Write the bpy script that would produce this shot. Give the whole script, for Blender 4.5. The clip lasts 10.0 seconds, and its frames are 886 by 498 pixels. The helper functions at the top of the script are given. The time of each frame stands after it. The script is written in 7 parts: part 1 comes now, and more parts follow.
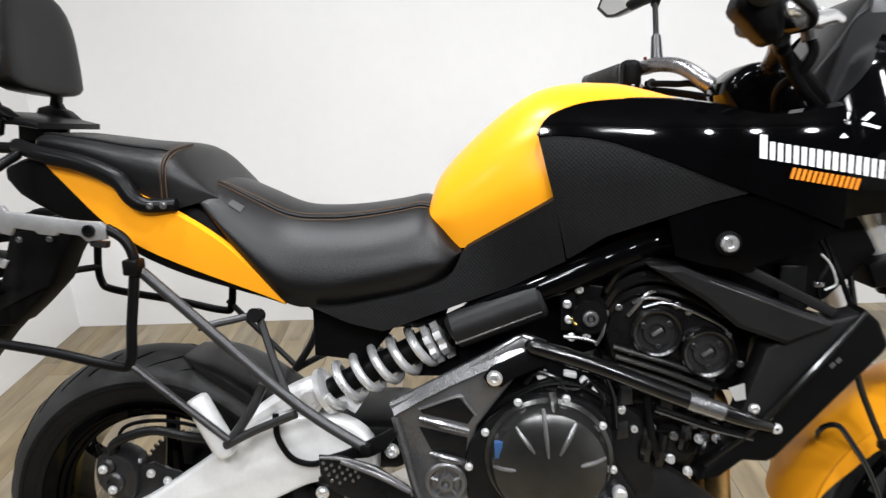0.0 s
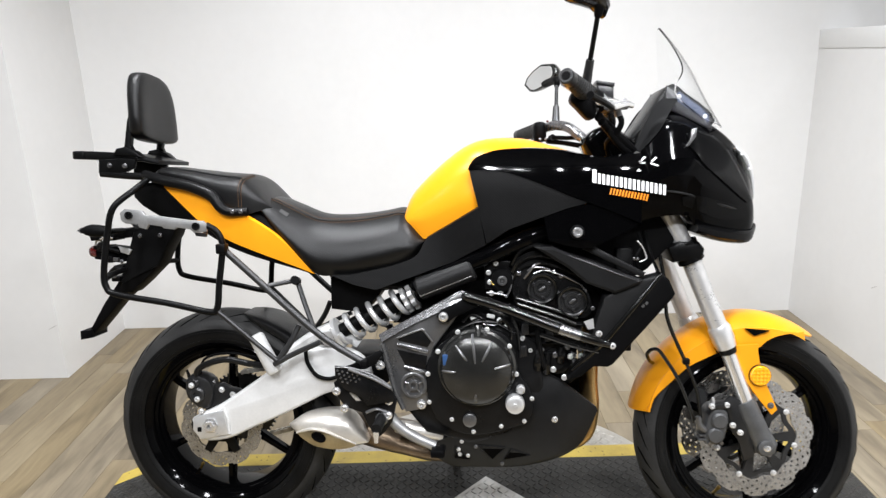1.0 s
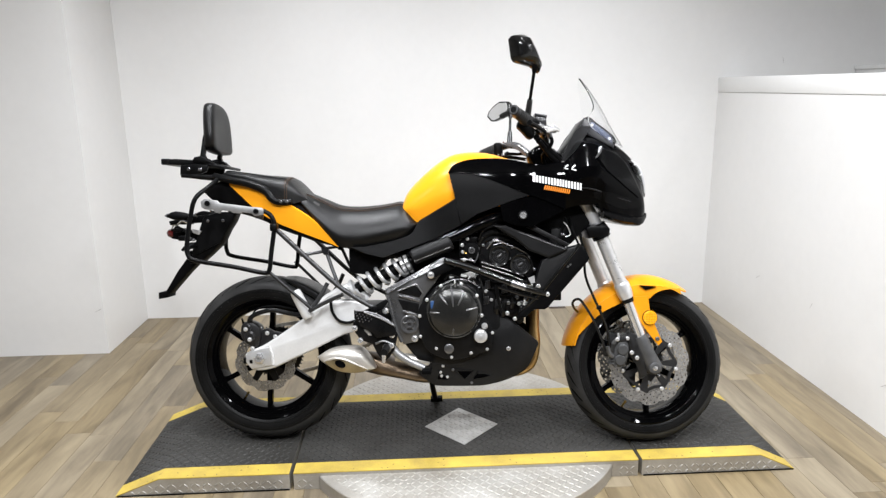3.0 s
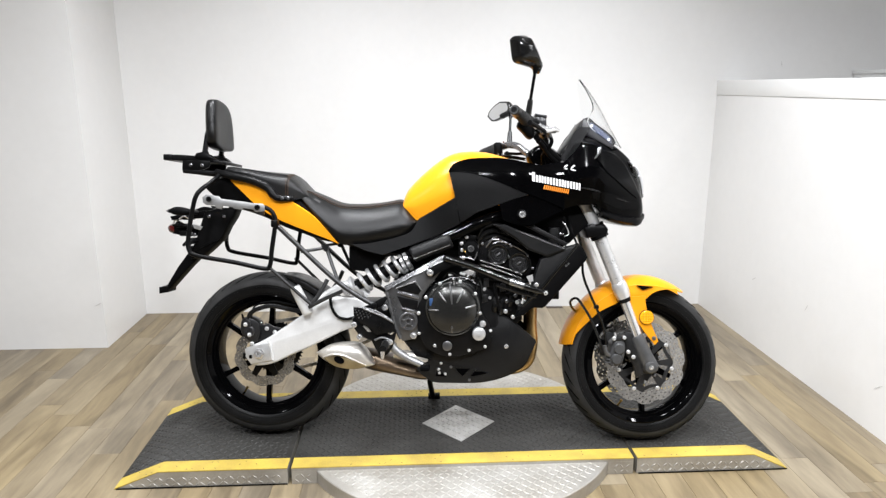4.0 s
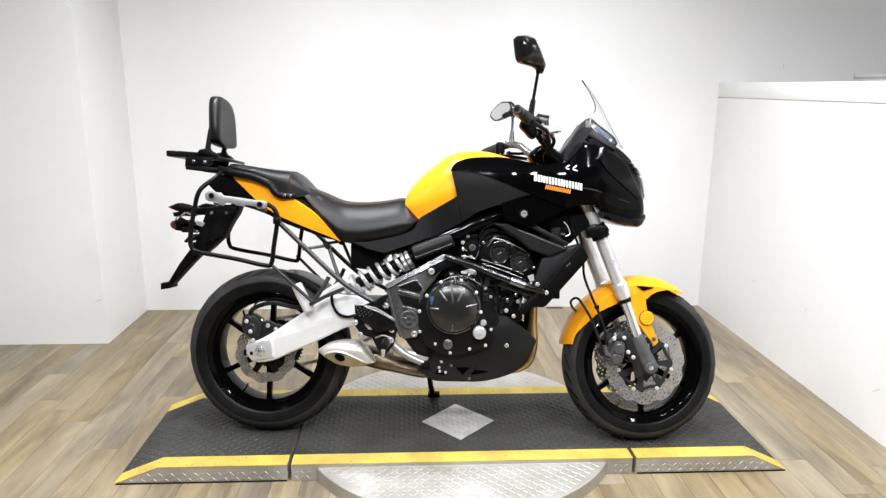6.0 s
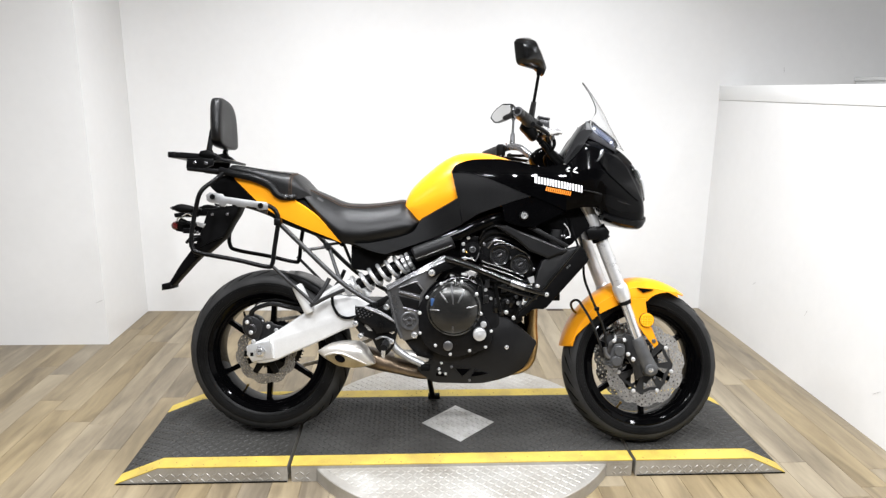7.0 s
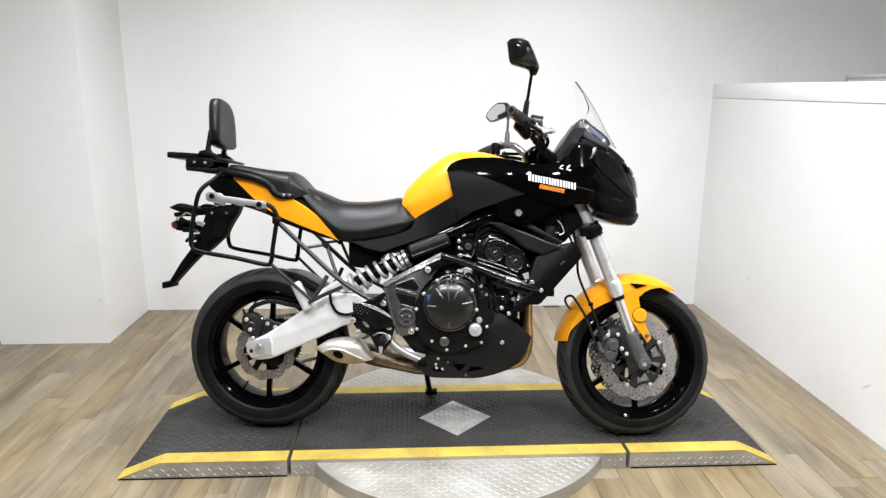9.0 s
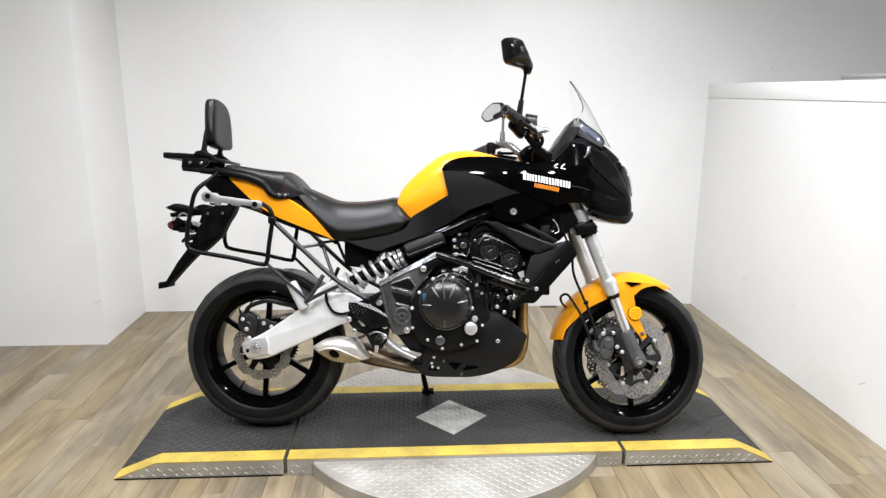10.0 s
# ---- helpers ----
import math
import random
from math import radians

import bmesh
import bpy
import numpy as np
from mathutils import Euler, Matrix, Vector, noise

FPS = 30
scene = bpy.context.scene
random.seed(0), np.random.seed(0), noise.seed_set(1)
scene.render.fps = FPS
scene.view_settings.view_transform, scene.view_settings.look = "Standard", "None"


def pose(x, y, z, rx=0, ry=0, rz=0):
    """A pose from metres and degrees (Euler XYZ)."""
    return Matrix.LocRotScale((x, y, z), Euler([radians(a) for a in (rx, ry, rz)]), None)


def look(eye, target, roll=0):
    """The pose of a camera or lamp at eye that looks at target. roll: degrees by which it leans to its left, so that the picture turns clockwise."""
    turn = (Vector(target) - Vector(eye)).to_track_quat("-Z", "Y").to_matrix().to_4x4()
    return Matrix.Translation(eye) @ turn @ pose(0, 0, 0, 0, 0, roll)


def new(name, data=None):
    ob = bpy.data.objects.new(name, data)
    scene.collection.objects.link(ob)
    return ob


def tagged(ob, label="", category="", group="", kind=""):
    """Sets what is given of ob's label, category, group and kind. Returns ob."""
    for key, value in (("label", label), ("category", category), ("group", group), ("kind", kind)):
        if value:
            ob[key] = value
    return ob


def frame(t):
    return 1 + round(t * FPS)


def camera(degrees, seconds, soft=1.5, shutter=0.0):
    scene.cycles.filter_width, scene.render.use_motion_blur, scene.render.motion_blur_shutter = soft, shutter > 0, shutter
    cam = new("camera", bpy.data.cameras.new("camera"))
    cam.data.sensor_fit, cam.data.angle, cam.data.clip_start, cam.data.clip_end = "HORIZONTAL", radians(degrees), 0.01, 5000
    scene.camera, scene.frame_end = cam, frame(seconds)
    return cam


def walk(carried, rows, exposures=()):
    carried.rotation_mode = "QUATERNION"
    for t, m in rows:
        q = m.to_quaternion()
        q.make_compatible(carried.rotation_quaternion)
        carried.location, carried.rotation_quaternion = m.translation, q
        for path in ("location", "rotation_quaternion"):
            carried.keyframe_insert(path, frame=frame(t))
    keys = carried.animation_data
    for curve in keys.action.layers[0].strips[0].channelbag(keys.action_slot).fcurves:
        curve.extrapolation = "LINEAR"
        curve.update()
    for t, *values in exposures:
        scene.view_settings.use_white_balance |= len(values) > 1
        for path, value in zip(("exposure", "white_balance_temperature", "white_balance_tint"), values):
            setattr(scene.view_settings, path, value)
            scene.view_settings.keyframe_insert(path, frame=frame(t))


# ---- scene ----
cam = camera(66.2, 10.0, soft=1.35, shutter=0.25)
PATH = [
    (0, (-0.125, -1.079, 1.258), (-0.162, 0.806, 0.59), -2.2),
    (0.5, (-0.106, -1.417, 1.315), (-0.127, 0.487, 0.706), -2.4),
    (1, (-0.055, -1.738, 1.355), (-0.071, 0.184, 0.799), -1.8),
    (1.5, (-0.137, -2.009, 1.371), (-0.004, -0.078, 0.866), -1.4),
    (2, (-0.101, -2.245, 1.379), (-0.04, -0.311, 0.875), -0.3),
    (2.5, (-0.127, -2.434, 1.378), (-0.04, -0.491, 0.912), -1.0),
    (4, (-0.146, -2.504, 1.376), (-0.046, -0.562, 0.909), -0.1),
    (4.5, (-0.158, -2.494, 1.373), (-0.064, -0.55, 0.912), 0.3),
    (5, (-0.16, -2.497, 1.374), (-0.066, -0.554, 0.909), 0.4),
    (5.5, (-0.156, -2.505, 1.372), (-0.056, -0.563, 0.904), 0.4),
    (7, (-0.152, -2.516, 1.371), (-0.053, -0.572, 0.911), 0.6),
    (7.5, (-0.154, -2.519, 1.368), (-0.056, -0.577, 0.901), 0.7),
    (8, (-0.15, -2.534, 1.368), (-0.049, -0.591, 0.904), 0.4),
    (8.5, (-0.144, -2.55, 1.369), (-0.04, -0.607, 0.905), 0.3),
    (9, (-0.143, -2.556, 1.374), (-0.041, -0.614, 0.911), 0.3),
    (9.5, (-0.13, -2.561, 1.367), (-0.024, -0.617, 0.907), 0.2),
    (10, (-0.129, -2.567, 1.362), (-0.025, -0.622, 0.907), 0.1),
]
EXPOSURES = [(0.0, -0.42), (0.5, -0.3), (1.0, -0.27), (1.5, -0.28), (2.0, -0.34), (2.5, -0.36), (4.0, -0.24), (4.5, -0.18), (5.5, -0.12), (7.0, -0.12), (7.5, -0.18), (8.0, -0.22), (9.0, -0.28), (10.0, -0.3)]
walk(cam, [(t, look(eye, target, roll)) for t, eye, target, roll in PATH], exposures=EXPOSURES)

# ---- light: a closed room lit by ceiling panels ----
world = bpy.data.worlds.new("world")
world.use_nodes = True
world.node_tree.nodes["Background"].inputs[0].default_value = (1.0, 0.98, 0.95, 1)
world.node_tree.nodes["Background"].inputs[1].default_value = 0.05
scene.world = world

CEILING = 2.75
# the last two lamps are unseen fill, added to brighten the far left and right
LAMPS = [(-1.0, -1.5), (0.85, -1.5), (0.0, -0.75), (-1.0, -0.1), (0.95, -0.1), (-0.6, 0.45), (0.75, 0.45), (-2.5, -0.9), (2.35, -0.7)]
for lx, ly in LAMPS:
    data = bpy.data.lights.new("downlight_lamp", "AREA")
    data.shape, data.size, data.spread = "DISK", 0.15, radians(135)
    data.energy, data.color = 20.5, (0.965, 0.985, 1.025)
    ob = new("downlight_lamp", data)
    ob.matrix_world = look((lx, ly, CEILING - 0.075), (lx, ly, 0))
# a row of small track spots in front of the booth
SPOTS = [((x, -2.25, CEILING - 0.12), (x * 0.7, -0.2, 0.2)) for x in (-1.15, -0.6, 0.0, 0.6, 1.15)]
for at, aim in SPOTS:
    data = bpy.data.lights.new("spot_lamp", "AREA")
    data.shape, data.size = "DISK", 0.11
    data.energy, data.color = 21.0, (0.965, 0.985, 1.025)
    ob = new("spot_lamp", data)
    ob.matrix_world = look(at, aim)


# ---- materials ----
def surface(name, color, rough=0.5, metal=0.0, vary=0.12, scale=6.0, bump=0.0, bump_scale=300.0, coat=0.0, rough_vary=0.08, fine="noise", stretch=(1, 1, 1), second=None, spec=0.5, turn=0):
    """Principled material: broad stains and fine grain in colour and gloss, fine relief. Object coordinates, metres."""
    m = bpy.data.materials.new(name)
    m.use_nodes = True
    nt = m.node_tree
    nodes, links = nt.nodes, nt.links
    b = nodes["Principled BSDF"]
    co = nodes.new("ShaderNodeTexCoord")
    mp = nodes.new("ShaderNodeMapping")
    mp.inputs["Scale"].default_value = stretch
    mp.inputs["Rotation"].default_value = (0, radians(turn), 0)
    links.new(co.outputs["Object"], mp.inputs["Vector"])
    broad = nodes.new("ShaderNodeTexNoise")
    broad.inputs["Scale"].default_value, broad.inputs["Detail"].default_value = scale, 6
    links.new(mp.outputs[0], broad.inputs["Vector"])
    grain = nodes.new("ShaderNodeTexNoise")
    grain.inputs["Scale"].default_value, grain.inputs["Detail"].default_value = scale * 14, 4
    links.new(mp.outputs[0], grain.inputs["Vector"])
    add = nodes.new("ShaderNodeMath")
    add.operation = "MULTIPLY_ADD"
    links.new(grain.outputs["Fac"], add.inputs[0])
    add.inputs[1].default_value = 0.35
    links.new(broad.outputs["Fac"], add.inputs[2])
    ramp = nodes.new("ShaderNodeMapRange")
    ramp.inputs["From Min"].default_value, ramp.inputs["From Max"].default_value = 0.4, 0.95
    links.new(add.outputs[0], ramp.inputs["Value"])
    mix = nodes.new("ShaderNodeMix")
    mix.data_type = "RGBA"
    other = second or [c * (1 - vary) for c in color]
    mix.inputs["A"].default_value = (*other, 1)
    mix.inputs["B"].default_value = (*[min(1, c * (1 + vary * 0.5)) for c in color], 1)
    links.new(ramp.outputs[0], mix.inputs["Factor"])
    links.new(mix.outputs["Result"], b.inputs["Base Color"])
    rr = nodes.new("ShaderNodeMapRange")
    rr.inputs["To Min"].default_value, rr.inputs["To Max"].default_value = max(0.02, rough - rough_vary), min(1, rough + rough_vary)
    links.new(add.outputs[0], rr.inputs["Value"])
    links.new(rr.outputs[0], b.inputs["Roughness"])
    b.inputs["Metallic"].default_value = metal
    b.inputs["Specular IOR Level"].default_value = spec
    if coat:
        b.inputs["Coat Weight"].default_value, b.inputs["Coat Roughness"].default_value = coat, 0.04
    if bump:
        if fine == "cells":
            tex = nodes.new("ShaderNodeTexVoronoi")
            tex.inputs["Scale"].default_value, tex.inputs["Randomness"].default_value = bump_scale, 0.15
            out = tex.outputs["Distance"]
        else:
            tex = nodes.new("ShaderNodeTexNoise")
            tex.inputs["Scale"].default_value, tex.inputs["Detail"].default_value = bump_scale, 5
            out = tex.outputs["Fac"]
        links.new(mp.outputs[0], tex.inputs["Vector"])
        bp = nodes.new("ShaderNodeBump")
        bp.inputs["Strength"].default_value, bp.inputs["Distance"].default_value = min(1.0, bump), 0.001 * max(1.0, bump)
        links.new(out, bp.inputs["Height"])
        links.new(bp.outputs[0], b.inputs["Normal"])
    return m


def glass(name, color=(1, 1, 1), rough=0.02, ior=1.45):
    m = bpy.data.materials.new(name)
    m.use_nodes = True
    b = m.node_tree.nodes["Principled BSDF"]
    b.inputs["Base Color"].default_value = (*color, 1)
    b.inputs["Transmission Weight"].default_value, b.inputs["Roughness"].default_value, b.inputs["IOR"].default_value = 1, rough, ior
    return m


def glow(name, color, strength):
    m = bpy.data.materials.new(name)
    m.use_nodes = True
    b = m.node_tree.nodes["Principled BSDF"]
    b.inputs["Emission Color"].default_value, b.inputs["Emission Strength"].default_value = (*color, 1), strength
    return m


def wood_planks(name):
    """Pale vinyl oak: every plank its own tone, long grain along y."""
    m = bpy.data.materials.new(name)
    m.use_nodes = True
    nodes, links = m.node_tree.nodes, m.node_tree.links
    b = nodes["Principled BSDF"]
    co, info = nodes.new("ShaderNodeTexCoord"), nodes.new("ShaderNodeObjectInfo")
    off = nodes.new("ShaderNodeVectorMath")
    off.operation = "MULTIPLY_ADD"
    links.new(info.outputs["Random"], off.inputs[0])
    off.inputs[1].default_value = (37, 91, 13)
    links.new(co.outputs["Object"], off.inputs[2])
    mp = nodes.new("ShaderNodeMapping")
    mp.inputs["Scale"].default_value = (1, 0.15, 1)
    links.new(off.outputs[0], mp.inputs["Vector"])
    broad, grain = nodes.new("ShaderNodeTexNoise"), nodes.new("ShaderNodeTexNoise")
    broad.inputs["Scale"].default_value, broad.inputs["Detail"].default_value, broad.inputs["Distortion"].default_value = 15, 5, 0.7
    grain.inputs["Scale"].default_value, grain.inputs["Detail"].default_value = 70, 6
    links.new(mp.outputs[0], broad.inputs["Vector"])
    links.new(mp.outputs[0], grain.inputs["Vector"])
    a = nodes.new("ShaderNodeMath")
    a.operation = "MULTIPLY_ADD"
    links.new(grain.outputs["Fac"], a.inputs[0])
    a.inputs[1].default_value = 0.25
    links.new(broad.outputs["Fac"], a.inputs[2])
    a2 = nodes.new("ShaderNodeMath")
    a2.operation = "MULTIPLY_ADD"
    links.new(info.outputs["Random"], a2.inputs[0])
    a2.inputs[1].default_value = 0.2
    links.new(a.outputs[0], a2.inputs[2])
    ramp = nodes.new("ShaderNodeValToRGB")
    e = ramp.color_ramp.elements
    e[0].position, e[0].color = 0.46, (0.115, 0.088, 0.053, 1)
    e[1].position, e[1].color = 0.98, (0.29, 0.234, 0.146, 1)
    mid = ramp.color_ramp.elements.new(0.7)
    mid.color = (0.2, 0.157, 0.096, 1)
    links.new(a2.outputs[0], ramp.inputs["Fac"])
    tone = nodes.new("ShaderNodeMath")
    tone.operation = "MULTIPLY"
    links.new(info.outputs["Random"], tone.inputs[0])
    tone.inputs[1].default_value = 7.3
    part_of = nodes.new("ShaderNodeMath")
    part_of.operation = "FRACT"
    links.new(tone.outputs[0], part_of.inputs[0])
    grey = nodes.new("ShaderNodeMapRange")
    grey.inputs["To Min"].default_value, grey.inputs["To Max"].default_value = 0.8, 1.15
    links.new(part_of.outputs[0], grey.inputs["Value"])
    hue = nodes.new("ShaderNodeHueSaturation")
    links.new(grey.outputs[0], hue.inputs["Saturation"])
    links.new(ramp.outputs[0], hue.inputs["Color"])
    links.new(hue.outputs[0], b.inputs["Base Color"])
    b.inputs["Roughness"].default_value = 0.42
    bp = nodes.new("ShaderNodeBump")
    bp.inputs["Strength"].default_value, bp.inputs["Distance"].default_value = 0.35, 0.0008
    links.new(grain.outputs["Fac"], bp.inputs["Height"])
    links.new(bp.outputs[0], b.inputs["Normal"])
    return m


WALL = surface("white_wall_paint", (0.75, 0.745, 0.735), 0.42, vary=0.05, scale=1.6, bump=0.15, bump_scale=180)
TRIM = surface("white_trim_paint", (0.82, 0.82, 0.81), 0.35, vary=0.04, scale=3)
# ceiling out of view, its dark tone chosen for deeper blacks in the gloss
CEIL = surface("unseen_dark_ceiling", (0.12, 0.115, 0.11), 0.8, vary=0.1, scale=2)
# for the unseen south wall only; dark so that gloss black reflects little
DIM = surface("unseen_dark_wall", (0.12, 0.118, 0.115), 0.7, vary=0.2, scale=2)
SCUFF = surface("scuff_grey", (0.56, 0.55, 0.54), 0.6, vary=0.3, scale=30)
SUBFLOOR = surface("dark_joint", (0.08, 0.06, 0.045), 0.8)
PLANK = wood_planks("vinyl_oak_planks")
DIAMOND = surface("galvanised_tread_plate", (0.48, 0.468, 0.44), 0.42, metal=0.55, second=(0.32, 0.295, 0.255), scale=7, bump=0.3, bump_scale=220, rough_vary=0.15)
BARE_STEEL = surface("worn_steel_plate", (0.55, 0.545, 0.53), 0.42, metal=0.5, second=(0.34, 0.33, 0.31), scale=16, bump=0.3, bump_scale=160, rough_vary=0.15)
MAT_BLACK = surface("worn_black_grip_paint", (0.046, 0.045, 0.042), 0.52, second=(0.02, 0.0185, 0.016), scale=4.5, bump=0.5, bump_scale=240, rough_vary=0.16, spec=0.25)
MAT_TREAD = surface("worn_grip_tread", (0.037, 0.036, 0.034), 0.4, vary=0.5, scale=6, rough_vary=0.12, spec=0.3)
STRIPE = surface("yellow_floor_paint", (0.57, 0.42, 0.065), 0.55, second=(0.34, 0.245, 0.055), scale=11, bump=0.4, bump_scale=200)
RUBBER = surface("tyre_rubber", (0.009, 0.009, 0.009), 0.34, second=(0.003, 0.003, 0.0031), scale=7, bump=0.3, bump_scale=420, rough_vary=0.1, spec=0.1)
TREAD = surface("worn_tread_rubber", (0.031, 0.0307, 0.0302), 0.46, second=(0.013, 0.013, 0.0131), scale=11, bump=0.6, bump_scale=260, rough_vary=0.16, spec=0.16)
# near-black that puts the shade of grooves and openings into the colour
HOLLOW_SHADE = surface("hollow_shade_black", (0.0015, 0.0015, 0.0016), 0.8, vary=0.2, scale=14, spec=0.03)
DEEPBLACK = surface("deep_black_lacquer", (0.0012, 0.0012, 0.0014), 0.08, vary=0.2, scale=5, rough_vary=0.04, spec=0.055)
GLOSS = surface("gloss_black_paint", (0.0012, 0.0012, 0.0014), 0.04, vary=0.15, scale=4, rough_vary=0.02, spec=0.1)
RIM = surface("gloss_black_rim", (0.0012, 0.0012, 0.0014), 0.06, vary=0.2, scale=8, rough_vary=0.03, bump=0.12, bump_scale=90, spec=0.07)
SATIN = surface("satin_black_metal", (0.0035, 0.0035, 0.0037), 0.32, vary=0.35, scale=12, bump=0.1, bump_scale=500, spec=0.11)
PLASTIC = surface("black_plastic", (0.003, 0.003, 0.0032), 0.45, vary=0.35, scale=10, bump=0.3, bump_scale=700, spec=0.045)
STAY = surface("worn_dark_steel", (0.035, 0.035, 0.036), 0.34, metal=0.5, vary=0.35, scale=16, bump=0.15, bump_scale=500)
TEXTURED = surface("pebbled_black_plastic", (0.006, 0.006, 0.0062), 0.42, vary=0.25, scale=7, bump=0.4, bump_scale=215, fine="cells", spec=0.09, turn=45)
DARKGREY = surface("dark_grey_plastic", (0.007, 0.007, 0.0073), 0.3, vary=0.3, scale=9, bump=0.3, bump_scale=800, spec=0.2)
COWLGREY = surface("polished_grey_plastic", (0.003, 0.003, 0.0032), 0.12, vary=0.25, scale=9, bump=0.05, bump_scale=800, spec=0.06)
ENGINE = surface("dark_engine_paint", (0.012, 0.012, 0.0125), 0.2, metal=0.45, vary=0.5, scale=14, bump=0.15, bump_scale=500, spec=0.2)
CAST = surface("grey_cast_metal", (0.165, 0.165, 0.168), 0.27, metal=0.75, vary=0.3, scale=12, bump=0.25, bump_scale=600)
YELLOW = surface("pearl_yellow_paint", (0.77, 0.303, 0.011), 0.28, vary=0.06, scale=3, rough_vary=0.04, spec=0.22)
SEAT = surface("black_vinyl", (0.0025, 0.0025, 0.0027), 0.34, vary=0.25, scale=8, bump=0.5, bump_scale=520, rough_vary=0.12, spec=0.3)
THREAD = surface("orange_thread", (0.11, 0.055, 0.022), 0.7)
SILVER = surface("silver_swingarm_paint", (0.66, 0.66, 0.655), 0.44, metal=0.22, vary=0.14, scale=10, bump=0.15, bump_scale=500)
ALU = surface("brushed_aluminium", (0.66, 0.66, 0.66), 0.27, metal=0.6, vary=0.2, scale=20, bump=0.2, bump_scale=500)
CHROME = surface("polished_steel", (0.78, 0.78, 0.78), 0.16, metal=0.8, vary=0.1, scale=18, rough_vary=0.06)
STEEL = surface("brushed_stainless", (0.68, 0.65, 0.6), 0.32, metal=0.6, vary=0.2, scale=10, bump=0.15, bump_scale=420)
HEATED = surface("heat_tinted_pipe", (0.5, 0.33, 0.14), 0.3, metal=0.9, vary=0.5, scale=14)
BROWNPIPE = surface("sooty_brown_pipe", (0.17, 0.125, 0.085), 0.34, metal=0.75, vary=0.5, scale=9)
BELLY = surface("grey_moulded_plastic", (0.009, 0.009, 0.0093), 0.36, vary=0.4, scale=9, bump=0.35, bump_scale=800, spec=0.16)
CASTING = surface("grey_caliper_casting", (0.085, 0.086, 0.088), 0.38, metal=0.4, vary=0.35, scale=20, bump=0.35, bump_scale=420)
CLUTCH = surface("satin_bronze_black_cover", (0.052, 0.052, 0.05), 0.2, metal=0.75, vary=0.35, scale=18, bump=0.1, bump_scale=500)
DISC = surface("ground_disc_steel", (0.45, 0.44, 0.425), 0.24, metal=0.9, vary=0.3, scale=30, bump=0.2, bump_scale=500)
DARKCAST = surface("dark_cast_metal", (0.034, 0.034, 0.035), 0.3, metal=0.6, vary=0.4, scale=16, bump=0.3, bump_scale=500)
GUNMETAL = surface("polished_gunmetal", (0.24, 0.24, 0.247), 0.24, metal=0.9, vary=0.3, scale=14, bump=0.2, bump_scale=500)
GUARDBLACK = surface("gloss_black_powder_coat", (0.003, 0.003, 0.003), 0.14, vary=0.2, scale=12, spec=0.5)
PLATE = surface("dull_aluminium_plate", (0.31, 0.31, 0.31), 0.36, metal=0.6, vary=0.3, scale=18, bump=0.2, bump_scale=400)
STAINED = surface("heat_stained_steel", (0.34, 0.27, 0.15), 0.34, metal=0.7, vary=0.4, scale=20)
GREYPANEL = surface("satin_grey_panel", (0.022, 0.022, 0.024), 0.3, vary=0.25, scale=12)
HOSE = surface("shiny_black_hose", (0.004, 0.004, 0.004), 0.16, vary=0.2, scale=20, spec=0.38)
AMBER = surface("amber_reflector", (0.85, 0.36, 0.006), 0.12, vary=0.1, scale=30, bump=3.0, bump_scale=110, fine="cells", coat=0.6)
REDLENS = surface("dark_red_lens", (0.075, 0.006, 0.005), 0.12, coat=0.4)
SMOKE = surface("smoke_lens", (0.1, 0.1, 0.1), 0.1, coat=0.5)
CLEAR = glass("clear_polycarbonate", (0.985, 0.99, 0.995), 0.02, 1.2)
LENS = glass("headlight_glass", (0.95, 0.97, 1.0), 0.03)
MIRROR = surface("mirror_glass", (0.85, 0.86, 0.87), 0.02, metal=1.0, vary=0.01, rough_vary=0.0)
WHITE_DECAL = surface("white_vinyl_decal", (0.8, 0.8, 0.8), 0.35, vary=0.04)
ORANGE_DECAL = surface("orange_vinyl_decal", (0.75, 0.22, 0.01), 0.35, vary=0.05)
BLUE_TAG = surface("blue_sticker", (0.02, 0.06, 0.16), 0.35)
SLATE = surface("slate_blue_plastic", (0.05, 0.06, 0.092), 0.45, vary=0.2, scale=20, spec=0.25)
LENSRIM = surface("pale_lens_rim", (0.62, 0.63, 0.65), 0.2, vary=0.08, scale=20, coat=0.5)
BRASS = surface("brass", (0.55, 0.36, 0.1), 0.3, metal=0.9)
GREY_BADGE = surface("grey_badge", (0.05, 0.05, 0.05), 0.4)
PANEL_GLOW = glow("lamp_diffuser", (1.0, 0.985, 0.955), 4.0)


# ---- mesh tools ----
def link(name, bm, material, parent=None, label="", sharp=32):
    me = bpy.data.meshes.new(name)
    bmesh.ops.recalc_face_normals(bm, faces=bm.faces)
    bm.to_mesh(me)
    bm.free()
    me.materials.append(material)
    me.polygons.foreach_set("use_smooth", [True] * len(me.polygons))
    me.set_sharp_from_angle(angle=radians(sharp))
    ob = new(name, me)
    if parent is not None:
        ob.parent = parent
    if label:
        ob["label"] = label
    return ob


def part(name, bm, material, parent, label="", sharp=32):
    """One mesh object under a thing or under a part."""
    return link(name, bm, material, parent, label, sharp)


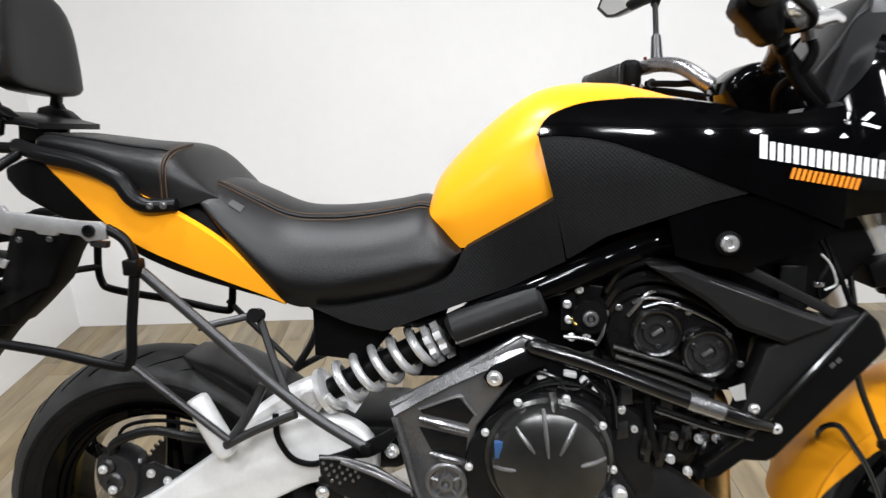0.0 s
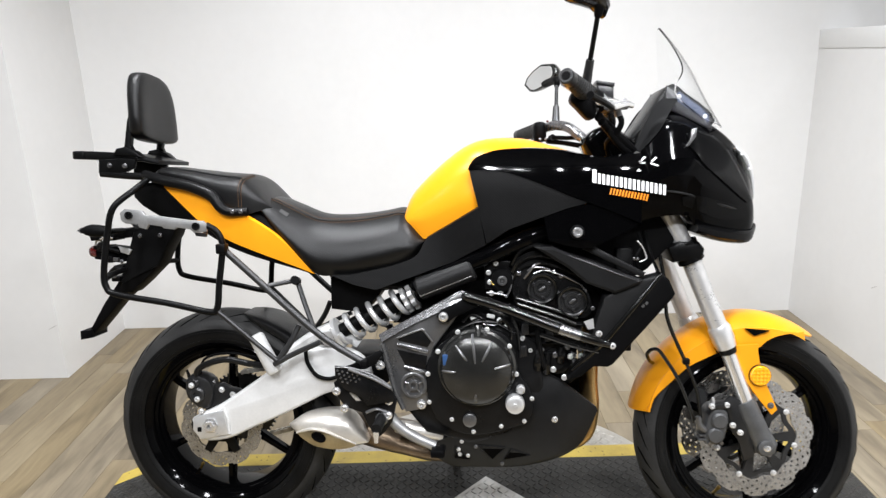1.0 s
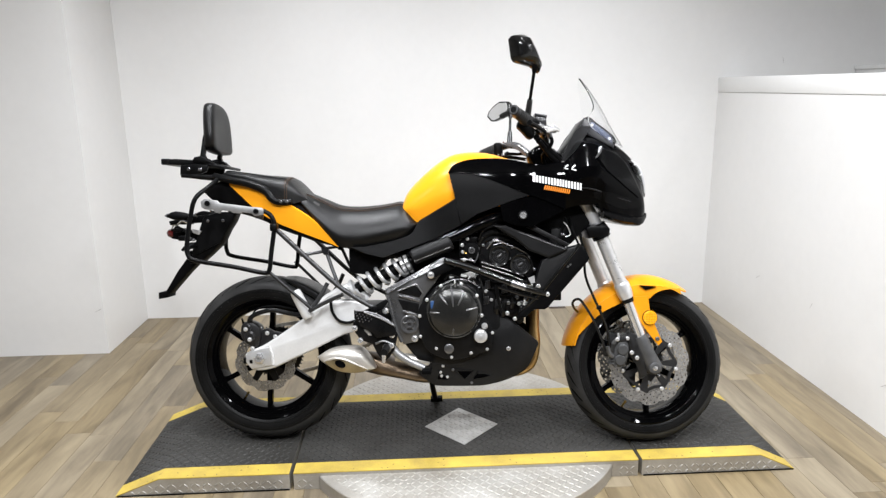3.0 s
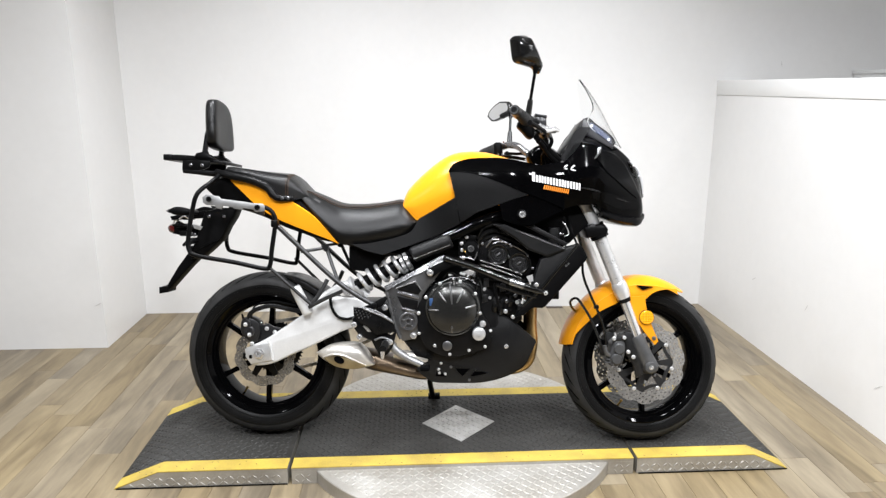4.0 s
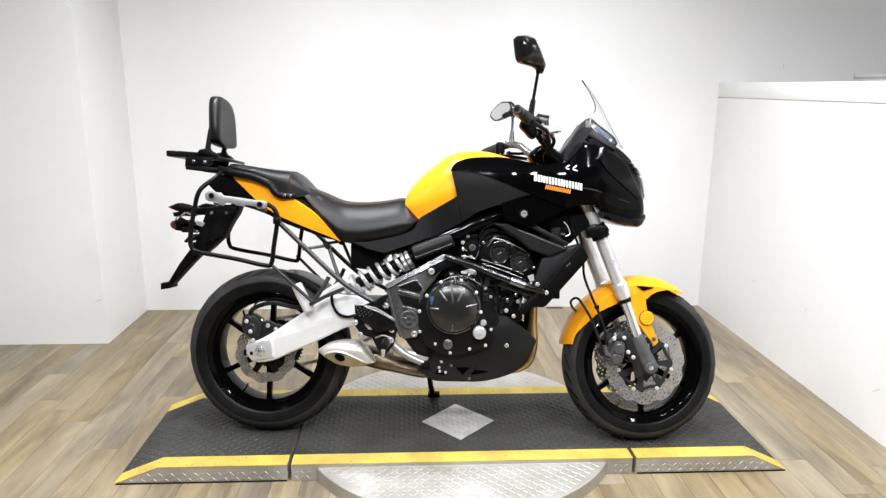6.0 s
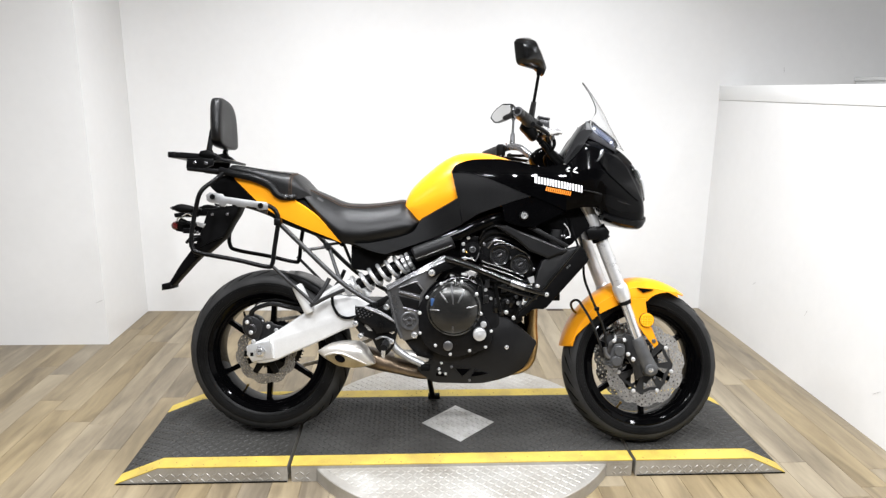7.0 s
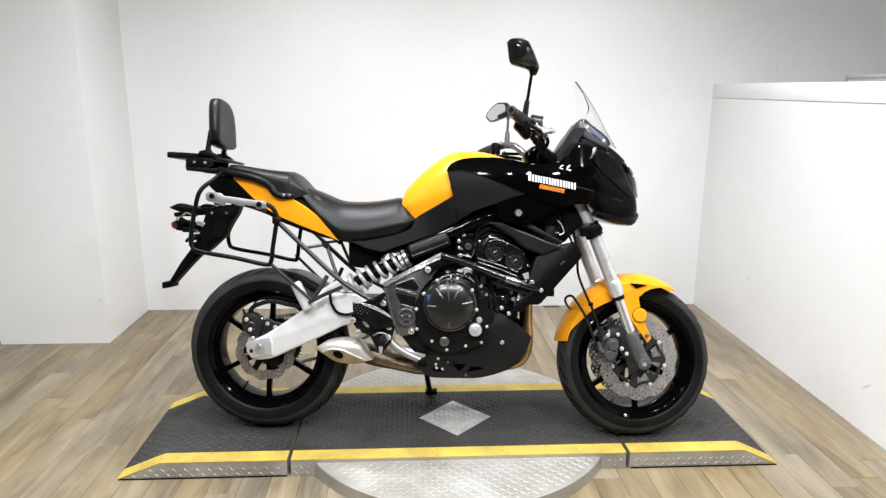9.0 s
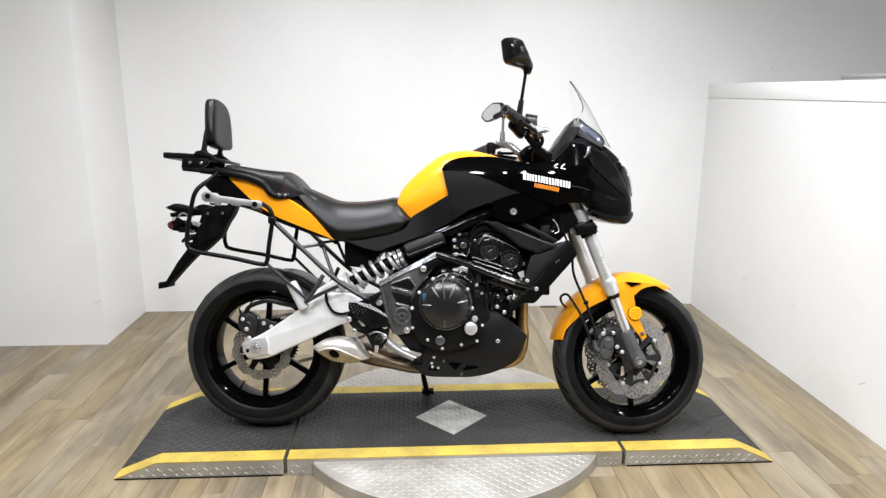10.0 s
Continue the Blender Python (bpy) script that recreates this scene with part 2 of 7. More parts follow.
def box(x0, x1, y0, y1, z0, z1, bevel=0.0, bm=None, segs=2):
    own = bmesh.new()
    bmesh.ops.create_cube(own, size=1, matrix=Matrix.Translation(((x0 + x1) / 2, (y0 + y1) / 2, (z0 + z1) / 2)) @ Matrix.Diagonal((x1 - x0, y1 - y0, z1 - z0, 1)))
    if bevel:
        bmesh.ops.bevel(own, geom=own.edges[:], offset=bevel, segments=segs, profile=0.5, affect="EDGES")
    return merge(bm, own)


def merge(bm, own):
    if bm is None:
        return own
    seen = {v: bm.verts.new(v.co) for v in own.verts}
    for f in own.faces:
        bm.faces.new([seen[v] for v in f.verts])
    own.free()
    return bm


def dense(pts, per=6, closed=False):
    """Catmull-Rom through the points (any dimension)."""
    p = [np.array(q, float) for q in pts]
    n = len(p)
    out = []
    for i in range(n if closed else n - 1):
        a, b = p[i], p[(i + 1) % n]
        before = p[i - 1] if (i or closed) else 2 * a - b
        after = p[(i + 2) % n] if (i + 2 < n or closed) else 2 * b - a
        for k in range(per):
            t = k / per
            out.append(0.5 * (2 * a + (b - before) * t + (2 * before - 5 * a + 4 * b - after) * t * t + (3 * a - before - 3 * b + after) * t**3))
    if not closed:
        out.append(p[-1])
    return out


def along(pts, n, smooth=True):
    """n + 1 points at even lengths along a curve."""
    d = np.array(dense(pts, 8) if smooth and len(pts) > 2 else [np.array(q, float) for q in pts])
    s = np.r_[0, np.cumsum(np.linalg.norm(np.diff(d, axis=0), axis=1))]
    at = np.linspace(0, s[-1], n + 1)
    return np.stack([np.interp(at, s, d[:, k]) for k in range(d.shape[1])], 1)


def prism(profile, y0, y1, bevel=0.004, bm=None, round_=0, segs=2):
    """A plate: a profile in x and z, from y0 to y1, with worn edges. round_: how many points each side is smoothed into."""
    own = bmesh.new()
    pts = dense(profile, round_, True) if round_ else profile
    vs = [own.verts.new((p[0], y0, p[1])) for p in pts]
    f = own.faces.new(vs)
    got = bmesh.ops.extrude_face_region(own, geom=[f])
    bmesh.ops.translate(own, verts=[v for v in got["geom"] if isinstance(v, bmesh.types.BMVert)], vec=(0, y1 - y0, 0))
    if bevel:
        rim = [e for e in own.edges if abs(e.verts[0].co.y - e.verts[1].co.y) < 1e-6]
        bmesh.ops.bevel(own, geom=rim, offset=bevel, segments=segs, profile=0.5, affect="EDGES", clamp_overlap=True)
    return merge(bm, own)


def lathe(profile, cx, cz, n=48, bm=None, turn=None):
    """Turned round the y axis through (cx, cz): profile of (radius, y). turn: a matrix laid on afterwards, round (cx, 0, cz)."""
    own = bmesh.new()
    rings = []
    for r, y in profile:
        if r < 1e-5:
            rings.append([own.verts.new((0, y, 0))])
        else:
            rings.append([own.verts.new((r * math.cos(2 * math.pi * k / n), y, r * math.sin(2 * math.pi * k / n))) for k in range(n)])
    for a, b in zip(rings, rings[1:]):
        for k in range(n):
            q = [a[k % len(a)], a[(k + 1) % len(a)], b[(k + 1) % len(b)], b[k % len(b)]]
            q = list(dict.fromkeys(q))
            if len(q) > 2:
                own.faces.new(q)
    m = Matrix.Translation((cx, 0, cz)) @ (turn or Matrix())
    bmesh.ops.transform(own, matrix=m, verts=own.verts[:])
    return merge(bm, own)


def tube(pts, r, n=10, per=8, bm=None, smooth=True, caps=True):
    """A round bar along a curve; r: one radius, or one for each given point."""
    own = bmesh.new()
    given = [Vector(p) for p in pts]
    if smooth and len(given) > 2:
        line = [Vector(q) for q in dense(given, per)]
    else:
        line = given
    m = len(line)
    rad = np.interp(np.linspace(0, 1, m), np.linspace(0, 1, len(r)), r) if hasattr(r, "__len__") else [r] * m
    side = None
    rings = []
    for i, p in enumerate(line):
        d = (line[min(i + 1, m - 1)] - line[max(i - 1, 0)]).normalized()
        if side is None:
            side = d.orthogonal().normalized()
        side = (side - d * side.dot(d)).normalized()
        up = d.cross(side)
        rings.append([own.verts.new(p + float(rad[i]) * (math.cos(2 * math.pi * k / n) * side + math.sin(2 * math.pi * k / n) * up)) for k in range(n)])
    for a, b in zip(rings, rings[1:]):
        for k in range(n):
            own.faces.new([a[k], a[(k + 1) % n], b[(k + 1) % n], b[k]])
    if caps:
        own.faces.new(rings[0])
        own.faces.new(rings[-1])
    return merge(bm, own)


def loft(rings, bm=None, caps=True):
    own = bmesh.new()
    made = [[own.verts.new(p) for p in ring] for ring in rings]
    n = len(made[0])
    for a, b in zip(made, made[1:]):
        for k in range(n):
            own.faces.new([a[k], a[(k + 1) % n], b[(k + 1) % n], b[k]])
    if caps:
        own.faces.new(made[0])
        own.faces.new(made[-1])
    bmesh.ops.remove_doubles(own, verts=own.verts[:], dist=1e-6)
    return merge(bm, own)


def curve(pts):
    """A smooth height over x."""
    d = np.array(dense(pts, 8))
    d = d[np.argsort(d[:, 0])]
    return lambda x: float(np.interp(x, d[:, 0], d[:, 1]))


def body(tops, bots, half, shape, nx=30, nu=14, bm=None, y0=0.0):
    """A symmetric hull: its top and bottom lines and half width over x, and shape(u), the share of the half width from bottom (0) to top (1)."""
    t, b, w = curve(tops), curve(bots), curve(half)
    x0, x1 = max(tops[0][0], bots[0][0]), min(tops[-1][0], bots[-1][0])
    rings = []
    for i in range(nx + 1):
        x = x0 + (x1 - x0) * (0.5 - 0.5 * math.cos(math.pi * i / nx))
        us = [0.5 - 0.5 * math.cos(math.pi * j / nu) for j in range(nu + 1)]
        right = [(x, y0 - w(x) * shape(u), b(x) + (t(x) - b(x)) * u) for u in us]
        rings.append(right + [(x, 2 * y0 - y, z) for _, y, z in reversed(right)])
    return loft(rings, bm)


def skin(tops, bots, half, shape, out=0.0012):
    """Places on the near flank of such a hull, by x and the share of its height."""
    t, b, w = curve(tops), curve(bots), curve(half)
    return lambda x, u: (x, -w(x) * shape(u) - out, b(x) + (t(x) - b(x)) * u + out * u)


def sheet(a, b, wide, off=0.0, thick=0.006, nu=28, nv=14, smooth=True, both=True, bm=None):
    """A moulded panel between two edge lines in x and z, laid on the flank y = -wide(x, z), with rolled-in edges; both: on the far flank too."""
    own = bmesh.new()
    pa, pb = along(a, nu, smooth), along(b, nu, smooth)
    vs = [0.0, 0.03] + [k / nv for k in range(1, nv)] + [0.97, 1.0]
    us = [0] + list(range(nu + 1)) + [nu]
    for sgn in (-1, 1) if both else (-1,):
        grid = []
        for iu, i in enumerate(us):
            row = []
            for iv, v in enumerate(vs):
                x, z = pa[i] * (1 - v) + pb[i] * v
                low = iu in (0, len(us) - 1) or iv in (0, len(vs) - 1)
                row.append(own.verts.new((x, sgn * (wide(x, z) + off - (thick if low else 0)), z)))
            grid.append(row)
        for r, s in zip(grid, grid[1:]):
            for k in range(len(vs) - 1):
                own.faces.new([r[k], r[k + 1], s[k + 1], s[k]])
    bmesh.ops.remove_doubles(own, verts=own.verts[:], dist=1e-6)
    return merge(bm, own)


def bolt(x, y, z, r=0.006, h=0.005, bm=None):
    """A socket-head screw with a flange, its head towards -y."""
    bm = lathe([(r * 1.35, y), (r * 1.35, y - h * 0.25), (r, y - h * 0.35), (r, y - h * 0.9), (r * 0.85, y - h), (r * 0.45, y - h), (r * 0.4, y - h * 0.5), (0, y - h * 0.5)], x, z, 14, bm)
    return bm


BOLTS = {}


def bolts(name, spots, y, r, h, parent, material, lift=0.0):
    """Screws of one size, each a part of its own on one shared mesh: spots of (x, z) or (x, y, z)."""
    key = (r, h, material.name)
    if key not in BOLTS:
        made = part(name, bolt(0, 0, 0, r, h), material, parent)
        BOLTS[key] = made.data
        bpy.data.objects.remove(made)
    for q in spots:
        ob = new(name, BOLTS[key])
        ob.parent = parent
        ob.location = (q[0], y, q[1]) if len(q) == 2 else q


def flanks(name, a, b, wide, off, thick, nu, nv, material, parent, label="", smooth=True, sharp=45):
    """The same moulded panel on both flanks, each a part of its own; returns the near one."""
    near = part(name, sheet(a, b, wide, off, thick, nu, nv, smooth, False), material, parent, label, sharp)
    far = sheet(a, b, wide, off, thick, nu, nv, smooth, False)
    for v in far.verts:
        v.co.y = -v.co.y
    part(name, far, material, parent, label, sharp)
    return near


def pill(p=2.6):
    return lambda u: max(0.0, 1 - abs(2 * u - 1) ** p) ** (1 / p)


# ---- room ----
BACK, LEFT, RIGHT, PIER, PIER_END, FRONT, FAR_LEFT, RECESS = 1.605, -1.78, 1.72, 1.04, -2.36, -4.6, -4.0, 3.0


def wall(name, x0, x1, y0, y1, z0, z1, label, material=WALL):
    ob = link(name, box(x0, x1, y0, y1, z0, z1), material)
    return tagged(ob, label, "wall", kind="structure")


wall("wall_north", LEFT, RECESS, BACK, BACK + 0.12, 0, CEILING, "plain white painted back wall of the photo booth")
wall("wall_pier", PIER_END, LEFT, PIER, BACK + 0.12, 0, CEILING, "white painted boxed-out pier beside the back wall")
wall("wall_north_2", FAR_LEFT, PIER_END, PIER + 0.05, PIER + 0.17, 0, CEILING, "white painted wall set back behind the pier")
wall("wall_west", FAR_LEFT - 0.12, FAR_LEFT, FRONT, PIER + 0.05, 0, CEILING, "plain white painted side wall")
# out of view: closes the room and keeps reflections dark
wall("wall_south", FAR_LEFT, RECESS, FRONT - 0.12, FRONT, 0, CEILING, "unseen dark grey wall added opposite the booth to darken reflections", DIM)
wall("wall_east", RIGHT, RIGHT + 0.1, FRONT, BACK, 0, 1.3188, "white painted half-height partition wall with scuffs")
wall("wall_east_2", RECESS, RECESS + 0.12, FRONT, BACK, 0, CEILING, "white painted wall behind the half-height partition")
tagged(link("trim", box(RIGHT - 0.004, RIGHT + 0.16, FRONT, BACK, 1.32, 1.405, 0.003), TRIM), "white painted cap board along the half-height wall", "trim", kind="structure")
tagged(link("ceiling", box(FAR_LEFT, RECESS, FRONT, BACK + 0.12, CEILING, CEILING + 0.1), CEIL), "unseen ceiling, made dark to darken reflections", "ceiling", kind="structure")
white_box = tagged(new("storage_box"), "small white box standing behind the half-height wall", "box")
part("body", box(2.55, 2.95, 1.2, 1.6, 0.0, 1.44, 0.004), TRIM, white_box)
part("lid", box(2.54, 2.96, 1.19, 1.6, 1.44, 1.462, 0.003), TRIM, white_box)

# a housing for every lamp, the two added fill lamps included
for lx, ly in LAMPS:
    lamp = tagged(new("ceiling_light"), "round white unseen ceiling downlight, switched on", "lamp", "ceiling lights")
    lamp.location = (lx, ly, CEILING)
    part("housing", lathe([(0.0, 0.0), (0.10, 0.0), (0.10, 0.05), (0.094, 0.062), (0.084, 0.062), (0.084, 0.04), (0.0, 0.04)], 0, 0, 40, turn=pose(0, 0, 0, -90)), TRIM, lamp)
    part("diffuser", lathe([(0.0, 0.05), (0.082, 0.05), (0.082, 0.056), (0.0, 0.056)], 0, 0, 40, turn=pose(0, 0, 0, -90)), PANEL_GLOW, lamp)

for at, aim in SPOTS:
    spot = tagged(new("track_spot"), "small white ceiling track spotlight, switched on", "lamp", "track spots")
    spot.matrix_world = look(at, aim)
    part("can", lathe([(0.0, -0.11), (0.05, -0.11), (0.068, -0.09), (0.07, -0.004), (0.062, -0.004), (0.062, -0.012), (0.0, -0.012)], 0, 0, 28, turn=pose(0, 0, 0, -90)), TRIM, spot)
    part("diffuser", lathe([(0.0, -0.004), (0.06, -0.004), (0.06, -0.009), (0.0, -0.009)], 0, 0, 28, turn=pose(0, 0, 0, -90)), PANEL_GLOW, spot)
track = tagged(new("lamp_track"), "white ceiling track carrying the spotlights", "track")
part("rail", box(-1.4, 1.4, -2.27, -2.23, CEILING - 0.03, CEILING, 0.003), TRIM, track)

# scuff marks on the walls
def scuff(at, size, turn_, axis):
    bm = bmesh.new()
    n = 9
    up = [(k / n * size - size / 2, 0.0022 * math.sin(math.pi * k / n) * (0.4 + random.random())) for k in range(n + 1)]
    for (a, h), (b, g) in zip(up, up[1:]):
        vs = [bm.verts.new((p, 0, q)) for p, q in ((a, -h), (b, -g), (b, g), (a, h))]
        bm.faces.new(vs)
    bmesh.ops.remove_doubles(bm, verts=bm.verts[:], dist=1e-5)
    ob = link("scuff_mark", bm, SCUFF)
    ob.matrix_world = pose(*at, 0, turn_, axis)
    tagged(ob, "short grey scuff mark on the white wall", "scuff", "wall scuffs")


scuff((-1.805, PIER - 0.002, 0.245), 0.05, -25, 0)
scuff((RIGHT - 0.002, 0.945, 0.358), 0.05, 30, 90)
scuff((RIGHT - 0.002, 0.45, 0.356), 0.04, 60, 90)
scuff((RIGHT - 0.002, -0.085, 0.2), 0.06, 35, 90)
scuff((2.1, BACK - 0.002, 1.5), 0.04, 80, 0)

# ---- floor ----
floor = tagged(link("floor", box(FAR_LEFT, RECESS, FRONT, BACK + 0.12, -0.12, -0.004), SUBFLOOR), "pale oak-look vinyl plank floor", "floor", kind="structure")


# ---- turntable and deck ----
def treads(x0, x1, y0, y1, z, pitch, inside, length=0.0145, width=0.0042, high=0.0024, plane=None, bm=None):
    """Raised lozenges of tread plate, in two crossing directions; plane maps (u, v) to a place and a normal."""
    bm = bm or bmesh.new()
    nu, nv = int((x1 - x0) / pitch), int((y1 - y0) / pitch)
    for i in range(nu + 1):
        for j in range(nv + 1):
            u, v = x0 + i * pitch, y0 + j * pitch
            if not inside(u, v):
                continue
            a = math.pi / 4 if (i + j) % 2 else -math.pi / 4
            ca, sa = math.cos(a), math.sin(a)
            vs = []
            for p, q, h in ((-length, 0, 0), (0, -width, 0), (length, 0, 0), (0, width, 0), (-length * 0.5, 0, high), (length * 0.5, 0, high)):
                uu, vv = u + p * ca - q * sa, v + p * sa + q * ca
                vs.append(bm.verts.new(plane(uu, vv, h) if plane else (uu, vv, z + h)))
            for f in ((0, 1, 4), (1, 5, 4), (1, 2, 5), (2, 3, 5), (3, 4, 5), (3, 0, 4)):
                bm.faces.new([vs[k] for k in f])
    return bm


DISC_X, DISC_Y, DISC_R, DISC_Z = 0.04, -0.005, 0.612, 0.05
DECK_F, DECK_B, DECK_Z = -0.325, 0.282, 0.061
SEAM_L, SEAM_R, TOP_L, TOP_R, END_L, END_R = -0.572, 0.657, -1.035, 1.105, -1.19, 1.235

turntable = tagged(new("turntable"), "round galvanised tread-plate turntable lying on the floor", "turntable")
turntable.location = (DISC_X, DISC_Y, 0)
part("disc", lathe([(0, 0), (DISC_R, 0), (DISC_R, -DISC_Z + 0.003), (DISC_R - 0.003, -DISC_Z), (0, -DISC_Z)], 0, 0, 128, turn=pose(0, 0, 0, -90)), DIAMOND, turntable)
ring = treads(-0.6, 0.6, -0.6, 0.6, DISC_Z, 0.0215, lambda u, v: u * u + v * v < 0.59**2 and (v < DECK_F - DISC_Y + 0.002 or v > DECK_B - DISC_Y - 0.002), high=0.0018)
tagged(part("tread", ring, DIAMOND, turntable), kind="stuff")


def deck(name, x0, x1, label, low_left, low_right, skirt):
    """A length of deck: tread-plate body, black grip surface, two yellow edge stripes; its outer end slopes to the floor."""
    thing = tagged(new(name), label, "deck", "deck sections")

    def top(x):
        if low_left is not None and x < TOP_L:
            return DECK_Z * (x - END_L) / (TOP_L - END_L)
        if low_right is not None and x > TOP_R:
            return DECK_Z * (END_R - x) / (END_R - TOP_R)
        return DECK_Z

    xs = [x0, x1]
    if low_left is not None:
        xs = [END_L, TOP_L, x1]
    if low_right is not None:
        xs = [x0, TOP_R, END_R]

    def slab(ya, yb, lift, depth, bm=None):
        """Strip that follows the deck's top, lift above it, depth thick."""
        own = bmesh.new()
        rows = []
        for x in xs:
            z = top(x) + lift
            lowest = max(0.0005, z - depth) if depth < 1 else 0.0005
            rows.append([own.verts.new(p) for p in ((x, ya, z), (x, yb, z), (x, yb, min(lowest, z)), (x, ya, min(lowest, z)))])
        for r, s in zip(rows, rows[1:]):
            for k in range(4):
                own.faces.new([r[k], r[(k + 1) % 4], s[(k + 1) % 4], s[k]])
        own.faces.new(rows[0])
        own.faces.new(rows[-1])
        return merge(bm, own)

    if skirt:
        part("body", slab(DECK_F, DECK_B, 0, 2), DIAMOND, thing)
    else:
        bm = slab(DECK_F, DECK_B, 0, 0.0105)
        for sx, ex in ((x0, DISC_X - math.sqrt(DISC_R**2 - DECK_F**2) - 0.004), (DISC_X + math.sqrt(DISC_R**2 - DECK_F**2) + 0.004, x1)):
            box(sx, ex, DECK_F, DECK_F + 0.012, 0.0005, 0.05, 0, bm)
            box(sx, ex, DECK_B - 0.012, DECK_B, 0.0005, 0.05, 0, bm)
        part("body", bm, DIAMOND, thing)
    part("grip_surface", slab(DECK_F + 0.067, DECK_B - 0.066, 0.004, 0.0035), MAT_BLACK, thing, "worn black grip surface")
    part("stripe", slab(DECK_F - 0.001, DECK_F + 0.066, 0.004, 0.0035), STRIPE, thing, "chipped yellow edge stripe")
    part("stripe", slab(DECK_B - 0.065, DECK_B + 0.001, 0.004, 0.0035), STRIPE, thing, "chipped yellow edge stripe")
    if skirt:
        # thin black strip drawn in for the contact shadow along the floor
        part("base_shade", box(xs[0] + 0.006, xs[-1] - 0.002, DECK_F - 0.003, DECK_F - 0.0005, 0.0, 0.0045), RUBBER, thing)
    face = lambda u, v, h: (u, DECK_F - h, v)
    if skirt:
        bm = treads(xs[0] + 0.02, xs[-1] - 0.015, 0.012, DECK_Z - 0.01, 0, 0.0205, lambda u, v: v < top(u) - 0.01 and v < DECK_Z - 0.012, 0.0105, 0.0032, 0.0018, plane=face)
    else:
        reach = math.sqrt(DISC_R**2 - DECK_F**2)
        bm = treads(x0 + 0.018, x1 - 0.015, 0.012, DECK_Z - 0.01, 0, 0.0205, lambda u, v: abs(u - DISC_X) > reach + 0.02 and v < DECK_Z - 0.012, 0.0105, 0.0032, 0.0018, plane=face)
    tagged(part("tread", bm, DIAMOND, thing), kind="stuff")
    rough_bm = treads(xs[0] + 0.02, xs[-1] - 0.02, DECK_F + 0.08, DECK_B - 0.08, 0, 0.02, lambda u, v: abs(u - 0.042) / 0.155 + abs(v + 0.028) / 0.16 > 1, 0.012, 0.0036, 0.002, plane=lambda u, v, h: (u, v, top(u) + 0.004 + h))
    tagged(part("grip_tread", rough_bm, MAT_TREAD, thing), kind="stuff")
    chance = random.Random(int(1000 + 100 * x0))
    worn = treads(xs[0] + 0.03, xs[-1] - 0.02, DECK_F + 0.012, DECK_F + 0.058, 0, 0.02, lambda u, v: chance.random() < 0.12, 0.0045, 0.0018, 0.0008, plane=lambda u, v, h: (u, v, top(u) + 0.004 + h))
    treads(xs[0] + 0.03, xs[-1] - 0.02, DECK_B - 0.056, DECK_B - 0.01, 0, 0.02, lambda u, v: chance.random() < 0.2, 0.0045, 0.0018, 0.0008, plane=lambda u, v, h: (u, v, top(u) + 0.004 + h), bm=worn)
    tagged(part("worn_tread", worn, MAT_TREAD, thing, "worn dark specks on the yellow stripe"), kind="stuff")
    return thing


GAP = 0.014
deck("ramp", END_L, SEAM_L - GAP, "black and yellow tread-plate ramp behind the rear wheel", True, None, True)
mid_deck = deck("deck", SEAM_L, SEAM_R, "black and yellow tread-plate deck on the turntable under the motorcycle", None, None, False)
deck("ramp", SEAM_R + GAP, END_R, "black and yellow tread-plate ramp under the front wheel", None, True, True)
lozenge = bmesh.new()
for px, py, z in ((0.145, 0, 0), (0, 0.15, 0), (-0.145, 0, 0), (0, -0.15, 0)):
    lozenge.verts.new((0.042 + px, -0.028 + py, DECK_Z + 0.0062))
lozenge.faces.new(lozenge.verts[:])
got = bmesh.ops.extrude_face_region(lozenge, geom=lozenge.faces[:])
bmesh.ops.translate(lozenge, verts=[v for v in got["geom"] if isinstance(v, bmesh.types.BMVert)], vec=(0, 0, -0.003))
plate = part("diamond_plate", lozenge, BARE_STEEL, mid_deck, "bare steel diamond-shaped tread plate")
tagged(part("plate_tread", treads(-0.1, 0.19, -0.18, 0.13, 0, 0.02, lambda u, v: abs(u - 0.042) / 0.13 + abs(v + 0.028) / 0.135 < 1, 0.012, 0.0036, 0.002, plane=lambda u, v, h: (u, v, DECK_Z + 0.0062 + h)), BARE_STEEL, plate), kind="stuff")


# ---- motorcycle: built upright, x forward, -y its right flank, z up from the ground; leaned on its side stand ----
bike = tagged(new("motorcycle"), "black and yellow touring motorcycle leaning on its side stand", "motorcycle")
bike.matrix_world = pose(0, -0.1, 0.066, -10, 0, -4.5)
RX, RZ, RR = -0.694, 0.310, 0.3125
FX, FZ, FR = 0.727, 0.287, 0.298


def tyre_profile(r, w, bead):
    """Round-shouldered motorcycle tyre from bead to bead."""
    h = r - bead
    side = [(bead, 0.36 * w), (bead + 0.1 * h, 0.45 * w), (bead + 0.36 * h, 0.5 * w), (bead + 0.6 * h, 0.485 * w), (bead + 0.78 * h, 0.40 * w), (bead + 0.91 * h, 0.26 * w), (bead + 0.98 * h, 0.12 * w), (r, 0)]
    pts = dense(side, 3)
    return [(p[0], -p[1]) for p in pts] + [(p[0], p[1]) for p in reversed(pts[:-1])]


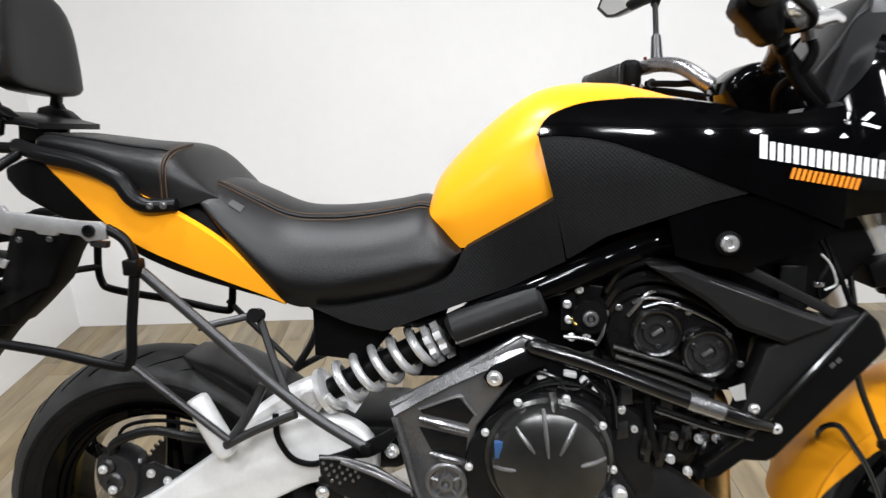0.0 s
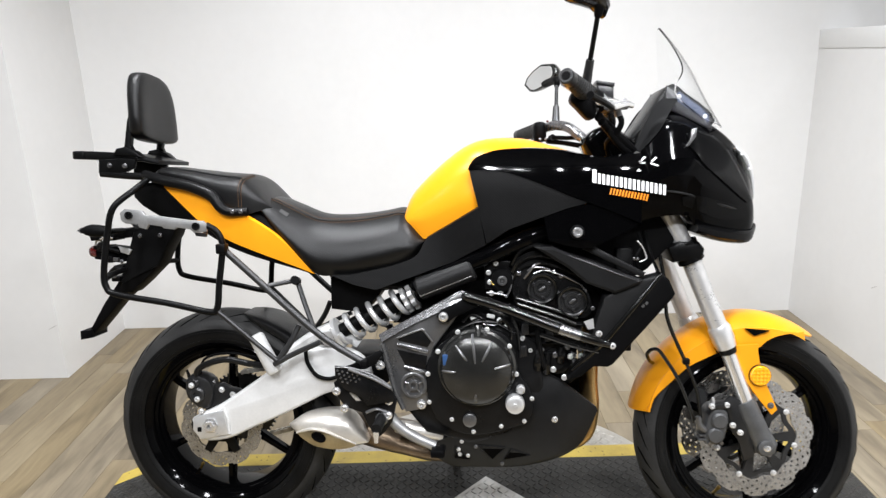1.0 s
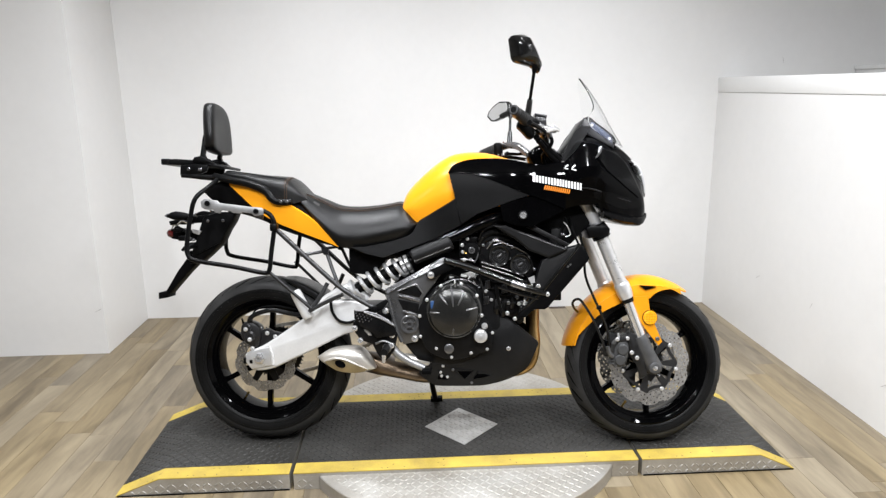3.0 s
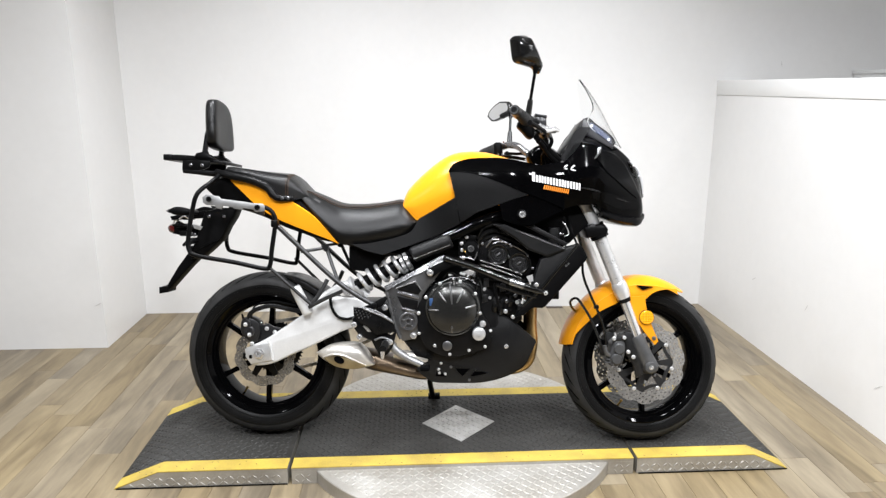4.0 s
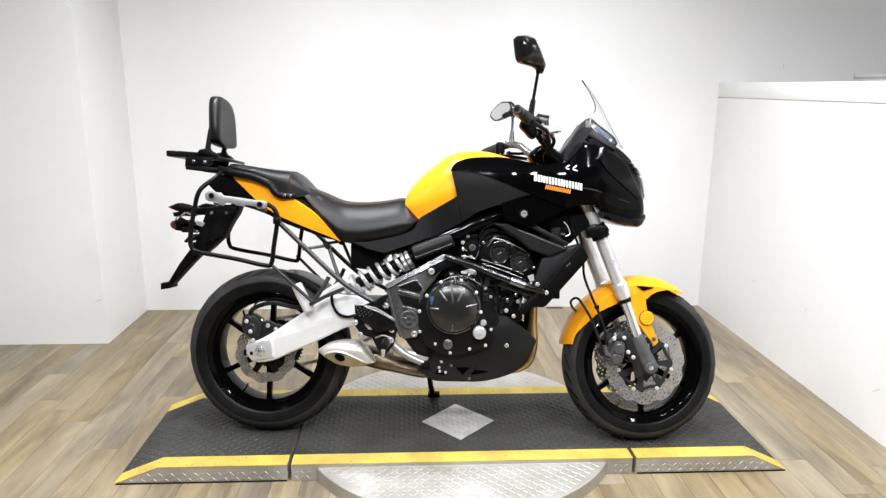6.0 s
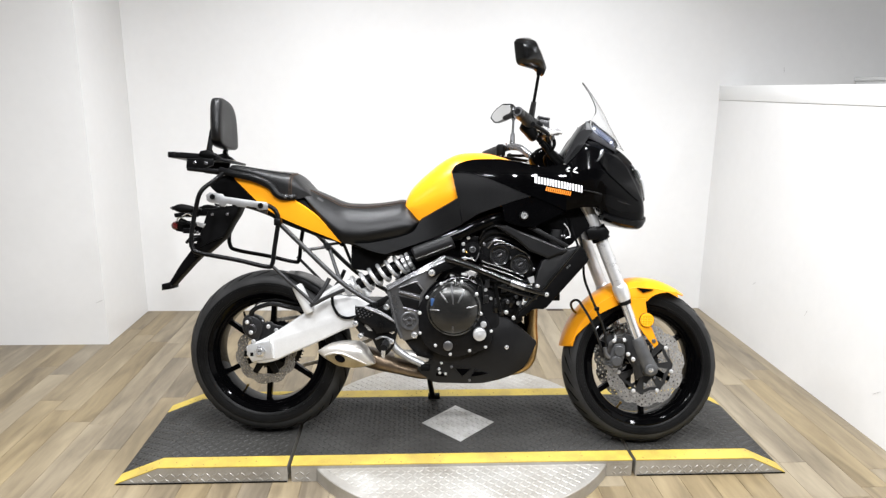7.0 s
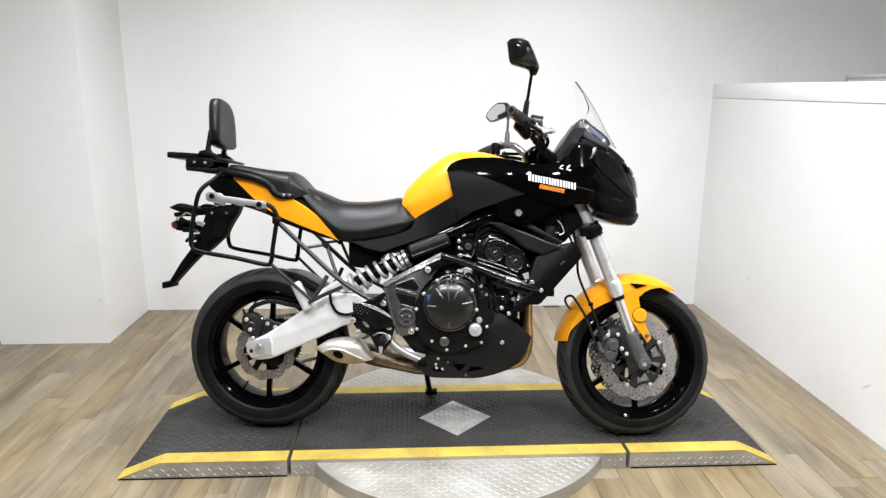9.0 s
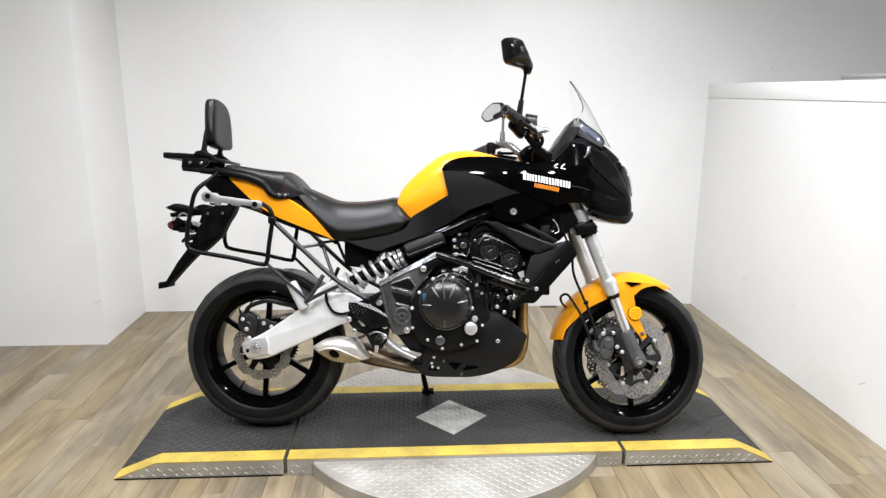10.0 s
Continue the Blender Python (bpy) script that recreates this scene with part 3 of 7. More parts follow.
def grooves(cx, cz, r, w, n, bm=None):
    """Slanted tread sipes: thin ribs let into the shoulder, near-black for the grooves' shade."""
    bm = bm or bmesh.new()
    outer = [q for q in tyre_profile(r, w, (0.225 if r < 0.3 else 0.226) - 0.004) if q[1] >= 0 and q[0] > r * 0.86]
    ys, rs = [q[1] for q in outer], [q[0] for q in outer]
    for k in range(n):
        a0 = 2 * math.pi * k / n
        for sgn in (-1, 1):
            line = []
            for i in range(6):
                s = i / 5
                a = a0 + sgn * 0.12 + 0.3 * s * s
                y = sgn * w * (0.06 + 0.39 * s)
                rad = float(np.interp(abs(y), ys, rs)) - 0.0026
                line.append((cx + rad * math.cos(a), y, cz + rad * math.sin(a)))
            tube(line, [0.002, 0.0042, 0.0048, 0.0046, 0.004, 0.0022], 4, 2, bm)
    return bm


def spoke(cx, cz, ang, r0, r1, w0, w1, t0, t1, bm):
    """One tapered spoke of I-like section."""
    c, s = math.cos(ang), math.sin(ang)
    rings = []
    for r, w, t in ((r0, w0, t0), ((r0 + r1) / 2, (w0 + w1) / 2 * 0.8, (t0 + t1) / 2), (r1, w1, t1)):
        rings.append([(cx + r * c - q * s, y, cz + r * s + q * c) for q, y in ((-w, -t * 0.6), (-w * 0.5, -t), (w * 0.5, -t), (w, -t * 0.6), (w, t * 0.6), (w * 0.5, t), (-w * 0.5, t), (-w, t * 0.6))])
    return loft(rings, bm)


def petal_disc(cx, cz, r0, r1, y, petals=11, thick=0.0045):
    """Wave-edged brake disc, drilled right through in slanting rows."""
    bm = bmesh.new()
    n, rows = petals * 24, 9
    grid = []
    for k in range(n):
        a = 2 * math.pi * k / n
        edge = r1 * (1 + 0.028 * (1 if math.sin(petals * a) > 0.25 else (-1 if math.sin(petals * a) < -0.55 else 0.3)))
        inner = r0 * (1 + 0.03 * math.sin(petals * a + 1))
        grid.append([bm.verts.new((cx + (inner + (edge - inner) * i / rows) * math.cos(a), y, cz + (inner + (edge - inner) * i / rows) * math.sin(a))) for i in range(rows + 1)])
    for k in range(n):
        for i in range(rows):
            if i in (1, 3, 5, 7) and (k + 2 * i) % 8 in (0, 1):
                continue
            a, b = grid[k], grid[(k + 1) % n]
            bm.faces.new([a[i], a[i + 1], b[i + 1], b[i]])
    got = bmesh.ops.extrude_face_region(bm, geom=bm.faces[:])
    bmesh.ops.translate(bm, verts=[v for v in got["geom"] if isinstance(v, bmesh.types.BMVert)], vec=(0, thick, 0))
    return bm


def slotted_plate(cx, cz, r0, r1, y, arms, thick=0.006):
    """Disc carrier: a ring with a scalloped rim on its arms and a curved window between each two."""
    bm = bmesh.new()
    n, rows = arms * 18, 6
    grid = []
    for k in range(n):
        a = 2 * math.pi * k / n
        edge = r1 * (0.94 + 0.06 * math.cos(arms * a))
        grid.append([bm.verts.new((cx + (r0 + (edge - r0) * i / rows) * math.cos(a), y, cz + (r0 + (edge - r0) * i / rows) * math.sin(a))) for i in range(rows + 1)])
    for k in range(n):
        for i in range(rows):
            if i in (1, 2, 3, 4) and 2 < k % 18 < 15:
                continue
            a, b = grid[k], grid[(k + 1) % n]
            bm.faces.new([a[i], a[i + 1], b[i + 1], b[i]])
    got = bmesh.ops.extrude_face_region(bm, geom=bm.faces[:])
    bmesh.ops.translate(bm, verts=[v for v in got["geom"] if isinstance(v, bmesh.types.BMVert)], vec=(0, thick, 0))
    return bm


def wheel(name, cx, cz, r, w, phase, hub_r, hub_w, label):
    rim_r = 0.225 if r < 0.3 else 0.226
    half = w * 0.4
    prof = [(rim_r - 0.028, -half * 0.55), (rim_r - 0.018, -half * 0.85), (rim_r - 0.004, -half * 0.97), (rim_r + 0.004, -half), (rim_r + 0.006, -half - 0.005), (rim_r, -half - 0.008),
            (rim_r - 0.010, -half * 1.0), (rim_r - 0.014, -half * 0.94), (rim_r - 0.018, -half * 0.93), (rim_r - 0.02, -half * 0.84), (rim_r - 0.027, -half * 0.8), (rim_r - 0.029, -half * 0.66), (rim_r - 0.035, -half * 0.62), (rim_r - 0.037, -half * 0.4)]
    prof = prof + [(q[0], -q[1]) for q in reversed(prof)] + [prof[0]]
    rim = part("rim", lathe(prof, cx, cz, 96), RIM, wheel_thing := part(name, lathe([(0.011, -hub_w), (hub_r * 0.8, -hub_w), (hub_r, -hub_w * 0.8), (hub_r, hub_w * 0.8), (hub_r * 0.8, hub_w), (0.011, hub_w), (0.011, -hub_w)], cx, cz, 40), RIM, bike, label))
    for k in range(6):
        bm = spoke(cx, cz, radians(phase + 60 * k), hub_r * 0.85, rim_r - 0.03, 0.017, 0.009, 0.018, 0.014, None)
        part("spoke", bm, RIM, wheel_thing)
    part("tyre", lathe(tyre_profile(r, w, rim_r - 0.004), cx, cz, 112), RUBBER, wheel_thing)
    bead = rim_r - 0.004
    band = [(q[0] + 0.0006, q[1]) for q in tyre_profile(r, w, bead) if q[0] > bead + 0.52 * (r - bead)]
    part("tread", lathe(band + [(q[0] - 0.002, q[1]) for q in reversed(band)] + band[:1], cx, cz, 112), TREAD, wheel_thing, "worn grey-black tread band")
    for k in (0.2, 0.44):
        rr_ = bead + k * (r - bead)
        yy_ = float(np.interp(rr_, [q[0] for q in tyre_profile(r, w, bead) if q[1] <= 0], [q[1] for q in tyre_profile(r, w, bead) if q[1] <= 0]))
        part("sidewall_ring", lathe([(rr_ - 0.0012, yy_ + 0.001), (rr_ - 0.0012, yy_ - 0.0009), (rr_ + 0.0012, yy_ - 0.0009), (rr_ + 0.0012, yy_ + 0.001), (rr_ - 0.0012, yy_ + 0.001)], cx, cz, 96), RUBBER, wheel_thing)
    tagged(part("tread_groove", grooves(cx, cz, r, w, 30), HOLLOW_SHADE, wheel_thing), kind="stuff")
    a = radians(phase + 210)
    d = Vector((math.cos(a), 0, math.sin(a)))
    c = Vector((cx, 0, cz))
    part("valve_stem", tube([c + d * (rim_r - 0.03), c + d * (rim_r - 0.05) + Vector((0, -0.012, 0)), c + d * (rim_r - 0.062) + Vector((0, -0.018, 0))], [0.004, 0.004, 0.005], 8), BRASS, wheel_thing)
    return wheel_thing


rear = wheel("rear_wheel", RX, RZ, RR, 0.155, 27, 0.045, 0.07, "gloss black six-spoke rear wheel")
part("brake_disc", petal_disc(RX, RZ, 0.078, 0.113, -0.083, petals=10), DISC, rear, "wave-edged steel brake disc")
part("disc_carrier", prism([(RX + r * math.cos(k * math.pi / 3 + da), RZ + r * math.sin(k * math.pi / 3 + da)) for k in range(6) for da, r in ((-0.3, 0.046), (-0.12, 0.084), (0.12, 0.084), (0.3, 0.046))], -0.087, -0.08, 0.0015), SATIN, rear)
teeth = [(RX + r * math.cos(math.tau * (k + d) / 46), RZ + r * math.sin(math.tau * (k + d) / 46)) for k in range(46) for d, r in ((0.0, 0.101), (0.3, 0.1015), (0.48, 0.1085), (0.62, 0.1085), (0.8, 0.1015))]
part("sprocket", prism(teeth, 0.077, 0.083, 0), DARKCAST, rear, "toothed dark steel sprocket")
front = wheel("front_wheel", FX, FZ, FR, 0.118, 33, 0.036, 0.055, "gloss black six-spoke front wheel")
for y in (-0.068, 0.064):
    part("brake_disc", petal_disc(FX, FZ, 0.106, 0.149, y), DISC, front, "wave-edged drilled steel brake disc")
    part("disc_carrier", slotted_plate(FX, FZ, 0.028, 0.108, y + 0.001, 7), DARKCAST, front)
    bolts("disc_bobbin", [(FX + 0.104 * math.cos(0.68 + math.tau * k / 7), FZ + 0.104 * math.sin(0.68 + math.tau * k / 7)) for k in range(7)], y - 0.001, 0.0058, 0.005, front, ALU)
    bolts("carrier_bolt", [(FX + 0.058 * math.cos(0.35 + math.tau * k / 5), FZ + 0.058 * math.sin(0.35 + math.tau * k / 5)) for k in range(5)], y - 0.001, 0.0045, 0.005, front, GUNMETAL)
hub = Vector((FX, 0, FZ))
front.matrix_basis = Matrix.Translation(hub) @ pose(0, 0, 0, -5, 0, 6) @ Matrix.Translation(-hub)

# swingarm
swing = part("swingarm", prism([(-0.757, 0.335), (-0.745, 0.351), (-0.686, 0.378), (-0.60, 0.434), (-0.534, 0.480), (-0.475, 0.519), (-0.43, 0.539), (-0.36, 0.543), (-0.30, 0.525), (-0.268, 0.485), (-0.27, 0.435), (-0.33, 0.428), (-0.38, 0.419), (-0.42, 0.401), (-0.508, 0.357), (-0.588, 0.321), (-0.66, 0.289), (-0.731, 0.286)], -0.128, -0.092, 0.009, round_=3, segs=3), SILVER, bike, "silver painted aluminium swingarm")
part("far_arm", prism([(-0.75, 0.335), (-0.668, 0.35), (-0.45, 0.44), (-0.2, 0.5), (-0.17, 0.44), (-0.45, 0.385), (-0.657, 0.30), (-0.73, 0.291)], 0.092, 0.125, 0.008, round_=3), SILVER, swing)
part("cross_member", box(-0.35, -0.22, -0.098, 0.1, 0.43, 0.515, 0.02), SATIN, swing)
part("brace", tube([(-0.50, -0.105, 0.515), (-0.45, -0.1, 0.545), (-0.40, -0.095, 0.572), (-0.355, -0.09, 0.582), (-0.30, -0.09, 0.545)], [0.012, 0.018, 0.02, 0.02, 0.014], 10), SILVER, swing)
part("axle_adjuster", prism([(-0.748, 0.352), (-0.664, 0.372), (-0.652, 0.306), (-0.731, 0.290), (-0.752, 0.318)], -0.137, -0.126, 0.004), ALU, swing, "bare aluminium chain adjuster plate")
adj = lathe([(0.021, -0.136), (0.021, -0.142), (0.014, -0.144), (0.014, -0.152), (0.006, -0.152), (0.006, -0.14), (0, -0.14)], -0.70, 0.332, 6)
part("axle_nut", adj, CHROME, swing)
part("adjuster_slot", box(-0.738, -0.726, -0.1385, -0.134, 0.312, 0.326, 0.002), PLASTIC, swing)
part("weld_bead", tube([(-0.666, -0.13, 0.378), (-0.655, -0.131, 0.345), (-0.652, -0.13, 0.305)], 0.004, 8), SILVER, swing)
hugger = body([(-0.63, 0.618), (-0.59, 0.614), (-0.54, 0.597), (-0.48, 0.562), (-0.40, 0.50)], [(-0.63, 0.612), (-0.59, 0.59), (-0.54, 0.56), (-0.48, 0.52), (-0.40, 0.45)], [(-0.63, 0.045), (-0.58, 0.078), (-0.5, 0.088), (-0.4, 0.088)], pill(4), 18, 12)
part("chain_guard", hugger, DARKGREY, bike, "black plastic rear mudguard")
tub = tube([(-0.562, -0.15, 0.582), (-0.558, -0.15, 0.574), (-0.538, -0.15, 0.534), (-0.516, -0.15, 0.491), (-0.511, -0.15, 0.482)], [0.014, 0.02, 0.0205, 0.0205, 0.016], 16)
part("stay_sleeve", tub, SILVER, bike, "polished aluminium sleeve tube")
def chain_run(points):
    """Roller chain: pairs of waisted side plates on pins, every other pair set wider."""
    bm = bmesh.new()
    length = sum((Vector(b) - Vector(a)).length for a, b in zip(points, points[1:]))
    line = along(points, int(length / 0.0159), False)
    for k, (p, q) in enumerate(zip(line, line[1:])):
        p, q = Vector(p), Vector(q)
        d = (q - p).normalized()
        n = Vector((-d.z, 0, d.x))
        for sgn in (-1, 1):
            y = sgn * (0.0075 if k % 2 else 0.0098)
            loft([[c + n * h + Vector((0, y + w, 0)) for c, h in ((p - d * 0.006, 0.0), (p - d * 0.002, 0.0068), (p.lerp(q, 0.5), 0.0048), (q + d * 0.002, 0.0068), (q + d * 0.006, 0.0), (q + d * 0.002, -0.0068), (p.lerp(q, 0.5), -0.0048), (p - d * 0.002, -0.0068))] for w in (-0.001, 0.001)], bm)
        tube([p - Vector((0, 0.0125, 0)), p + Vector((0, 0.0125, 0))], 0.0042, 6, bm=bm)
    return bm


part("chain", chain_run([(-0.69, 0.08, 0.205), (-0.5, 0.08, 0.255), (-0.2, 0.08, 0.4)]), STEEL, bike, "greased steel drive chain")
part("chain", chain_run([(-0.69, 0.08, 0.415), (-0.4, 0.08, 0.46), (-0.2, 0.08, 0.49)]), STEEL, bike, "greased steel drive chain")

# rear caliper and its hose
cal = part("rear_caliper", prism([(-0.772, 0.40), (-0.775, 0.435), (-0.765, 0.458), (-0.735, 0.46), (-0.705, 0.442), (-0.70, 0.405), (-0.715, 0.37), (-0.742, 0.372)], -0.118, -0.062, 0.007, round_=2), DARKCAST, bike, "dark grey cast rear brake caliper")
for cx, cz, r in ((-0.74, 0.41, 0.02), (-0.748, 0.44, 0.014)):
    part("piston_housing", lathe([(r, -0.116), (r, -0.124), (r * 0.8, -0.128), (r * 0.45, -0.128), (r * 0.4, -0.124), (0, -0.124)], cx, cz, 22), DARKCAST, cal)
part("bracket", prism([(-0.735, 0.37), (-0.705, 0.40), (-0.70, 0.43), (-0.675, 0.437), (-0.655, 0.425), (-0.63, 0.42), (-0.61, 0.40), (-0.66, 0.365), (-0.72, 0.345)], -0.102, -0.09, 0.003), DARKCAST, cal)
part("pad_pin", tube([(-0.77, -0.095, 0.45), (-0.70, -0.095, 0.437)], 0.0045, 8), CHROME, cal)
part("bleed_nipple", tube([(-0.765, -0.11, 0.455), (-0.77, -0.112, 0.475)], [0.005, 0.003], 8), PLASTIC, cal)
bolts("caliper_bolt", ((-0.752, 0.437), (-0.738, 0.399), (-0.728, 0.366)), -0.128, 0.006, 0.006, cal, ALU)
bolts("caliper_bolt", ((-0.68, 0.418), (-0.65, 0.405)), -0.102, 0.006, 0.006, cal, ALU)
part("brake_hose", tube([(-0.745, -0.105, 0.45), (-0.738, -0.115, 0.475), (-0.711, -0.118, 0.493), (-0.658, -0.116, 0.506), (-0.598, -0.112, 0.494), (-0.55, -0.1, 0.485), (-0.44, -0.09, 0.48)], 0.0085, 10), DARKGREY, bike)
part("wiring", tube([(-0.74, -0.1, 0.456), (-0.72, -0.105, 0.505), (-0.65, -0.105, 0.52), (-0.57, -0.1, 0.505)], 0.0035, 6), PLASTIC, bike)

part("hose_loop", tube([(-0.436, -0.125, 0.545), (-0.434, -0.134, 0.525), (-0.428, -0.137, 0.501), (-0.408, -0.138, 0.472), (-0.375, -0.138, 0.462), (-0.34, -0.134, 0.47)], 0.0052, 10), PLASTIC, bike)

# shock absorber
A, Bm = Vector((-0.362, -0.1, 0.572)), Vector((-0.135, -0.1, 0.685))
axis = (Bm - A).normalized()
e1 = Vector((0, -1, 0))
e2 = axis.cross(e1)
turns, helix = 5.3, []
for k in range(int(turns * 22) + 1):
    f = k / (turns * 22)
    a = 2 * math.pi * turns * f
    helix.append(A + axis * (0.02 + 0.185 * f) + (math.cos(a) * e1 + math.sin(a) * e2) * 0.034)
shock = part("shock_absorber", tube([A - axis * 0.02, A + axis * 0.1, Bm], [0.018, 0.022, 0.024], 16, smooth=False), SATIN, bike, "black damper body in a silver coil spring")
part("coil_spring", tube(helix, 0.0076, 10, smooth=False), ALU, shock, "silver coil spring")
for d0, d1 in ((0.046, 0.032), (0.028, 0.012)):
    rings = []
    for d, g in ((d0, 0.86), (d0 - 0.002, 1.0), (d1 + 0.002, 1.0), (d1, 0.86)):
        c = Bm - axis * d
        rings.append([c + (math.cos(math.tau * k / 40) * e1 + math.sin(math.tau * k / 40) * e2) * g * (0.0395 if k % 5 > 1 else 0.0335) for k in range(40)])
    part("spring_collar", loft(rings), ALU, shock, "notched aluminium adjuster collar")
part("lower_seat", tube([A + axis * 0.002, A + axis * 0.006, A + axis * 0.016, A + axis * 0.02], [0.028, 0.041, 0.041, 0.03], 20, smooth=False), ALU, shock)
part("lower_mount", tube([A + e1 * 0.03 - axis * 0.012, A - e1 * 0.03 - axis * 0.012], 0.02, 14), ALU, shock)

# frame
frame_main = part("frame", tube([(-0.14, -0.145, 0.70), (-0.06, -0.15, 0.74), (0.021, -0.155, 0.776), (0.142, -0.16, 0.829), (0.24, -0.14, 0.86), (0.4, -0.06, 0.93)], 0.023, 16), GLOSS, bike, "gloss black tubular steel frame")
part("far_rail", tube([(-0.14, 0.145, 0.70), (-0.06, 0.15, 0.74), (0.021, 0.155, 0.776), (0.142, 0.16, 0.829), (0.24, 0.14, 0.86), (0.4, 0.06, 0.93)], 0.023, 12), GLOSS, frame_main)
sleeve = tube([(-0.132, -0.155, 0.698), (-0.127, -0.155, 0.701), (0.003, -0.158, 0.752), (0.008, -0.158, 0.754)], [0.024, 0.029, 0.029, 0.024], 20, smooth=False)
part("rail_cover", sleeve, BELLY, frame_main, "dark grey tube cover")
part("cover_seam", tube([(-0.125, -0.178, 0.688), (0.005, -0.181, 0.739)], 0.003, 8), CAST, frame_main)
for yy in (-1, 1):
    part("seat_rail", tube([(-0.12, yy * 0.11, 0.70), (-0.3, yy * 0.11, 0.72), (-0.5, yy * 0.1, 0.80), (-0.75, yy * 0.09, 0.92)], 0.013, 10), SATIN, frame_main)

piv = part("pivot_plate", prism([(-0.231, 0.585), (-0.129, 0.637), (-0.025, 0.699), (0.013, 0.686), (-0.037, 0.632), (-0.093, 0.556), (-0.110, 0.496), (-0.105, 0.429), (-0.118, 0.400), (-0.166, 0.390), (-0.19, 0.43), (-0.206, 0.492), (-0.223, 0.559)], -0.184, -0.160, 0.006), CAST, bike, "grey cast aluminium pivot plate")
# sloping upper flange that catches the light, its highlight also put into a paler metal: its lower edge stands out, its
# upper edge lies back
flange = bmesh.new()
upper = along([(-0.232, 0.588), (-0.128, 0.643), (-0.024, 0.702), (0.013, 0.689)], 16, False)
lower = along([(-0.222, 0.574), (-0.178, 0.600), (-0.129, 0.626), (-0.077, 0.650), (-0.02, 0.668)], 16, False)
rows = [[flange.verts.new((q[0], y, q[1])) for q in line] for line, y in ((upper, -0.165), (upper, -0.176), (lower, -0.192), (lower, -0.182))]
for r, t in zip(rows, rows[1:] + rows[:1]):
    for k in range(16):
        flange.faces.new([r[k], r[k + 1], t[k + 1], t[k]])
flange.faces.new([r[0] for r in rows])
flange.faces.new([r[-1] for r in rows])
part("upper_flange", flange, GUNMETAL, piv, "bright sloping upper flange")
part("side_rib", tube([(-0.222, -0.184, 0.568), (-0.206, -0.186, 0.505), (-0.192, -0.186, 0.447), (-0.172, -0.184, 0.40)], 0.0065, 8), CAST, piv)
part("cross_rib", tube([(-0.184, -0.186, 0.567), (-0.147, -0.188, 0.559), (-0.107, -0.186, 0.548)], [0.004, 0.0065, 0.005], 10), GUNMETAL, piv)
part("upper_web", prism([(-0.183, 0.581), (-0.124, 0.602), (-0.111, 0.593), (-0.098, 0.575), (-0.108, 0.559), (-0.179, 0.575)], -0.1855, -0.183, 0.0012), ENGINE, piv)
part("web_edge", tube([(-0.185, -0.186, 0.583), (-0.124, -0.187, 0.605), (-0.111, -0.187, 0.595), (-0.095, -0.186, 0.574)], 0.0028, 8), CAST, piv)
part("lower_web", prism([(-0.185, 0.554), (-0.109, 0.537), (-0.113, 0.501), (-0.132, 0.506), (-0.166, 0.514)], -0.1855, -0.183, 0.0012), ENGINE, piv)
part("boss_lip", tube([(-0.168, -0.187, 0.510), (-0.15, -0.19, 0.506), (-0.128, -0.19, 0.500), (-0.114, -0.187, 0.495)], [0.004, 0.0065, 0.006, 0.004], 10), GUNMETAL, piv)
boss = lathe([(0.034, -0.184), (0.034, -0.193), (0.031, -0.196), (0.026, -0.196), (0.022, -0.188), (0.014, -0.188), (0.012, -0.199), (0.007, -0.199), (0.007, -0.19), (0, -0.19)], -0.144, 0.464, 30)
part("pivot_boss", boss, CAST, piv)
for k in range(5):
    a = radians(72 * k + 20)
    part("boss_web", tube([(-0.144 + r * math.cos(a), -0.191, 0.464 + r * math.sin(a)) for r in (0.010, 0.018, 0.025)], 0.0028, 6), CAST, piv)
bolts("pivot_bolt", ((-0.067, 0.639), (-0.229, 0.512), (-0.126, 0.412)), -0.184, 0.009, 0.009, piv, CHROME)

# engine
eng = part("engine", prism([(-0.175, 0.40), (-0.19, 0.455), (-0.11, 0.55), (-0.05, 0.60), (0.02, 0.63), (0.10, 0.61), (0.165, 0.565), (0.185, 0.45), (0.15, 0.345), (0.0, 0.30), (-0.12, 0.33)], -0.165, 0.165, 0.012), ENGINE, bike, "dark painted twin-cylinder engine")
part("crankcase_cover", prism([(-0.106, 0.530), (-0.056, 0.583), (0.004, 0.611), (0.075, 0.60), (0.108, 0.56), (0.118, 0.5), (0.149, 0.450), (0.152, 0.395), (0.118, 0.362), (0.009, 0.336), (-0.073, 0.362), (-0.105, 0.415), (-0.112, 0.475)], -0.195, -0.155, 0.006, round_=3), ENGINE, eng)
CLX, CLZ = 0.015, 0.512
clutch = part("clutch_cover", lathe([(0.097, -0.19), (0.097, -0.198), (0.091, -0.202), (0.089, -0.216), (0.083, -0.228), (0.069, -0.236), (0.041, -0.241), (0.018, -0.243), (0, -0.2435)], CLX, CLZ, 64), CLUTCH, eng, "dark round ribbed clutch cover")
for deg, ra, rb in ((62, 0.03, 0.08), (96, 0.022, 0.09), (128, 0.036, 0.08), (12, 0.045, 0.083), (180, 0.05, 0.083), (268, 0.055, 0.08)):
    a = radians(deg)
    c, s = math.cos(a), math.sin(a)
    dome = lambda r: -0.2435 + 0.0165 * (r / 0.083) ** 3
    tube([(CLX + r * c, dome(r) + 0.001, CLZ + r * s) for r in np.linspace(ra, rb, 5)], [0.002, 0.0036, 0.0042, 0.0042, 0.003], 8, bm=(rib_bm := bmesh.new()))
    part("rib", rib_bm, CAST, clutch)
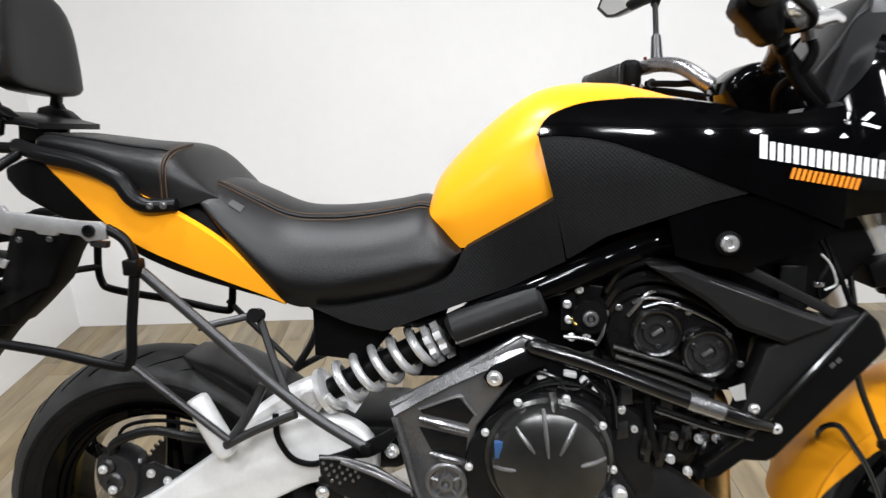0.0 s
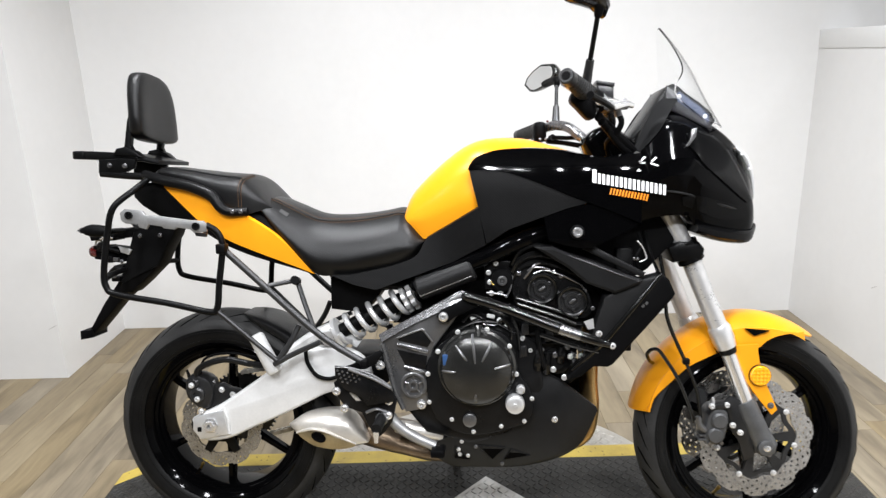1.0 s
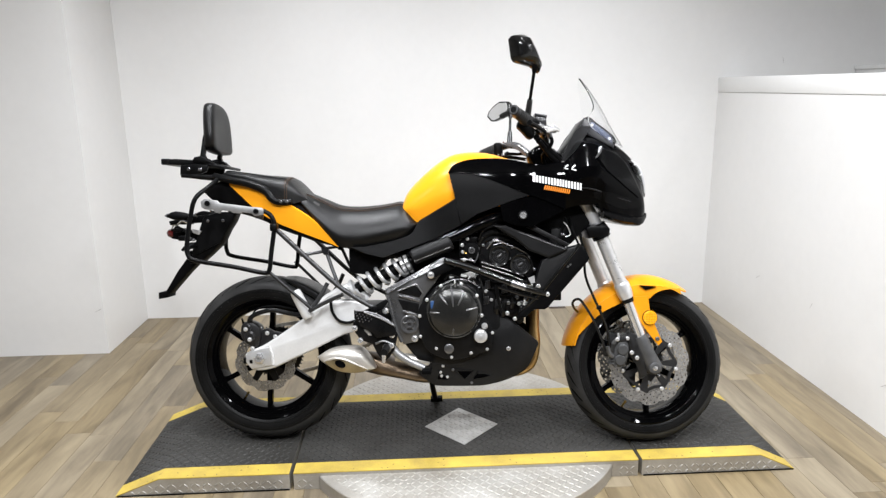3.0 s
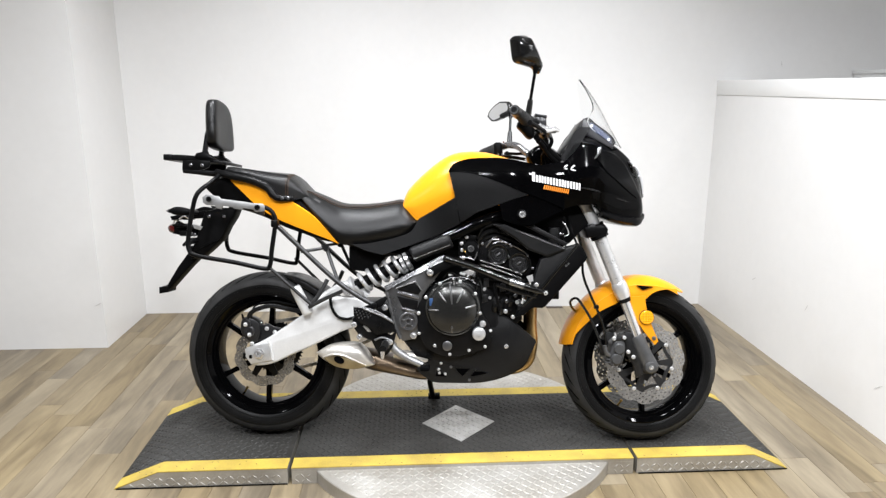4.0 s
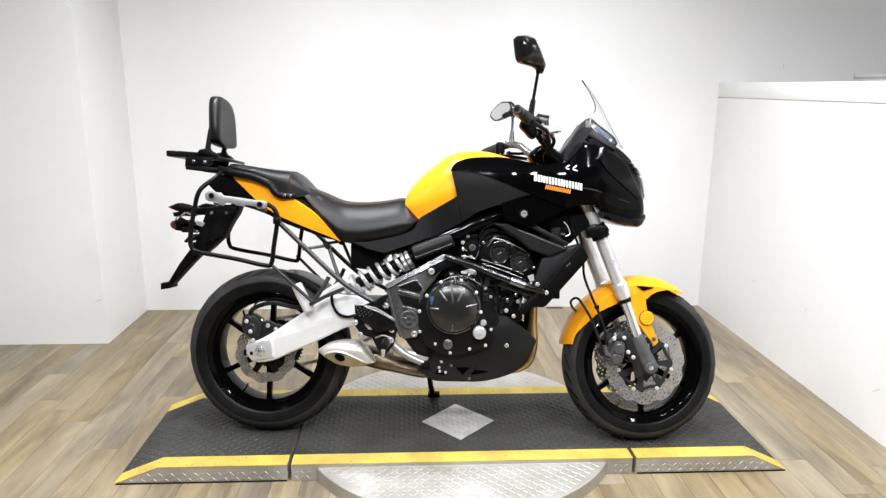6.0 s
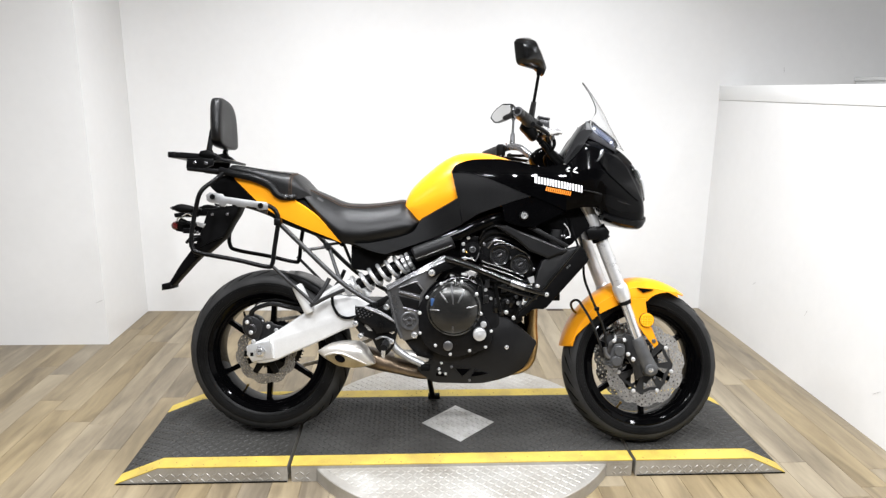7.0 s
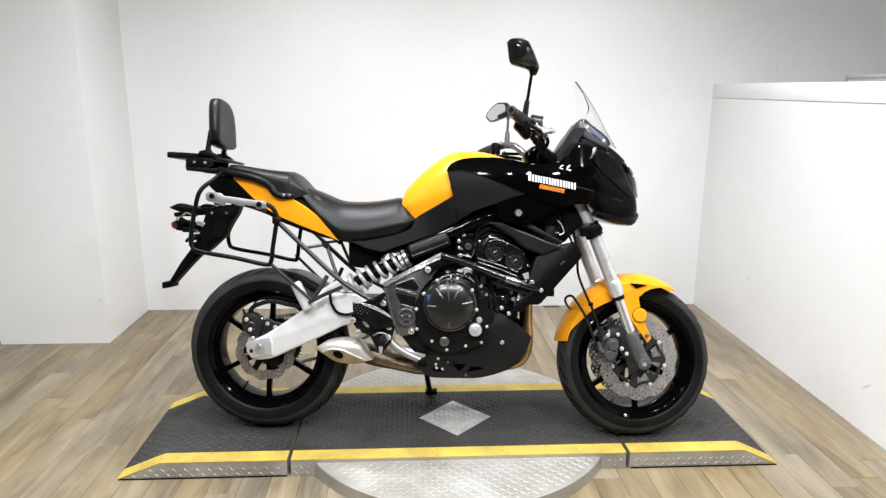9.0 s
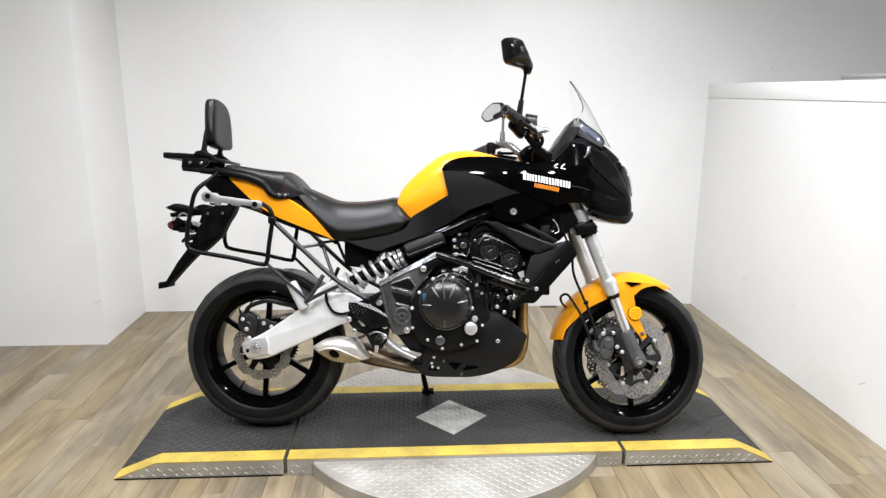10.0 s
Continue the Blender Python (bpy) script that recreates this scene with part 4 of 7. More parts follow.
part("sticker", prism([(-0.066, 0.527), (-0.067, 0.551), (-0.054, 0.553), (-0.056, 0.525)], -0.2315, -0.222, 0.001), BLUE_TAG, clutch, "small blue sticker")
part("cover_lug", tube([(CLX + 0.004, -0.2, CLZ + 0.104), (CLX + 0.006, -0.212, CLZ + 0.092), (CLX + 0.006, -0.226, CLZ + 0.07)], [0.008, 0.007, 0.004], 10), CLUTCH, clutch)
bolts("cover_bolt", ((-0.031, 0.601), (0.041, 0.608), (-0.081, 0.552), (-0.107, 0.495), (0.112, 0.496), (0.095, 0.566)), -0.197, 0.0048, 0.006, eng, ALU)
bolts("cover_bolt", ((-0.105, 0.422), (-0.049, 0.378), (0.005, 0.347), (0.074, 0.362), (0.131, 0.376), (0.15, 0.434)), -0.195, 0.0042, 0.005, eng, ALU)
part("oil_filler_cap", lathe([(0.023, -0.195), (0.024, -0.212), (0.022, -0.222), (0.016, -0.225), (0.005, -0.2245), (0.005, -0.229), (0, -0.229)], 0.108, 0.425, 24), ALU, eng, "silver oil filler cap")
part("cap_bolt", lathe([(0.011, -0.195), (0.011, -0.208), (0.008, -0.212), (0, -0.212)], 0.122, 0.459, 16), ALU, eng)
plug = lathe([(0.017, -0.195), (0.017, -0.203), (0.013, -0.205), (0, -0.205)], -0.004, 0.378, 24)
box(-0.006, -0.002, -0.2065, -0.204, 0.368, 0.388, 0, plug)
part("timing_plug", plug, CAST, eng)
part("water_pump", lathe([(0.0, 0.1), (0.038, 0.1), (0.04, -0.13), (0.034, -0.142), (0.02, -0.146), (0.018, -0.156), (0, -0.156)], 0.215, 0.515, 28), ENGINE, eng)
part("pump_hose", tube([(0.215, -0.135, 0.55), (0.25, -0.15, 0.575), (0.285, -0.15, 0.56), (0.31, -0.12, 0.53)], 0.011, 10), SATIN, eng)
part("oil_pipe", tube([(0.165, -0.165, 0.60), (0.172, -0.17, 0.55), (0.185, -0.165, 0.5)], 0.006, 8), SATIN, eng)
part("crank_block", prism([(0.16, 0.56), (0.26, 0.55), (0.27, 0.46), (0.19, 0.40), (0.14, 0.45)], -0.115, 0.115, 0.01), ENGINE, eng)
part("intake_box", prism([(-0.21, 0.60), (-0.12, 0.69), (0.02, 0.75), (0.13, 0.815), (0.2, 0.83), (0.14, 0.72), (0.1, 0.65), (-0.05, 0.60)], -0.09, 0.09, 0.006), PLASTIC, eng)
cyl = part("cylinder", prism([(0.09, 0.53), (0.10, 0.66), (0.285, 0.622), (0.255, 0.49)], -0.14, 0.14, 0.01), ENGINE, eng)
for k in range(4):
    z = 0.535 + 0.024 * k
    part("fin", box(0.105 + 0.005 * k, 0.265 + 0.004 * k, -0.152, 0.152, z, z + 0.005, 0.002), ENGINE, cyl)
head = part("cylinder_head", prism([(0.115, 0.745), (0.15, 0.765), (0.21, 0.752), (0.275, 0.715), (0.30, 0.675), (0.285, 0.625), (0.11, 0.66)], -0.165, 0.165, 0.012, round_=2), ENGINE, eng)
for cx, cz in ((0.176, 0.705), (0.250, 0.674)):
    cap_ = lathe([(0.036, -0.165), (0.036, -0.170), (0.034, -0.172), (0.029, -0.172), (0.028, -0.169), (0.021, -0.169), (0.020, -0.174), (0.013, -0.174), (0.012, -0.170), (0, -0.170)], cx, cz, 32)
    plug_ = part("cam_plug", cap_, DARKCAST, head, "dark cam cover plug with a bright slot")
    part("ring_seal", lathe([(0.038, -0.165), (0.0385, -0.176), (0.035, -0.181), (0.031, -0.179), (0.031, -0.165)], cx, cz, 32), HOSE, plug_)
    slot_ = box(-0.009, 0.009, -0.003, 0.001, -0.0028, 0.0028, 0.001)
    bmesh.ops.transform(slot_, matrix=pose(cx, -0.1725, cz, 0, -35, 0), verts=slot_.verts[:])
    part("plug_slot", slot_, CAST, plug_, "bright worn slot")
    bolts("plug_screw", [(cx + 0.022 * math.cos(2.1 * k + 0.6), cz + 0.022 * math.sin(2.1 * k + 0.6)) for k in range(3)], -0.171, 0.004, 0.006, plug_, DARKCAST)
# thin pale tubes drawn in for the wire-like highlights over the head
part("glint_wire", tube([(0.141, -0.172, 0.749), (0.152, -0.175, 0.757), (0.174, -0.175, 0.758), (0.195, -0.172, 0.752)], 0.0028, 8), GUNMETAL, head)
part("glint_wire", tube([(0.133, -0.172, 0.730), (0.147, -0.176, 0.749), (0.16, -0.176, 0.765), (0.182, -0.17, 0.770)], 0.0032, 8), GUNMETAL, head)
# pale line along the cover's edge, a highlight made as a tube
part("edge_glint", tube([(0.155, -0.17, 0.742), (0.182, -0.171, 0.750), (0.209, -0.171, 0.743), (0.241, -0.171, 0.730), (0.272, -0.17, 0.712), (0.283, -0.168, 0.694)], 0.0025, 8), GUNMETAL, head)
for k in range(3):
    part("gasket_rail", tube([(0.112 + 0.004 * k, -0.172, 0.682 - 0.015 * k), (0.2, -0.174, 0.655 - 0.015 * k), (0.262 - 0.004 * k, -0.172, 0.631 - 0.014 * k)], 0.0042, 8), CLUTCH, head)
bolts("head_bolt", ((0.12, 0.742), (0.16, 0.76), (0.205, 0.745), (0.222, 0.735), (0.213, 0.695), (0.28, 0.70), (0.14, 0.672), (0.30, 0.655)), -0.168, 0.004, 0.005, head, GUNMETAL)
bolts("head_bolt", ((0.24, 0.555), (0.255, 0.535), (0.21, 0.535), (0.175, 0.548), (0.27, 0.552)), -0.158, 0.0055, 0.008, head, GUNMETAL)
for k, (dz, r) in enumerate(((0.0, 0.009), (0.022, 0.006), (-0.02, 0.007))):
    tube([(0.105, -0.15, 0.74 + dz), (0.125, -0.165, 0.775 + dz), (0.165, -0.17, 0.79 + dz), (0.22, -0.16, 0.775 + dz), (0.28, -0.14, 0.74 + dz)], r, 8, bm=(hose := bmesh.new()))
    part("coolant_hose", hose, HOSE, eng)
tb = part("throttle_body", lathe([(0.033, -0.12), (0.033, -0.15), (0.028, -0.155), (0.026, -0.162), (0.01, -0.163), (0.01, -0.17), (0, -0.17)], 0.079, 0.724, 28), SATIN, eng)
part("spindle", lathe([(0.012, -0.165), (0.012, -0.172), (0.010, -0.174), (0.0065, -0.174), (0.006, -0.170), (0.0035, -0.170), (0.003, -0.174), (0, -0.174)], 0.079, 0.724, 18), CAST, tb)
part("brass_jet", tube([(0.052, -0.157, 0.722), (0.058, -0.16, 0.712)], 0.0035, 8), BRASS, tb, "small brass jet")
bolts("body_screw", ((0.045, 0.742), (0.048, 0.718), (0.063, 0.765), (0.052, 0.69), (0.075, 0.692)), -0.15, 0.005, 0.008, tb, ALU)
part("linkage", tube([(0.105, -0.158, 0.735), (0.098, -0.16, 0.7), (0.088, -0.16, 0.68)], 0.003, 8), GUNMETAL, tb)
part("fuel_pipe", tube([(0.04, -0.155, 0.692), (0.07, -0.158, 0.69), (0.09, -0.158, 0.684)], 0.003, 8), GUNMETAL, tb)
for pts in (((0.035, 0.70), (0.035, 0.77), (0.06, 0.775), (0.055, 0.70)), ((0.06, 0.75), (0.06, 0.775), (0.1, 0.77), (0.095, 0.75))):
    part("cable_bracket", prism(pts, -0.15, -0.13, 0.003), SATIN, tb)

bolts("block_bolt", ((0.247, 0.532), (0.273, 0.533), (0.205, 0.498), (0.232, 0.478), (0.148, 0.548), (0.128, 0.578)), -0.16, 0.0055, 0.01, cyl, ALU)
for cx, cz, r, h in ((0.165, 0.518, 0.012, 0.04), (0.188, 0.512, 0.009, 0.05), (0.222, 0.535, 0.01, 0.036), (0.252, 0.512, 0.008, 0.03)):
    part("hose_stub", tube([(cx, -0.158, cz - h / 2), (cx + 0.002, -0.162, cz), (cx + 0.006, -0.158, cz + h / 2)], [r, r * 1.1, r], 10), HOSE, cyl)

# connectors and leads between the clutch cover and the guard
for k, (cx, cz, w, h) in enumerate(((0.007, 0.631, 0.012, 0.007), (0.05, 0.633, 0.014, 0.006), (0.003, 0.612, 0.011, 0.006), (0.072, 0.622, 0.009, 0.008), (0.088, 0.606, 0.009, 0.011))):
    bm = box(-w * 0.75, w * 0.75, -0.007, 0.007, -h * 0.75, h * 0.75, 0.003)
    bmesh.ops.transform(bm, matrix=pose(cx, -0.158, cz, 0, (-20, 12, -8, 40, 55)[k], 0), verts=bm.verts[:])
    part("connector", bm, WHITE_DECAL, eng, "pale plastic wiring connector")
for pts in (((-0.02, 0.62), (0.0, 0.638), (0.03, 0.628), (0.045, 0.605)), ((0.03, 0.615), (0.06, 0.612), (0.08, 0.625), (0.1, 0.6), (0.098, 0.575)), ((-0.03, 0.6), (0.01, 0.618), (0.06, 0.618), (0.11, 0.59)), ((0.1, 0.64), (0.115, 0.6), (0.12, 0.55))):
    part("wiring", tube([(a, -0.168, b) for a, b in pts], 0.0042, 8), HOSE, eng)
for cx, cz in ((0.135, 0.60), (0.195, 0.585), (0.13, 0.545), (0.17, 0.535)):
    part("hose_clamp", prism([(cx - 0.01, cz - 0.016), (cx + 0.01, cz - 0.012), (cx + 0.008, cz + 0.016), (cx - 0.008, cz + 0.013)], -0.168, -0.14, 0.003), DARKCAST, eng)

# engine guard bars
guard = part("engine_guard", tube([(-0.012, -0.196, 0.688), (0.0, -0.202, 0.688), (0.087, -0.205, 0.661), (0.202, -0.208, 0.617), (0.284, -0.208, 0.589), (0.325, -0.206, 0.576), (0.35, -0.2, 0.568)], [0.010, 0.013, 0.013, 0.013, 0.013, 0.010, 0.007], 14), GUARDBLACK, bike, "gloss black tubular engine guard")
part("guard_bracket", prism([(-0.083, 0.640), (-0.072, 0.656), (0.0, 0.69), (0.025, 0.684), (0.02, 0.665), (-0.035, 0.640), (-0.055, 0.625), (-0.075, 0.626)], -0.2, -0.19, 0.003), PLASTIC, guard)
bolts("guard_bolt", ((-0.066, 0.640),), -0.2, 0.009, 0.008, guard, CHROME)
part("lower_bar", tube([(0.17, -0.205, 0.598), (0.25, -0.208, 0.572), (0.31, -0.205, 0.556)], 0.006, 10), GUARDBLACK, guard)
part("end_cap", tube([(0.215, -0.209, 0.6125), (0.265, -0.209, 0.5955)], 0.0138, 14), GUNMETAL, guard)
part("guard_rod", tube([(0.267, -0.212, 0.594), (0.30, -0.212, 0.583), (0.33, -0.208, 0.575)], [0.006, 0.005, 0.006], 10), CHROME, guard)
bolts("guard_bolt", ((0.342, 0.571),), -0.207, 0.006, 0.006, guard, ALU)
part("tag", prism([(0.275, 0.628), (0.297, 0.636), (0.3, 0.612), (0.285, 0.609)], -0.2, -0.197, 0), ALU, guard)

# exhaust
muf = part("exhaust", body([(-0.489, 0.334), (-0.447, 0.360), (-0.41, 0.370), (-0.387, 0.373), (-0.35, 0.373), (-0.328, 0.369), (-0.31, 0.354), (-0.29, 0.325), (-0.272, 0.298)], [(-0.489, 0.330), (-0.464, 0.312), (-0.42, 0.290), (-0.385, 0.281), (-0.36, 0.276), (-0.32, 0.279), (-0.286, 0.288), (-0.272, 0.295)], [(-0.489, 0.004), (-0.45, 0.036), (-0.38, 0.054), (-0.32, 0.052), (-0.272, 0.03)], pill(3), 34, 16, y0=-0.12), STEEL, bike, "brushed stainless wedge-shaped exhaust silencer")
part("outlet_recess", prism([(-0.452, 0.326), (-0.435, 0.333), (-0.412, 0.338), (-0.38, 0.332), (-0.343, 0.317), (-0.30, 0.297), (-0.344, 0.285), (-0.40, 0.291), (-0.43, 0.306)], -0.1755, -0.15, 0.003, round_=3), STAINED, muf, "heat-stained outlet recess")
outlet = lathe([(0.0165, -0.174), (0.0175, -0.179), (0.015, -0.180), (0.012, -0.178), (0.011, -0.1775), (0, -0.1775)], 0, 0, 24)
bmesh.ops.transform(outlet, matrix=Matrix.Translation((-0.396, 0, 0.319)) @ pose(0, 0, 0, 0, 25, 0) @ Matrix.Diagonal((1.15, 1, 0.72, 1)), verts=outlet.verts[:])
# closed disc; black paints the shade inside the outlet
part("outlet", outlet, HOLLOW_SHADE, muf, "oval exhaust outlet, its hollow painted black")
part("outlet_lip", tube([(-0.456, -0.171, 0.327), (-0.435, -0.175, 0.335), (-0.41, -0.1765, 0.340), (-0.378, -0.1765, 0.334), (-0.343, -0.175, 0.319), (-0.30, -0.17, 0.299)], [0.002, 0.004, 0.0045, 0.004, 0.003, 0.002], 8), STEEL, muf)
part("collector", body([(-0.335, 0.345), (-0.25, 0.322), (-0.17, 0.302), (-0.1, 0.288), (-0.03, 0.28)], [(-0.335, 0.268), (-0.29, 0.257), (-0.186, 0.243), (-0.1, 0.228), (-0.03, 0.235)], [(-0.335, 0.04), (-0.25, 0.075), (-0.15, 0.09), (-0.03, 0.09)], pill(2.6), 16, 12, y0=-0.05), BROWNPIPE, muf, "heat-stained exhaust collector box")
part("heat_shield", tube([(-0.2, -0.135, 0.335), (-0.14, -0.14, 0.328), (-0.075, -0.14, 0.318)], [0.016, 0.02, 0.02], 14), STEEL, muf)
for yy in (-0.06, 0.03):
    part("header_pipe", tube([(0.27, yy, 0.60), (0.305, yy, 0.53), (0.308, yy, 0.43), (0.312, yy, 0.36), (0.292, yy, 0.29), (0.22, yy, 0.262), (0.08, yy, 0.262), (-0.06, yy, 0.262)], 0.021, 14), HEATED, muf, "golden heat-tinted header pipe")

# belly pan
pan = lambda x, z: 0.12 + 0.05 * math.sin(max(0.0, min(1.0, (z - 0.2) / 0.28)) * math.pi * 0.75) - 0.05 * max(0.0, (x - 0.2) / 0.12) ** 2
belly = flanks("belly_pan", [(-0.114, 0.286), (-0.087, 0.307), (-0.053, 0.324), (-0.005, 0.320), (0.05, 0.328), (0.10, 0.345), (0.128, 0.40), (0.133, 0.506), (0.175, 0.494), (0.226, 0.468), (0.28, 0.424), (0.318, 0.388)], [(-0.114, 0.276), (-0.097, 0.257), (-0.08, 0.242), (-0.052, 0.226), (0.017, 0.224), (0.07, 0.224), (0.121, 0.227), (0.165, 0.237), (0.203, 0.25), (0.25, 0.272), (0.284, 0.30), (0.321, 0.378)], pan, 0, 0.008, 44, 16, BELLY, bike, "matt black plastic belly pan")
part("underside", body([(-0.07, 0.255), (0.1, 0.25), (0.2, 0.275), (0.29, 0.36)], [(-0.07, 0.245), (0.1, 0.232), (0.2, 0.262), (0.29, 0.345)], [(-0.07, 0.12), (0.1, 0.13), (0.2, 0.13), (0.29, 0.1)], pill(4), 14, 8), PLASTIC, belly)
part("pan_screw", bolt(0.208, -0.168, 0.372, 0.006, 0.006), CHROME, belly)
# the pan is not pierced: black plates paint the openings' shade
for q in (((-0.044, 0.290), (-0.047, 0.257), (-0.008, 0.254)), ((0.014, 0.295), (0.084, 0.291), (0.051, 0.258)), ((0.099, 0.286), (0.147, 0.269), (0.082, 0.256))):
    cx, cz = sum(a for a, _ in q) / 3, sum(b for _, b in q) / 3
    hole = prism(q, -pan(cx, cz) - 0.0015, -pan(cx, cz) + 0.004, 0.0)
    cut = part("opening_shade", hole, DEEPBLACK, belly, "black triangular plate painting a shaded opening")
    ring_ = [(a, -pan(a, b) - 0.001, b) for a, b in q]
    part("opening_rim", tube(ring_ + ring_[:1], 0.0022, 6, smooth=False), BELLY, cut)
for (bx, bz), m in (((-0.027, 0.307), ALU), ((0.009, 0.292), CAST), ((0.076, 0.240), CAST), ((-0.036, 0.283), ALU), ((-0.033, 0.268), ALU), ((-0.012, 0.264), ALU)):
    bolts("pan_bolt", ((bx, bz),), -pan(bx, bz) - 0.001, 0.004, 0.005, belly, m)

# strap between the rack's stay and the heel guard
part("stay_strap", prism([(-0.34, 0.505), (-0.30, 0.518), (-0.262, 0.536), (-0.226, 0.556), (-0.216, 0.548), (-0.236, 0.52), (-0.262, 0.507), (-0.30, 0.503)], -0.202, -0.194, 0.003), SATIN, bike)

# rider's footrest
peg = part("footrest_hanger", prism([(-0.343, 0.475), (-0.325, 0.49), (-0.306, 0.50), (-0.2, 0.46), (-0.184, 0.432), (-0.191, 0.40), (-0.197, 0.375), (-0.215, 0.35), (-0.231, 0.336), (-0.245, 0.345), (-0.259, 0.366), (-0.274, 0.398), (-0.315, 0.412), (-0.336, 0.441)], -0.214, -0.198, 0.004), ENGINE, bike, "dark cast footrest hanger")
part("heel_guard", prism([(-0.336, 0.521), (-0.297, 0.519), (-0.248, 0.505), (-0.199, 0.474), (-0.19, 0.462), (-0.189, 0.432), (-0.257, 0.42), (-0.271, 0.44), (-0.313, 0.462), (-0.335, 0.492)], -0.228, -0.216, 0.004), ENGINE, peg, "dark studded heel guard")
dots = bmesh.new()
for i in range(5):
    for j in range(4 - i // 2):
        lathe([(0.0034, -0.2275), (0.0026, -0.2295), (0, -0.2298)], -0.328 + 0.0125 * i + 0.004 * j, 0.511 - 0.0095 * j - 0.003 * i, 8, dots)
tagged(part("grip_stud", dots, GUNMETAL, peg), kind="stuff")
part("guard_rim", tube([(-0.334, -0.227, 0.519), (-0.297, -0.228, 0.5175), (-0.248, -0.228, 0.503), (-0.201, -0.228, 0.474), (-0.192, -0.227, 0.46)], [0.0018, 0.0028, 0.0028, 0.0028, 0.0018], 8), CAST, peg)
part("guard_rib", tube([(-0.30, -0.229, 0.515), (-0.24, -0.23, 0.492), (-0.196, -0.229, 0.468)], 0.004, 8), CAST, peg)
bolts("hanger_bolt", ((-0.335, 0.455), (-0.316, 0.411), (-0.204, 0.431), (-0.206, 0.394)), -0.216, 0.008, 0.008, peg, CHROME)
# pale plate painting the bright background seen through the slot
part("slot", prism([(-0.303, 0.450), (-0.294, 0.456), (-0.274, 0.430), (-0.287, 0.430)], -0.2155, -0.213, 0.0005), ALU, peg)
part("hanger_boss", lathe([(0.016, -0.214), (0.016, -0.222), (0.012, -0.226), (0.006, -0.226), (0, -0.224)], -0.222, 0.385, 18), CAST, peg)
part("hanger_rib", tube([(-0.262, -0.216, 0.40), (-0.235, -0.217, 0.41), (-0.205, -0.216, 0.40)], 0.004, 8), CAST, peg)
part("peg", tube([(-0.222, -0.215, 0.39), (-0.224, -0.245, 0.383), (-0.226, -0.275, 0.38)], [0.012, 0.014, 0.013], 12), RUBBER, peg, "black rubber foot peg")
part("feeler", tube([(-0.227, -0.27, 0.372), (-0.228, -0.271, 0.345)], [0.008, 0.005], 10), CHROME, peg)
part("brake_pedal", tube([(-0.205, -0.19, 0.385), (-0.19, -0.192, 0.362), (-0.148, -0.194, 0.333), (-0.092, -0.196, 0.308)], [0.013, 0.0145, 0.0135, 0.012], 12), PLATE, peg, "bare aluminium brake pedal")
part("pedal_tip", box(-0.1, -0.066, -0.24, -0.19, 0.294, 0.312, 0.004), PLASTIC, peg)

# side stand, far flank
part("side_stand", tube([(-0.09, 0.12, 0.26), (-0.085, 0.2, 0.15), (-0.075, 0.285, 0.06)], [0.013, 0.011, 0.012], 12), SATIN, bike, "black steel side stand")
part("stand_bracket", prism([(-0.11, 0.305), (-0.06, 0.305), (-0.052, 0.28), (-0.075, 0.225), (-0.1, 0.235)], 0.08, 0.13, 0.006), SATIN, bike)
part("stand_foot", tube([(-0.095, 0.29, 0.058), (-0.045, 0.292, 0.06)], 0.014, 10), SATIN, bike)

# ---- bodywork ----
_wb = curve([(-1.0, 0.05), (-0.8, 0.10), (-0.6, 0.135), (-0.4, 0.138), (-0.25, 0.135), (-0.12, 0.135), (0.0, 0.165), (0.1, 0.185), (0.25, 0.215), (0.4, 0.222), (0.5, 0.21), (0.58, 0.175), (0.64, 0.13), (0.70, 0.07), (0.735, 0.02)])


def flank(x, z):
    """Half width of the bodywork: drawn in towards the top and, a little, towards the bottom."""
    high = max(0.0, (z - 0.93) / 0.13)
    low = max(0.0, (0.86 - z) / 0.16)
    return _wb(x) * (1 - 0.14 * high**2 - 0.16 * low**1.5)


# dark core: airbox, battery box and tank underside
core = part("airbox", body([(-0.30, 0.80), (-0.15, 0.86), (0.05, 0.95), (0.3, 0.97), (0.42, 0.93)], [(-0.30, 0.68), (-0.15, 0.715), (0.05, 0.80), (0.3, 0.82), (0.42, 0.84)], [(-0.30, 0.10), (-0.15, 0.105), (0.05, 0.12), (0.3, 0.14), (0.42, 0.08)], pill(6), 20, 10), PLASTIC, bike)
part("battery_box", prism([(-0.37, 0.64), (-0.37, 0.74), (-0.15, 0.80), (-0.15, 0.70), (-0.235, 0.688), (-0.28, 0.63)], -0.105, 0.105, 0.006), PLASTIC, bike)

# fuel tank
tank = part("fuel_tank", body([(-0.178, 0.865), (-0.17, 0.905), (-0.15, 0.945), (-0.09, 1.005), (-0.022, 1.057), (0.039, 1.079), (0.129, 1.079), (0.225, 1.054), (0.30, 1.03)], [(-0.178, 0.845), (-0.15, 0.835), (-0.11, 0.825), (0.0, 0.85), (0.3, 0.9)], [(-0.178, 0.095), (-0.14, 0.118), (-0.08, 0.142), (0.0, 0.163), (0.1, 0.178), (0.2, 0.185), (0.3, 0.16)], lambda u: (max(0.0, 1 - u**3.2)) ** 0.42 * (0.9 + 0.1 * min(1, u * 3)), 36, 22), YELLOW, bike, "glossy yellow painted fuel tank", 40)
part("filler_lid", lathe([(0.045, 0), (0.045, -0.006), (0.04, -0.009), (0, -0.009)], 0, 0, 32, turn=Matrix.Translation((0.1, 0, 1.071)) @ pose(0, 0, 0, -90)), SATIN, tank)

